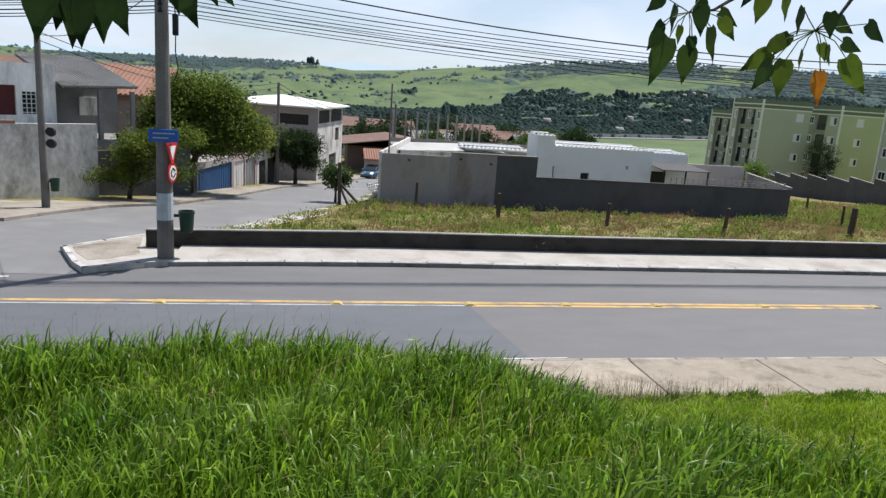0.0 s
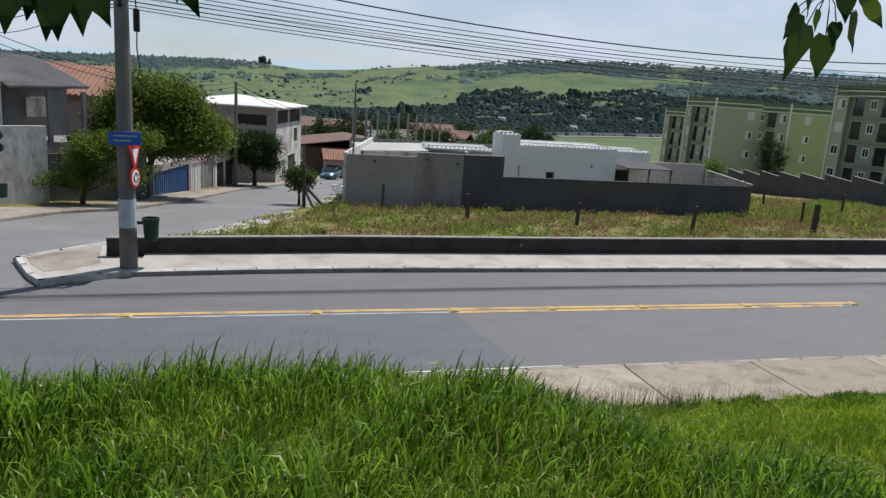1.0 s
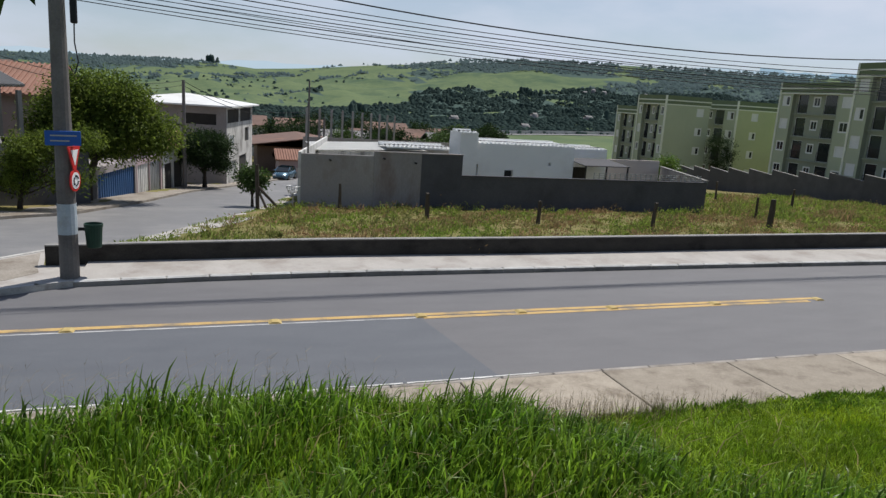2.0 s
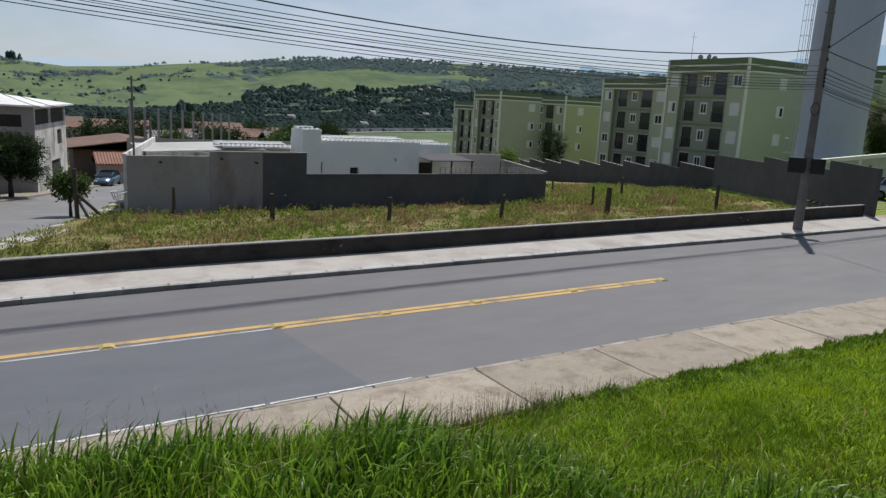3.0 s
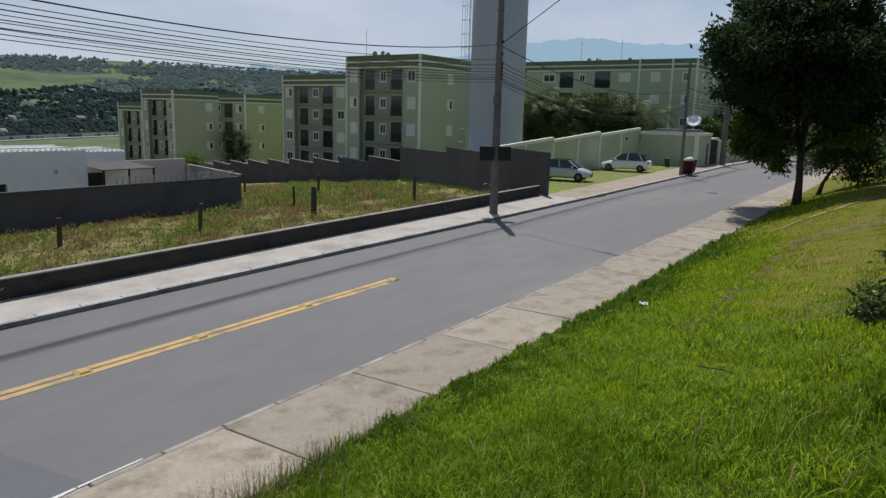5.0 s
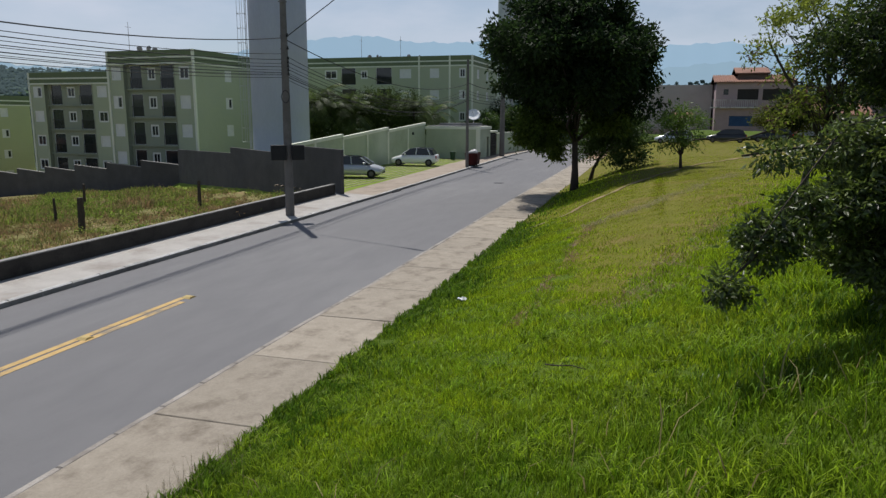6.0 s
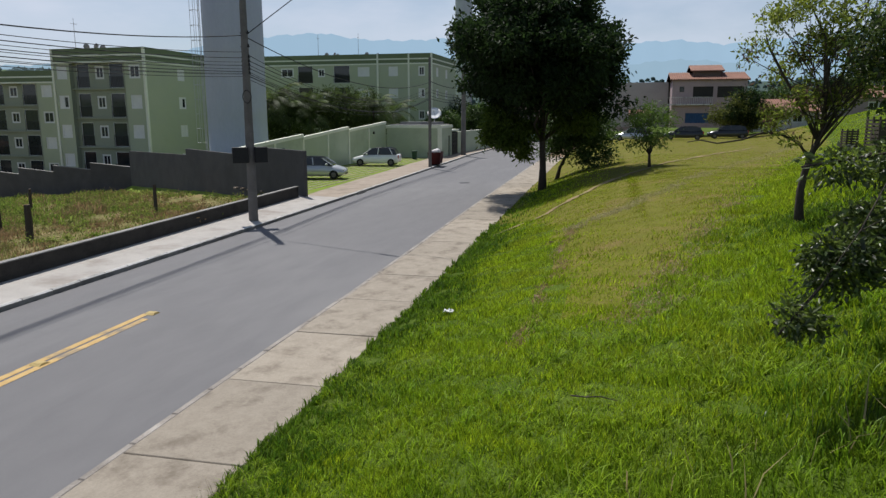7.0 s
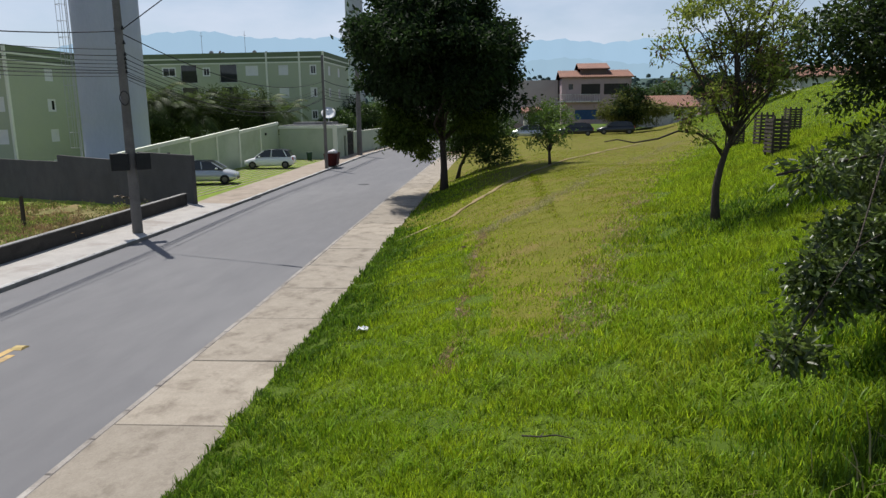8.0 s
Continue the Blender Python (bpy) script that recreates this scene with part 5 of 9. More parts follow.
tree(nb, [(0, 0, -0.2), (-0.05, 0, 0.3), (-0.15, 0.1, 0.7), (0.0, 0, 1.3), (0.1, -0.3, 2.3)],
     [((0.1, 0.25, 1.1), (0.95, 0.85, 0.75)), ((-0.35, 0.8, 1.35), (0.65, 0.55, 0.38)), ((-0.62, 1.35, 1.34), (0.42, 0.45, 0.25)), ((-0.82, 1.85, 1.25), (0.26, 0.32, 0.14)), ((-0.65, 1.05, 0.95), (0.5, 0.48, 0.38)), ((-1.0, 1.5, 0.82), (0.4, 0.4, 0.28)), ((-1.35, 1.92, 0.55), (0.3, 0.3, 0.22)), ((-1.62, 2.24, 0.28), (0.2, 0.2, 0.16)), ((-0.3, 1.2, 0.5), (0.5, 0.4, 0.3)), ((-0.3, 0.3, 0.6), (0.9, 0.7, 0.45)), ((-0.9, -0.4, 0.9), (0.9, 0.8, 0.7)), ((0.1, -0.35, 2.3), (1.0, 0.9, 0.5)), ((-1.0, 0.4, 1.2), (0.6, 0.55, 0.45)), ((-0.7, 0.75, 0.35), (0.7, 0.5, 0.3)), ((-1.3, 0.5, 0.5), (0.7, 0.55, 0.4))], 112000, 0.069, 0.029, LEAF_GLOSS,
     "dense glossy-leaved shrub tree with a branch drooping over the grass", 0.07, 46, 5, 14, 0.042, 0.35, gap=0.95, fixed=(([(0, 0, 0.7), (-0.5, 0.8, 1.1), (-1.0, 1.5, 0.85), (-1.4, 1.98, 0.5), (-1.72, 2.34, 0.16)], 0.022), ([(0, 0, 0.9), (-0.4, 0.7, 1.3), (-0.65, 1.4, 1.36), (-0.88, 2.1, 1.25)], 0.02)))
ob_ = (9.5, 1.3, land_z(9.5, 1.3) - 0.1)
tree(ob_, [(0, 0, -0.2), (0, 0.05, 0.6), (-0.1, 0.2, 1.2), (-0.2, 0.5, 1.7)], [((-0.5, 1.9, 2.04), (0.6, 0.5, 0.28)), ((-0.5, 2.2, 1.76), (0.3, 0.26, 0.13)), ((-0.5, 1.6, 1.74), (0.5, 0.38, 0.36)), ((-0.5, 1.9, 1.4), (0.25, 0.2, 0.1)), ((-0.5, 1.2, 2.24), (0.8, 0.7, 0.4)), ((-0.3, 0.9, 1.5), (0.6, 0.5, 0.5))], 17000, 0.07, 0.028, LEAF_HANGING, "glossy leafy tree reaching over the grass beside the shrub", 0.05, 20, 4, 14, 0.07, 0.3)
for x, y, crowns_, n_, mt, lab in ((90.5, -8.2, [((0, 0.2, 2.7), (2.6, 3.4, 1.8)), ((0, 2.2, 2.0), (1.8, 1.8, 1.1)), ((0, -2.4, 2.2), (2.0, 2.2, 1.3)), ((0, 0.6, 3.9), (1.8, 2.0, 1.1))], 9500, LEAF_OLIVE, "broad olive green tree before the pink house"),
                                   (119, -13.5, [((0, 0, 4.6), (3.4, 4.4, 2.2)), ((0, -2.5, 4.2), (2.4, 2.6, 1.6))], 5200, LEAF_MID, "green tree rising behind the tiled houses")):
    tree((x, y, land_z(x, y)), [(0, 0, -0.3), (0, 0.1, 0.8), (0, 0, 1.8)], crowns_, n_, 0.34, 0.13, mt, lab, 0.16, 12, 3, 24, 0.32, 0.4, gap=0.9)
t1 = (-7.0, 39.7, street_z(39.7) + 0.12)
tree(t1, [(0, 0, -0.2), (0.1, 0, 1.0), (0.4, 0, 1.9), (0.6, 0, 3.0)], [((0.9, 0.4, 4.3), (2.3, 2.5, 1.5)), ((2.6, 0.5, 3.5), (1.5, 1.9, 1.1)), ((-0.9, 0.2, 4.2), (1.4, 1.7, 1.2)), ((-1.4, -0.4, 3.2), (1.0, 1.2, 0.7)), ((0.9, 0.0, 3.1), (2.0, 2.1, 0.8)), ((0.2, 0.2, 5.5), (1.3, 1.4, 0.7)), ((1.7, -0.3, 5.0), (1.2, 1.2, 0.7)), ((3.3, 0.3, 2.8), (0.9, 1.1, 0.6))], 44000, 0.21, 0.08, LEAF_SUN,
     "broad green street tree over the parked pavement", 0.22, 16, 3, 22, 0.36, 0.45)
ls = (-8.6, 34.2, street_z(34.2) + 0.1)
tree(ls, [(0, 0, -0.2), (0.1, 0, 0.6), (0.2, 0, 1.2)], [((0.2, 0, 1.7), (1.5, 1.0, 0.8)), ((-0.9, -0.2, 1.5), (1.0, 0.8, 0.45)), ((1.3, 0.2, 2.5), (1.1, 0.9, 0.55)), ((1.8, 0.3, 1.4), (0.9, 0.8, 0.6)), ((-1.6, -0.3, 1.2), (0.7, 0.6, 0.3)), ((0.3, -0.4, 2.6), (0.9, 0.8, 0.4)), ((2.4, 0.2, 3.1), (0.9, 0.8, 0.5))], 20000, 0.19, 0.05, LEAF_SUN, "spreading green bush with arching branches before the retaining wall", 0.1, 22, 4, 18, 0.2, 0.3, name="bush", category="bush", gap=0.6)
for x, y, s in ((9.5, 103, 2.6), (17, 108, 2.2), (24, 112, 3.0), (31, 106, 2.4), (36, 116, 2.6), (12, 122, 3.2), (22, 132, 3.2), (44, 120, 3.0), (41, 130, 3.4), (28, 150, 3.8), (16, 142, 3.6), (50, 138, 3.4), (6, 108, 2.4), (34, 134, 3.2), (20, 100, 2.2), (27, 98, 2.0)):
    tree((x, y, land_z(x, y)), [(0, 0, -0.3), (0, 0, 1), (0, 0, 2)], [((0, 0, 2.2 + s * 0.4), (s * 1.1, s * 1.1, s * 0.85))], 2600, 0.5, 0.2, LEAF_DARK if (x + y) % 2 < 1 else LEAF_MID, "leafy tree among the valley houses", 0.14, 6, 2, 16, 0.4, 0.4)
t2 = (-1.9, 54.6, street_z(54.6) + 0.1)
tree(t2, [(0, 0, -0.2), (0, 0.05, 0.9), (0.05, 0, 1.6)], [((0.0, 0, 2.6), (1.95, 1.9, 1.25)), ((1.1, 0.1, 2.25), (1.2, 1.3, 0.95)), ((-1.0, 0.2, 2.9), (1.1, 1.2, 0.8)), ((0.5, 0, 3.2), (1.2, 1.2, 0.6))], 24000, 0.17, 0.075, LEAF_DARK, "rounded dense dark green street tree", 0.14, 10, 2, 22, 0.24, 0.6)
for x, y, z, s, m, lab in ((32.8, 50.5, -3.0, 1.5, LEAF_LIGHT, "pale green bush behind the house wall"), (68.3, 89.0, -4.3, 2.2, LEAF_DARK, "dark climbing shrub in the recess of the flats"), (78.5, 86.5, -5.5, 1.6, LEAF_LIGHT, "small leafy bush by the flats"),
                           (0.9, 38.9, street_z(38.9), 0.62, LEAF_MID, "small young tree tied to posts")):
    h = 2.2 if s > 1 else 1.1
    tree((x, y, z), [(0, 0, -0.2), (0, 0, h * 0.5), (0, 0, h)], [((0, 0, h + s * 0.6), (s, s, s * (0.8 if m is not LEAF_DARK else 1.5)))], int(2600 * max(s, 1)), 0.2, 0.09, m, lab, 0.07, 8, 2, 14, 0.2, 0.3, name="bush", category="bush")


def palm(x, y, z, h, label, fronds=13, length=2.4):
    ob = thing("palm_tree", (x, y, z), label, "palm tree", "palms by the flats")
    bm = bmesh.new()
    add_tube(bm, [(0, 0, -0.3), (0.1, 0, h * 0.5), (0.05, 0.05, h)], [0.16, 0.12, 0.1], 8)
    part("trunk", bm, BARK, ob)
    V, F = [], []
    for k in range(fronds):
        az, el = 2 * math.pi * k / fronds + rng.uniform(-0.2, 0.2), rng.uniform(0.2, 1.25)
        p = np.array([0.05, 0.05, h])
        d = np.array([math.cos(az) * math.cos(el), math.sin(az) * math.cos(el), math.sin(el)])
        side = np.array([-math.sin(az), math.cos(az), 0])
        n = 16
        for q in range(n):
            d = unit(d + np.array([0, 0, -0.13]))
            p = p + d * length / n
            ll = length * 0.34 * math.sin(math.pi * (q + 1.5) / (n + 2)) + 0.05
            for sg in (-1, 1):
                tip = p + (side * sg * 0.8 + d * 0.5 + np.array([0, 0, -0.35])) * ll
                b = len(V)
                V += [p - d * 0.07, p + d * 0.08, tip]
                F.append((b, b + 1, b + 2))
    part("fronds", array_mesh("fronds", V, F), PALM, ob)
    return ob


for x, y, h in ((71.5, 42.5, 5.6), (72.5, 40.8, 4.6), (75, 39.5, 5.4), (78.5, 35.6, 5.3), (79, 33.4, 5.0), (74.2, 42.5, 6.2), (85, 33.0, 4.4), (73.5, 38.6, 4.2)):
    palm(x, y, 0.0, h, "bushy green palm between the wall and the flats", 22, 3.5)
for x, y, s in ((72.2, 41.5, 1.7), (76.5, 39.8, 2.3), (77.5, 37.4, 2.4), (76.5, 35.5, 2.0), (80, 34.0, 1.9)):
    tree((x, y, 0), [(0, 0, -0.2), (0, 0, 1.5), (0, 0, 3)], [((0, 0, 4.9), (s, s, 2.5)), ((0, 0, 2.8), (s, s, 1.5))], 5200, 0.34, 0.1, PALM, "dark shrub among the palms", 0.1, 8, 2, 16, 0.3, 0.4, name="bush", category="bush")
for x, y, s, m in ((88, 27.5, 1.6, LEAF_MID), (101, 27, 3.0, LEAF_DARK), (99, 25.5, 2.4, LEAF_MID), (104, 15, 3.2, LEAF_MID), (90, -8.0, 1.9, LEAF_DARK), (112, -16, 2.6, LEAF_MID), (96, -19, 2.0, LEAF_DARK), (74, -17.5, 1.5, LEAF_DARK), (62, -23.5, 1.7, LEAF_MID)):
    z = land_z(x, y)
    tree((x, y, z), [(0, 0, -0.2), (0, 0, 1), (0, 0, 2)], [((0, 0, 2.6 + s * 0.5), (s * 1.2, s * 1.2, s * 0.85))], 3600, 0.4, 0.16, m, "leafy tree among the houses beyond the lawn", 0.14, 8, 2, 16, 0.35, 0.4)

# ---- grass ----
def blade_mesh(name, x, y, h, w, lean=0.45, z=None, wind=(0.15, -0.1), simple=False):
    n = len(x)
    p = np.stack([x, y, (land(x, y) if z is None else z) - 0.02], -1)
    a = rng.uniform(0, 2 * np.pi, n)
    s = np.stack([np.cos(a), np.sin(a), np.zeros(n)], -1) * (w * rng.uniform(0.7, 1.3, n))[:, None]
    b = rng.uniform(0, 2 * np.pi, n)
    k = (lean * rng.uniform(0.2, 1.4, n) * h)[:, None]
    d = np.stack([np.cos(b), np.sin(b), np.zeros(n)], -1) * k + np.array([wind[0], wind[1], 0]) * h[:, None]
    up = np.stack([np.zeros(n), np.zeros(n), h], -1)
    if simple:
        v = np.stack([p - s * 1.1, p + s * 1.1, p + d * 1.05 + up * rng.uniform(0.75, 1.0, n)[:, None]], 1)
        return array_mesh(name, v.reshape(-1, 3), np.arange(n * 3).reshape(-1, 3))
    v = np.stack([p - s, p + s, p - s * 0.75 + d * 0.3 + up * 0.6, p + s * 0.75 + d * 0.3 + up * 0.6, p + d * 1.05 + up * rng.uniform(0.75, 1.0, n)[:, None]], 1)
    i = np.arange(n)[:, None] * 5
    f = np.concatenate([i + np.array([[0, 1, 3]]), i + np.array([[0, 3, 2]]), i + np.array([[2, 3, 4]])], 0)
    return array_mesh(name, v.reshape(-1, 3), f)


def arched_mesh(name, x, y, h, w, lean=0.8, wind=(0.1, -0.05)):
    """Broad grass blades that rise and bend over, so that their flat sides catch the sky."""
    n = len(x)
    p = np.stack([x, y, land(x, y) - 0.02], -1)
    b = rng.uniform(0, 2 * np.pi, n)
    s = np.stack([-np.sin(b), np.cos(b), rng.normal(0, 0.25, n)], -1) * (w * rng.uniform(0.7, 1.3, n))[:, None]
    d = np.stack([np.cos(b), np.sin(b), np.zeros(n)], -1) * (lean * rng.uniform(0.35, 1.3, n) * h)[:, None] + np.array([wind[0], wind[1], 0]) * h[:, None]
    up = np.stack([np.zeros(n), np.zeros(n), h], -1)
    bow = rng.uniform(0.55, 1.0, n)[:, None]
    p1, p2, tip = p + d * 0.28 + up * 0.55, p + d * 0.65 + up * (0.72 + 0.18 * bow), p + d * 1.1 + up * (0.25 + 0.85 * bow)
    v = np.stack([p - s * 0.7, p + s * 0.7, p1 - s, p1 + s, p2 - s * 0.75, p2 + s * 0.75, tip], 1)
    i = np.arange(n)[:, None] * 7
    f = np.concatenate([i + np.array([q]) for q in ((0, 1, 3), (0, 3, 2), (2, 3, 5), (2, 5, 4), (4, 5, 6))], 0)
    return array_mesh(name, v.reshape(-1, 3), f)


def tufts(cx_, cy_, n, spread):
    return np.repeat(cx_, n) + rng.normal(0, spread, len(cx_) * n), np.repeat(cy_, n) + rng.normal(0, spread, len(cy_) * n)


def scatter(n, x0, x1, y0, y1, keep=None):
    x, y = rng.uniform(x0, x1, n), rng.uniform(y0, y1, n)
    if keep is not None:
        k = keep(x, y)
        x, y = x[k], y[k]
    return x, y


PATHWAY = [(25.1, 10.05), (26.1, 8.25), (32.1, 6.2), (38, 3.6), (47.9, -0.6), (56, -3.4)]


def off_path(x, y):
    """True away from the trodden path."""
    ok = np.ones(len(x), dtype=bool)
    for (xa, ya), (xb, yb) in zip(PATHWAY, PATHWAY[1:]):
        t = np.clip(((x - xa) * (xb - xa) + (y - ya) * (yb - ya)) / ((xb - xa) ** 2 + (yb - ya) ** 2), 0, 1)
        ok &= np.hypot(x - xa - t * (xb - xa), y - ya - t * (yb - ya)) > 0.2
    return ok


def on_bank(x, y):
    return y < bank_foot(x) + 0.02 + 0.03 * np.sin(x * 2.3) + 0.03 * np.sin(x * 6.1 + 1) + 0.03 * np.sin(x * 17.3) + 0.025 * np.sin(x * 41 + y)


def tallness(x, y):
    """Long grass on the mound and under the shrubs, short elsewhere."""
    left = 1 / (1 + np.exp(np.clip((x - 2.85 - 0.35 * (7 - y)) / 0.4, -30, 30)))
    d = bank_foot(x) - y
    edge = 0.35 * np.exp(-(d / 0.7) ** 2)
    right = np.clip((5.2 + 0.02 * x - y) / 1.2, 0, 1) * (x > 6) * 0.42
    lump = 0.75 + 0.35 * ripple(x, y, 0.55, 2.0)
    return np.clip(np.maximum(np.maximum(left, edge), right) * lump, 0, 1.3)


def thinning(x, y, x0, x1, y0, y1, soft):
    """A ragged fading edge round a stretch of blades."""
    e = np.minimum.reduce([x - x0, x1 - x, y - y0, y1 - y]) + 0.5 * ripple(x, y, 1.3, 0.5)
    return rng.random(len(x)) < np.clip(e / soft, 0.0, 1.0)


x, y = scatter(190000, -9.0, 7.4, 0.4, 10.1, on_bank)
k = thinning(x, y, -9.0, 60, -0.2, 60, 3.0) & (rng.random(len(x)) < np.interp(y, (0.2, 3.0), (0.25, 1))) & (rng.random(len(x)) < np.interp(x, (6.0, 7.4), (1, 0)))
x, y = x[k], y[k]
h = 0.075 + 0.05 * rng.random(len(x)) + 0.27 * tallness(x, y) * rng.uniform(0.5, 1.2, len(x))
tall = tallness(x, y) + rng.normal(0, 0.22, len(x)) > 0.36
low_ = tall & (rng.random(len(x)) < 0.55)
tagged(part("grass", blade_mesh("grass", x[low_], y[low_], h[low_] * 0.85, 0.003 + 0.008 * h[low_] / 0.4, 0.42, wind=(0.1, -0.05), simple=True), BLADE), "long deep green grass on the bank", "grass", kind="stuff")
g = tall & ~low_
tagged(part("grass", arched_mesh("grass", x[g], y[g], h[g] * 1.08, 0.0022 + 0.0055 * h[g] / 0.4, 0.5), BLADE_LONG), "long arching glossy grass blades on the bank", "grass", kind="stuff")
g = ~tall
tagged(part("grass", blade_mesh("grass", x[g], y[g], h[g], 0.003 + 0.0095 * h[g] / 0.4, 0.42, wind=(0.1, -0.05), simple=True), BLADE_NEAR), "shorter bright green grass on the bank", "grass", kind="stuff")
# the short grass stands closer, in small leafy tufts
x, y = scatter(150000, 1.0, 7.4, 2.8, 10.1, lambda a, b: on_bank(a, b) & (tallness(a, b) < 0.36 + rng.normal(0, 0.22, len(a))) & (rng.random(len(a)) < np.interp(a, (6.0, 7.4), (1, 0))))
tagged(part("grass", blade_mesh("grass", x, y, (0.06 + 0.06 * rng.random(len(x))) * np.clip(1 + 0.5 * ripple(x, y, 0.3, 0.8) + 0.4 * ripple(x, y, 0.12, 2.0), 0.35, 2.0), 0.005, 0.5, simple=True), BLADE_NEAR), "close short green grass on the bank", "grass", kind="stuff")
tx, ty = scatter(7600, 0.8, 13.5, 1.8, 10.0, lambda a, b: on_bank(a, b) & (tallness(a, b) < 0.62) & (mown(a, b) < 0.35) & (b > 5.2 - 0.45 * a) & (rng.random(len(a)) < np.interp(a, (7.5, 13.5), (1, 0.3))))
x, y = tufts(tx, ty, 9, 0.03)
hh = np.repeat(rng.uniform(0.07, 0.15, len(tx)) * np.clip(1 + 0.4 * ripple(tx, ty, 0.5, 1.1), 0.5, 1.6), 9) * rng.uniform(0.6, 1.2, len(x))
tagged(part("grass", arched_mesh("grass", x, y, hh, 0.0042 + 0.0003 * np.clip(x - 6, 0, 8), 1.05), BLADE_TURF), "broad-leaved short turf tufts on the bank", "grass", kind="stuff")
n = 640000
u = rng.random(n)
x = 6.2 + 12.0 * (np.exp(u * 1.55) - 1) * np.where(rng.random(n) < 0.75, 0.6, 0.95)
y = rng.uniform(-4, 11.2, n)
k = on_bank(x, y) & (y + 0.5 * ripple(x, y, 1.3, 0.5) > 1.6 - 0.3 * (x - 7)) & off_path(x, y) & (rng.random(n) < np.interp(x, (6.2, 7.4), (0.1, 1)))
x, y = x[k], y[k]
w = 0.005 + 0.0005 * (x - 6.6)
cut = rng.random(len(x)) < mown(x, y)
t_ = tallness(x, y) * (1 - mown(x, y))
h = 0.06 + 0.04 * rng.random(len(x)) + 0.11 * t_ * rng.uniform(0.4, 1.2, len(x))
edge = (bank_foot(x) - y) < 0.85 + 0.35 * np.sin(x * 0.9) + rng.normal(0, 0.5, len(x))
# round shrub and tree: lush growth, and their shade in the darker blades
lush_shade = np.minimum(np.hypot((x - 7.4) / 2.4, (y - 2.8) / 1.7), np.hypot(x - 15.6, y - 2.2) / 1.5) + rng.normal(0, 0.5, len(x)) < 0.75
h = np.where(edge & ~cut, h + 0.03, h) * np.clip(1 + 0.45 * ripple(x, y, 0.35, 0.8) + 0.35 * ripple(x, y, 0.13, 2.0), 0.45, 1.9)
g = ~cut & (edge | lush_shade) & (rng.random(len(x)) < 0.55)
tagged(part("grass", blade_mesh("grass", x[g], y[g], h[g], w[g] + 0.008 * h[g] / 0.3, 0.5), BLADE_DARK), "deep green longer grass at the foot of the bank", "grass", kind="stuff")
g = ~cut & ~edge & ~lush_shade
tagged(part("grass", blade_mesh("grass", x[g], y[g], h[g], w[g] + 0.006 * h[g] / 0.3, 0.55, simple=True), BLADE_SHORT), "short bright green grass along the bank", "grass", kind="stuff")
g = cut & (rng.random(len(x)) < 0.2)
tagged(part("grass", blade_mesh("grass", x[g], y[g], 0.03 + 0.03 * rng.random(g.sum()), w[g] * 0.8, 0.9, simple=True), BLADE_SHORT), "green blades among the mown grass", "grass", kind="stuff")
g = cut & (rng.random(len(x)) < 0.55)
tagged(part("mown_grass", blade_mesh("mown_grass", x[g], y[g], 0.03 + 0.025 * rng.random(g.sum()), w[g] * 0.85, 0.9, simple=True), BLADE_MOWN), "mown yellowing strip of grass along the bank", "grass", kind="stuff")
x, y = scatter(2600, -5.0, 6.5, 3.4, 9.6, lambda a, b: on_bank(a, b) & (rng.random(len(a)) < 0.15 + tallness(a, b)))
tagged(part("dry_grass", blade_mesh("dry_grass", x, y, rng.uniform(0.15, 0.42, len(x)), 0.006, 0.9), STRAW), "dry straw blades among the grass", "grass", kind="stuff")

# single longer bright blades and small tufts standing out of the short grass
tx, ty = scatter(420, 1.5, 17, 2.2, 9.6, lambda a, b: on_bank(a, b) & (mown(a, b) < 0.3) & (a + 1.2 * b > 9))
tx, ty = np.repeat(tx, 9) + rng.normal(0, 0.035, len(tx) * 9), np.repeat(ty, 9) + rng.normal(0, 0.035, len(ty) * 9)
tagged(part("grass", blade_mesh("grass", tx, ty, rng.uniform(0.08, 0.18, len(tx)), 0.005, 0.9), BLADE_TUFT), "longer light green tufts in the short grass", "grass", kind="stuff")

# coarser grass behind the bank's brow
x, y = scatter(38000, -26, 30, -22, 4.5, on_bank)
k = thinning(x, y, -26, 30, -22, 60, 9.0) & (rng.random(len(x)) < np.interp(y + 0.3 * np.clip(x - 7, 0, 60), (0.5, 3.5), (1, 0.15)))
x, y = x[k], y[k]
tagged(part("grass", blade_mesh("grass", x, y, rng.uniform(0.1, 0.24, len(x)), 0.014, 0.5, simple=True), BLADE_SHORT), "green grass behind the brow of the bank", "grass", kind="stuff")
# farther lawn, in coarser blades
x = rng.uniform(16, 96, 200000)
y = rng.uniform(-38, 12.5, 200000)
k = on_bank(x, y) & (y > 3.5 - 0.56 * (x - 6)) & ((x > 30) | (y < -3.8)) & off_path(x, y) & (y > -38 + 8 * rng.random(len(x)))
x, y = x[k], y[k]
cut = rng.random(len(x)) < mown(x, y)
for g, nm, mt, hh, lab in ((~cut, "grass", BLADE_SHORT, 0.12, "green grass on the far part of the bank"), (cut & (rng.random(len(x)) < 0.5), "mown_grass", BLADE_MOWN, 0.045, "mown yellowing grass of the far lawn")):
    tagged(part(nm, blade_mesh(nm, x[g], y[g], hh * rng.uniform(0.5, 1.2, g.sum()), 0.03, 0.6, simple=True), mt), lab, "grass", kind="stuff")
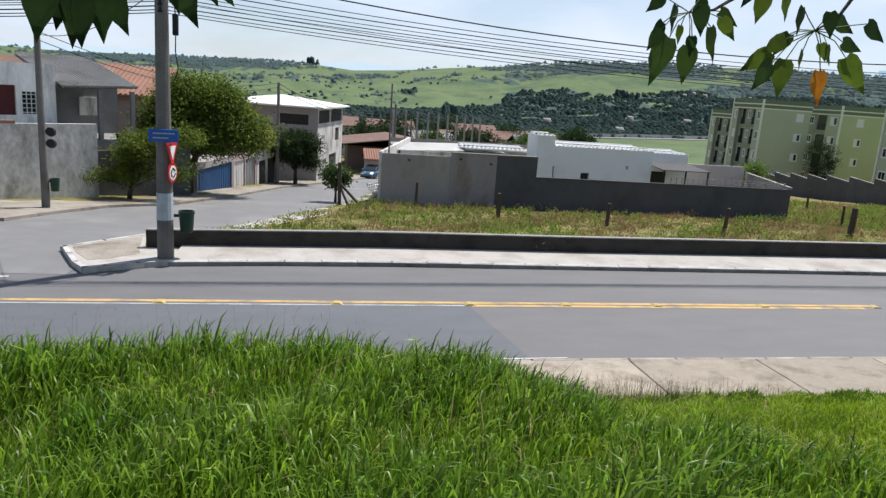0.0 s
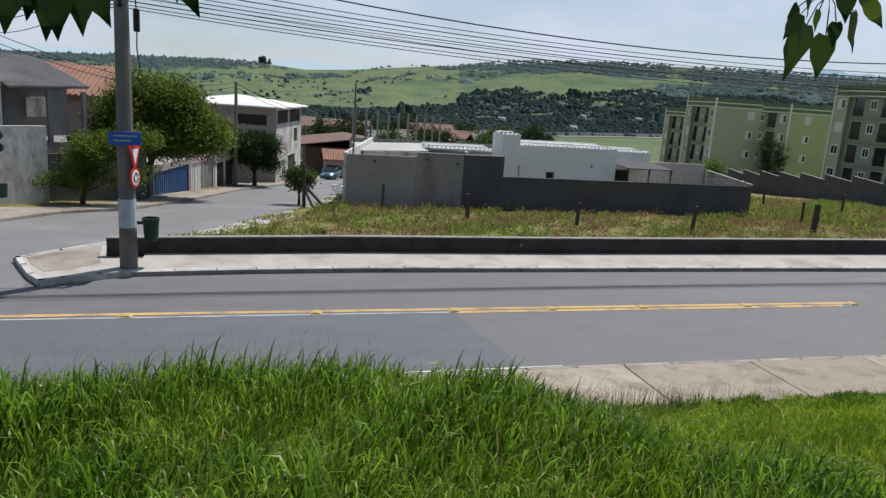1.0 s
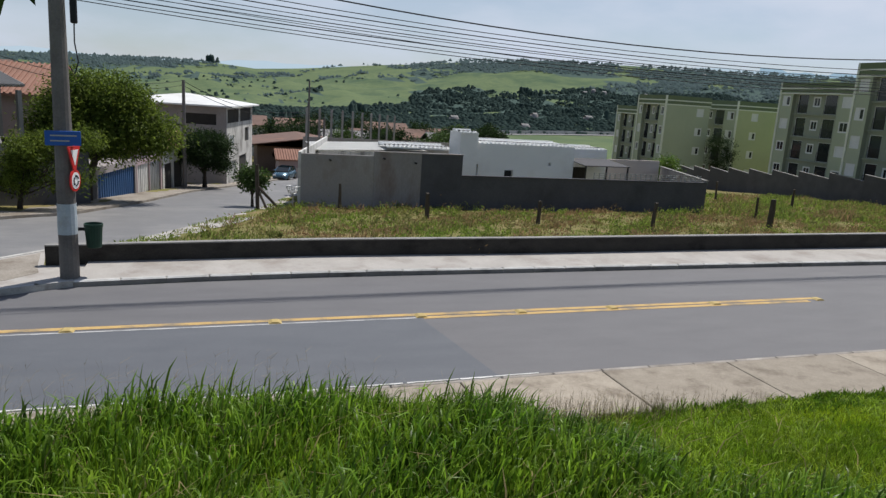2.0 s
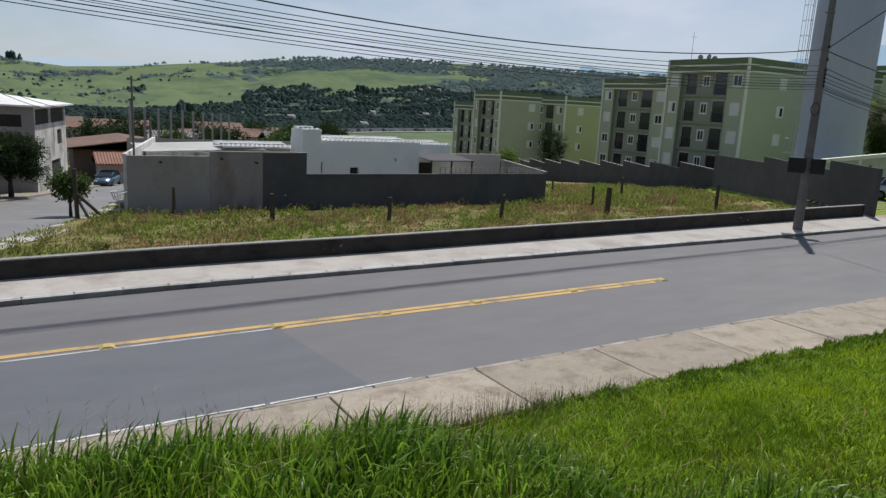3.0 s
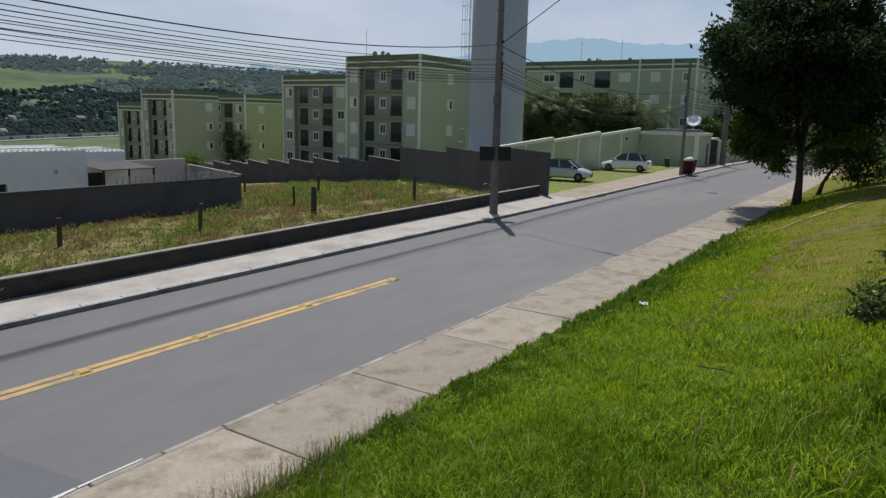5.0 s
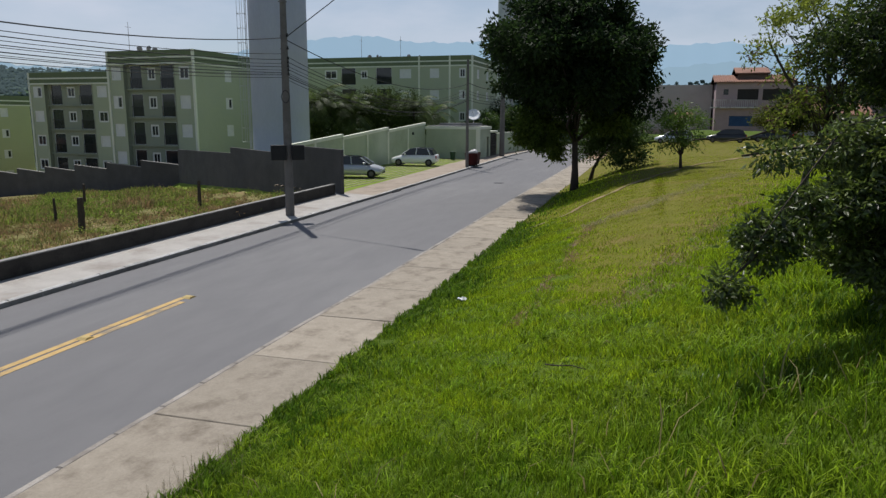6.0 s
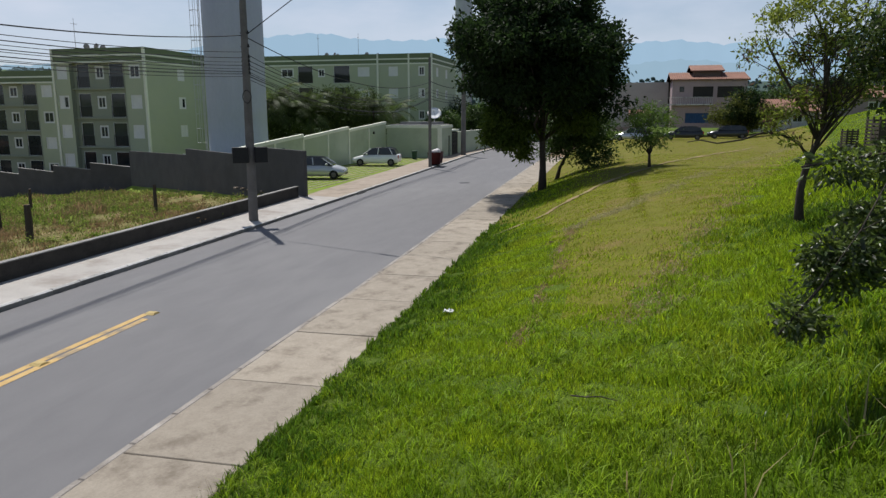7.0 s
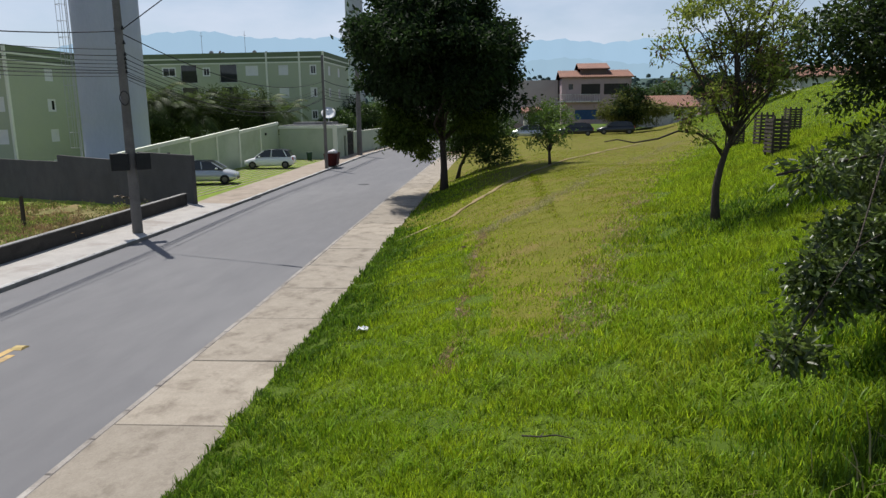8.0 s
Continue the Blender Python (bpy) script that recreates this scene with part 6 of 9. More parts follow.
# worn lines in the turf: short dead thatch along trodden and wheeled ways
for pts, n, sd, wd_, mt, lab in (([(10.4, 6.95), (13, 7.0), (15.4, 6.85), (18, 7.05), (20.5, 6.9)], 2600, 0.075, 0.012, DEAD, "reddish dead grass along the edge of the mown strip"),
                                ([(20.5, 6.9), (23.7, 4.9), (30, 2.6), (41.6, -1.6), (56, -6)], 6500, 0.2, 0.012, STRAW_PALE, "pale worn line across the mown lawn"),
                                ([(10.8, 5.25), (15, 4.35), (22, 2.35), (34.8, -1.5), (46, -5)], 7500, 0.3, 0.010, STRAW_PALE, "pale worn wheel line across the mown lawn"),
                                ([(11, 5.3), (15, 4.45), (22, 2.6), (32, -0.5)], 3000, 0.26, 0.014, DEAD, "reddish dead grass beside the wheel line")):
    P_ = np.array(pts)
    t = np.sort(rng.random(n)) ** 1.35 * (len(P_) - 1)
    t = t[(np.sin(t * 9 + n) + np.sin(t * 23) + 0.9 > rng.uniform(-1.2, 1.2, n))]
    i0 = np.minimum(t.astype(int), len(P_) - 2)
    q = P_[i0] + (P_[i0 + 1] - P_[i0]) * (t - i0)[:, None] + rng.normal(0, sd, (len(t), 2))
    q[:, 1] += 0.08 * np.sin(q[:, 0] * 1.9)
    tagged(part("dead_grass", blade_mesh("dead_grass", q[:, 0], q[:, 1], rng.uniform(0.04, 0.085, len(q)), wd_, 0.8), mt), lab, "grass", kind="stuff")


def stalk_mesh(name, x, y, h):
    """Thin seed stalks with a few short side sprays."""
    V, F = [], []
    z = land(x, y)
    for a, b, c, hh in zip(x, y, z, h):
        d = rng.normal(0, 0.16, 2) * hh
        base, tip = np.array([a, b, c]), np.array([a + d[0], b + d[1], c + hh])
        side = np.array([0.0019, -0.0019, 0])
        k = len(V)
        V += [base - side, base + side, tip]
        F.append((k, k + 1, k + 2))
        for q in range(6):
            s = base + (tip - base) * rng.uniform(0.62, 1.0)
            e = s + np.array([rng.normal(0, 0.05), rng.normal(0, 0.05), rng.uniform(0.0, 0.06)]) * hh * 2
            k = len(V)
            V += [s - side * 0.7, s + side * 0.7, e]
            F.append((k, k + 1, k + 2))
    return array_mesh(name, V, F)


SEED = material("seed stalks", (0.19, 0.15, 0.09), (0.31, 0.25, 0.16), 0.8, 2, 10, 0.0, spread=0.3)
x = np.concatenate([rng.uniform(-4, 8, 800), rng.uniform(0.0, 6.0, 1000)])
y = bank_foot(x) + 0.02 - np.abs(rng.normal(0, 0.3, len(x))) - 2.6 / (1 + np.exp((x - 1.5) / 0.6)) * rng.uniform(0.2, 1.2, len(x))
tagged(part("seed_stalks", stalk_mesh("seed_stalks", x, y, rng.uniform(0.25, 0.62, len(x)) * np.interp(x, (-4, 2, 4, 8), (1.1, 1.1, 0.9, 0.5))), SEED), "thin brown seed stalks at the edge of the bank", "grass", kind="stuff")

# weeds of the lot
def in_lot(a, b):
    return (b > wall_line(np.clip(a, -4.4, 35)) + 0.25) & (a > np.interp(b, *STREET_R) + 1.2) & (a < 34.2 + (b - 21.5) * 0.73) & ((b < 37.6) | (a > 28 + 0.3 * (b - 37.8)))


x, y = scatter(120000, -4.2, 38, 20.4, 39.5, lambda a, b: in_lot(a, b) & (ripple(a, b, 1.4, 0.6) + 0.6 * ripple(a, b, 0.5, 2) > rng.uniform(-1.9, 0.9, len(a))))
dryness = ripple(x, y, 2.3, 0.2) + 0.7 * ripple(x, y, 0.8, 3) + 0.5 * np.clip((y - 27) / 5, -1, 1) + 0.45 * np.clip((x - 14) / 8, 0, 1)
tall = np.clip(1 + 0.55 * ripple(x, y, 1.9, 1.0) + 0.5 * ripple(x, y, 0.7, 2.2), 0.35, 2.4)
h = rng.uniform(0.07, 0.2, len(x)) * tall
pick = dryness + rng.normal(0, 0.6, len(x))
for g, mt, lab in ((pick > 0.55, LOT_STRAW, "dry straw-coloured weeds on the vacant lot"), ((pick <= 0.55) & (pick > -0.5), LOT_TUFT, "mixed weeds and tufts on the vacant lot"), (pick <= -0.5, WEED_GREEN, "fresh green weeds on the vacant lot")):
    tagged(part("weeds", blade_mesh("weeds", x[g], y[g], h[g], 0.016, 0.65), mt), lab, "weeds", kind="stuff")
x, y = scatter(26000, 28, 60, 33, 62, lambda a, b: (a > 27.9 + (b - 37.8) * 0.3) & (a < np.minimum(34.0 + (b - 21.5) * 0.73, 53.8 + 0.12 * (b - 47))))
pick = ripple(x, y, 3.0, 1.1) + 0.6 * ripple(x, y, 1.1, 0.3) + rng.normal(0, 0.5, len(x))
h = rng.uniform(0.12, 0.42, len(x)) * np.clip(1 + 0.5 * ripple(x, y, 1.6, 2.0), 0.4, 2)
for g, mt, lab in ((pick > 0.9, LOT_STRAW, "dry tall grass below the block wall"), ((pick <= 0.9) & (pick > 0.1), LOT_TUFT, "mixed tall weeds below the block wall"), (pick <= 0.1, WEED_GREEN, "tall green weeds below the block wall")):
    tagged(part("weeds", blade_mesh("weeds", x[g], y[g], h[g], 0.03, 0.6), mt), lab, "weeds", kind="stuff")
# weeds creeping over the edge of the side street
y = rng.uniform(21.5, 44, 4200)
x = np.interp(y, *STREET_R) + np.abs(rng.normal(0.5, 0.5, len(y))) + 0.05
k = ripple(x, y, 0.9, 1.7) + 0.7 * ripple(x, y, 0.35, 0.3) > rng.uniform(-0.6, 1.0, len(x))
x, y = x[k], y[k]
tagged(part("weeds", blade_mesh("weeds", x, y, rng.uniform(0.06, 0.2, len(x)), 0.018, 0.7, z=street_z(y) + 0.09), WEED_GREEN), "green weeds creeping over the street's edge", "weeds", kind="stuff")
# leafy weed clumps over the lot
for count, leaves_n, mt, lab, low, high in ((420, 46, WEED_GREEN, "leafy green weed clumps on the lot", 0.12, 0.34), (330, 40, LOT_TUFT, "brownish weed clumps on the lot", 0.1, 0.36), (200, 34, LOT_STRAW, "dry brown weed stalks on the lot", 0.12, 0.42)):
    x, y = scatter(count * 5, -4.2, 52, 20.6, 50, lambda a, b: in_lot(a, b) & (ripple(a, b, 2.6, count * 0.1) > rng.uniform(-0.6, 1.2, len(a))))
    x, y = x[:count], y[:count]
    s = rng.uniform(low, high, len(x))
    c = np.stack([x, y, land(x, y) + s * 0.45], -1)
    c = np.repeat(c, leaves_n, 0) + rng.normal(0, 1, (len(x) * leaves_n, 3)) * np.repeat(s, leaves_n)[:, None] * np.array([0.6, 0.6, 0.4])
    tagged(part("weed_clumps", leaf_mesh("weed_clumps", c, np.tile([0.0, 0.0, 0.6], (len(c), 1)), 0.15, 0.05, 0.0), mt), lab, "weeds", kind="stuff")

# ---- far woods ----
def blob_mesh(name, c, r, sides=5, rings=((1.0, -0.4), (0.72, 0.4)), tip=0.72):
    """Many small rounded crowns at c with radii r, each uneven."""
    k = len(rings)
    bv = np.array([(q * math.cos(2 * math.pi * j / sides + i * 0.6), q * math.sin(2 * math.pi * j / sides + i * 0.6), z) for i, (q, z) in enumerate(rings) for j in range(sides)] + [(0, 0, tip)])
    bf = []
    for i in range(k - 1):
        for j in range(sides):
            a, b = i * sides + j, i * sides + (j + 1) % sides
            bf += [(a, b, b + sides), (a, b + sides, a + sides)]
    bf += [((k - 1) * sides + j, (k - 1) * sides + (j + 1) % sides, k * sides) for j in range(sides)]
    bf = np.array(bf)
    n = len(c)
    V = bv[None] * (1 + rng.normal(0, 0.2, (n, len(bv), 1))) * r[:, None, :] + c[:, None, :]
    F = bf[None] + (np.arange(n) * len(bv))[:, None, None]
    return array_mesh(name, V.reshape(-1, 3), F.reshape(-1, 3), smooth=True)


def polar(n, az0, az1, r0, r1):
    a, r = np.radians(rng.uniform(az0, az1, n)), np.sqrt(rng.uniform(r0 ** 2, r1 ** 2, n))
    return r * np.sin(a), r * np.cos(a)


def woods(n, az0, az1, r0, r1, thr, size, squash=0.8):
    x, y = polar(n, az0, az1, r0, r1)
    k = wooded(x, y) > thr
    x, y = x[k], y[k]
    s = size * rng.uniform(0.5, 1.35, len(x))
    r = np.stack([s, s, s * squash * rng.uniform(0.8, 1.5, len(x))], -1)
    c = np.stack([x, y, land(x, y) + r[:, 2] * 0.5], -1)
    return c, r


sets = [woods(900, -30, 60, 230, 560, 0.0, 3.6), woods(16500, -28, 55, 540, 1080, -0.25, 3.4, 0.62), woods(700, -28, 30, 1080, 1900, -1.6, 3.6), woods(100, -28, 55, 1700, 1750, 0.0, 4.5),
        woods(1500, 55, 125, 230, 1500, 0.0, 5.0), woods(1400, 55, 125, 1500, 2350, -0.5, 8.0)]
for az_, r_, n_, s_ in ((23.5, 1500, 14, 8.5), (-1.2, 2280, 6, 12.0), (31, 1000, 10, 8.0), (9.5, 900, 8, 8.0), (5.0, 620, 7, 7.0)):
    a_ = np.radians(az_ + rng.normal(0, 0.45, n_))
    x, y = r_ * np.sin(a_), r_ * np.cos(a_) + rng.normal(0, 12, n_)
    r = np.stack([np.full(n_, s_ * 0.6), np.full(n_, s_ * 0.6), s_ * rng.uniform(1.1, 1.7, n_)], -1)
    sets.append((np.stack([x, y, land(x, y) + r[:, 2] * 0.6], -1), r))
C, R = np.concatenate([s[0] for s in sets]), np.concatenate([s[1] for s in sets])
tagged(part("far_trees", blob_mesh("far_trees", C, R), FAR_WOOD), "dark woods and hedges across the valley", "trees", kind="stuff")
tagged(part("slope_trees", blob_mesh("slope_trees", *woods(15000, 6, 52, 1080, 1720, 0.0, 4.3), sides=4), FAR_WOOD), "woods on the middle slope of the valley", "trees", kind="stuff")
tagged(part("ridge_trees", blob_mesh("ridge_trees", *(np.concatenate(p) for p in zip(woods(16000, -28, 55, 1700, 2350, 0.0, 5.4), woods(2500, -28, 8, 1080, 1700, -0.1, 3.8))), rings=((1.0, -0.2),), tip=0.8), RIDGE_WOOD), "woods on the far ridge, tinted blue for haze", "trees", kind="stuff")


# ---- cables ----
def cable(points, r, parent=None, name="cable", label="black overhead cable sagging between the poles"):
    bm = bmesh.new()
    add_tube(bm, points, [r] * len(points), 5, False)
    ob = part(name, bm, CABLE, parent)
    if not parent:
        tagged(ob, label, "cable", "overhead cables")
    return ob


def sag(p, q, low, n=22):
    """A hanging line from p to q whose lowest point is about low."""
    p, q = Vector(p), Vector(q)
    drop = (p.z + q.z) / 2 - low
    return [p.lerp(q, k / n) - Vector((0, 0, 4 * drop * (k / n) * (1 - k / n))) for k in range(n + 1)]


AX, AY, BX, BY, CX_, CY_ = POLE_A[0], POLE_A[1], POLE_B[0], POLE_B[1], POLE_C[0], POLE_C[1]
for za, low, zb, r, off in ((7.35, 6.38, 7.5, 0.022, 0.14), (6.95, 6.2, 6.85, 0.013, 0.2), (6.8, 6.08, 6.62, 0.016, 0.2), (6.66, 5.98, 6.45, 0.011, 0.22), (6.56, 5.88, 6.32, 0.014, 0.2), (6.45, 5.83, 6.18, 0.011, 0.24),
                            (6.34, 5.72, 6.08, 0.016, 0.2), (6.25, 5.6, 5.98, 0.012, 0.22), (6.18, 5.5, 5.88, 0.012, 0.26), (6.5, 5.66, 6.02, 0.009, 0.3)):
    za, zb, low, off = 4.65 + (za - 4.65) * 0.96, 4.38 + (zb - 4.38) * 0.957, 4.5 + (low - 4.5) * 0.958, -0.5 * off
    cable(sag((AX, AY - off, za), (BX, BY - off, zb), low), r * 0.8)
    cable(sag((BX, BY - off, zb), (CX_, CY_ - off, zb - 0.35 + rng.uniform(-0.2, 0.2)), zb - 1.3 - rng.uniform(0, 0.3)), r * 0.9)
    if off > -0.11:
        cable(sag((CX_, CY_ - off, zb - 0.35), (POLE_D[0], POLE_D[1] - 0.3, zb - 0.3), zb - 0.6, 10), r * 1.3)
    cable(sag((AX, AY - off, za), (-40, 22 + rng.uniform(-0.3, 0.3), za - 0.4), za - 1.1), r)
service = cable([(26.9, 19.9, 7.4), (26.1, 16.0, 9.43), (23.5, 4.0, 16.0)], 0.018, label="black service cable rising over the road")
bm = bmesh.new()
add_tube(bm, [(26.16, 16.3, 9.27), (26.1, 16.0, 9.43), (26.0, 15.57, 9.66)], [0.05, 0.06, 0.04], 8)
part("splice_sleeve", bm, BLACK, service)
cable(sag((AX, AY, 7.0), (-10.2, 28.8, 6.2), 6.2, 14), 0.014)
cable(sag((AX, AY, 6.7), (-10.2, 28.8, 5.8), 5.8, 14), 0.012)
for z in (5.6, 5.9):
    cable(sag((-10.2, 28.8, z), (-3.2, 53.0, z - 1.3), z - 1.5, 14), 0.015)
    cable(sag((-3.2, 53.0, z - 1.3), (6.6, 66.5, z - 3.2), z - 3.2, 14), 0.02)


# fittings of the two big poles
def coil(parent, x, y, z, r, turns=4):
    bm = bmesh.new()
    pts = [(x + 0.02 * math.sin(3 * t), y + r * 0.7 * math.sin(t), z + r * math.cos(t)) for t in np.linspace(0, 2 * math.pi * turns, 22 * turns)]
    add_tube(bm, [(p[0] + 0.012 * k / len(pts), p[1], p[2]) for k, p in enumerate(pts)], [0.014] * len(pts), 5)
    part("cable_coil", bm, CABLE, parent, "coiled spare black cable")


def bracket(parent, z, mat=STEEL, length=0.35, yoff=-0.2):
    bm = bmesh.new()
    add_box(bm, -0.05, 0.05, yoff - length / 2, 0.15, z - 0.03, z + 0.03)
    add_tube(bm, [(0, yoff - length / 2 + 0.03, z), (0, yoff - length / 2 + 0.03, z + 0.1)], [0.035, 0.03], 8)
    part("bracket", bm, mat, parent)


for z in (5.9, 6.05, 6.2, 6.35, 6.5, 6.9, 7.4):
    bracket(pole_b, z - 0.1, BLACK, 0.12, -0.12)
for z in (6.1, 6.25, 6.4, 6.6, 6.8, 7.25):
    bracket(pole_a, z - 0.1, BLACK, 0.12, -0.12)
coil(pole_b, -0.22, -0.1, 4.9, 0.25)
coil(pole_a, -0.3, -0.15, 6.55, 0.3)
bm = bmesh.new()
bmesh.ops.create_cube(bm, size=1, matrix=Matrix.Diagonal((0.13, 0.13, 0.5, 1)))
bevelled(bm, 0.03)
o = part("splice_box", bm, BLACK, pole_a, "black cable splice box hanging on its lead")
o.matrix_basis = Matrix.Translation((0.33, -0.1, 5.72))
bm = bmesh.new()
add_tube(bm, [(0.33, -0.1, 5.95), (0.3, -0.1, 6.4), (0.15, -0.05, 6.6)], [0.015] * 3, 5), add_tube(bm, [(0.33, -0.1, 5.5), (0.32, -0.1, 5.1), (0.38, -0.1, 4.7), (0.3, -0.08, 4.45), (0.2, -0.05, 4.6)], [0.015] * 5, 5)
part("lead", bm, CABLE, pole_a)
# black traffic-light backs or speaker boxes on pole b
for dx in (-0.42, 0.38):
    bm = bmesh.new()
    bmesh.ops.create_cube(bm, size=1, matrix=Matrix.Diagonal((0.62 if dx < 0 else 0.5, 0.2, 0.62, 1)))
    bevelled(bm, 0.03)
    o = part("black_box", bm, BLACK, pole_b, "black rectangular board fixed to the pole")
    o.matrix_basis = Matrix.Rotation(radians(-52), 4, "Z") @ Matrix.Translation((dx, -0.22, 2.65))
bm = bmesh.new()
add_tube(bm, [(-0.5, -0.1, 8.55), (0.1, -0.1, 8.62)], [0.03, 0.03], 6)
part("cross_bar", bm, POLE_GREY, pole_b)


# ---- signs, bin on pole a ----
SM = Matrix.Translation((0.2, -0.13, 0)) @ Matrix.Rotation(radians(76), 4, "Z")
sign = thing("road_sign", (POLE_A[0], POLE_A[1], POLE_A[2]), "red and white yield sign above a round roundabout sign", "road sign")


def sign_plate(outline, y0, y1, z):
    """A thin upright plate over an outline in the sign's plane."""
    bm = bmesh.new()
    front = [bm.verts.new(SM @ Vector((a_, y0, z + b_))) for a_, b_ in outline]
    rear = [bm.verts.new(SM @ Vector((a_, y1, z + b_))) for a_, b_ in outline]
    bm.faces.new(front), bm.faces.new(rear[::-1])
    for i_ in range(len(outline)):
        j_ = (i_ + 1) % len(outline)
        bm.faces.new((front[j_], front[i_], rear[i_], rear[j_]))
    bmesh.ops.recalc_face_normals(bm, faces=bm.faces[:])
    return bm


ROUND = [(math.cos(2 * math.pi * k / 32), math.sin(2 * math.pi * k / 32)) for k in range(32)]
part("yield_plate", sign_plate([(-0.25, 0.0), (-0.27, 0.03), (-0.25, 0.06), (0.25, 0.06), (0.27, 0.03), (0.25, 0.0), (0.03, -0.5), (-0.03, -0.5)], -0.03, 0.0, 2.88), SIGN_RED, sign)
part("yield_triangle", sign_plate([(-0.165, -0.02), (0.165, -0.02), (0.0, -0.36)], -0.036, -0.031, 2.88), SIGN_WHITE, sign, "white inverted triangle")
part("round_plate", sign_plate([(0.235 * a_, 0.235 * b_) for a_, b_ in ROUND], -0.03, 0.0, 2.2), SIGN_RED, sign)
part("roundel", sign_plate([(0.18 * a_, 0.18 * b_) for a_, b_ in ROUND], -0.036, -0.031, 2.2), SIGN_WHITE, sign, "white round panel")
bm = bmesh.new()
for k in range(3):
    pts = [SM @ Vector((0.105 * math.cos(t), -0.042, 2.2 + 0.105 * math.sin(t))) for t in np.linspace(2.1 * k + 0.3, 2.1 * k + 1.8, 7)]
    add_tube(bm, pts, [0.014] * 6 + [0.03], 6)
part("arrows", bm, BLACK, sign, "black circling arrows")
plate = thing("street_name_sign", (POLE_A[0], POLE_A[1], POLE_A[2]), "blue street name plate strapped to the pole", "street sign")
PM = Matrix.Rotation(radians(10), 4, "Z")
bm = bmesh.new()
add_box(bm, -0.34, 0.34, -0.24, -0.215, 2.95, 3.26, PM)
bevelled(bm, 0.008, 1)
part("plate", bm, SIGN_BLUE, plate)
for z, w in ((3.16, 0.5), (3.05, 0.36)):
    bm = bmesh.new()
    add_box(bm, -0.24, -0.24 + w, -0.246, -0.241, z - 0.014, z + 0.014, PM)
    part("lettering_bar", bm, STEEL, plate, "pale bar of unreadable lettering")


def litter_bin(m, label):
    ob = thing("litter_bin", m, label, "litter bin", "litter bins")
    bm = bmesh.new()
    add_lathe(bm, [(0.17, 0), (0.185, 0.02), (0.22, 0.55), (0.235, 0.56), (0.235, 0.64), (0.215, 0.645), (0.2, 0.5)], sides=20)
    part("bucket", bm, BIN_GREEN, ob, smooth=False)
    bm = bmesh.new()
    add_box(bm, -0.4, -0.19, -0.03, 0.03, 0.45, 0.53)
    part("hanger", bm, BLACK, ob)
    return ob


litter_bin(Matrix.Translation((POLE_A[0] + 0.5, POLE_A[1] + 0.1, 0.8)) @ Matrix.Scale(0.85, 4), "dark green plastic litter bin fixed to the pole")
litter_bin(Matrix.Translation((-9.86, 28.85, street_z(28.8) + 0.75)) @ Matrix.Scale(0.75, 4), "small green litter bin on the street pole")

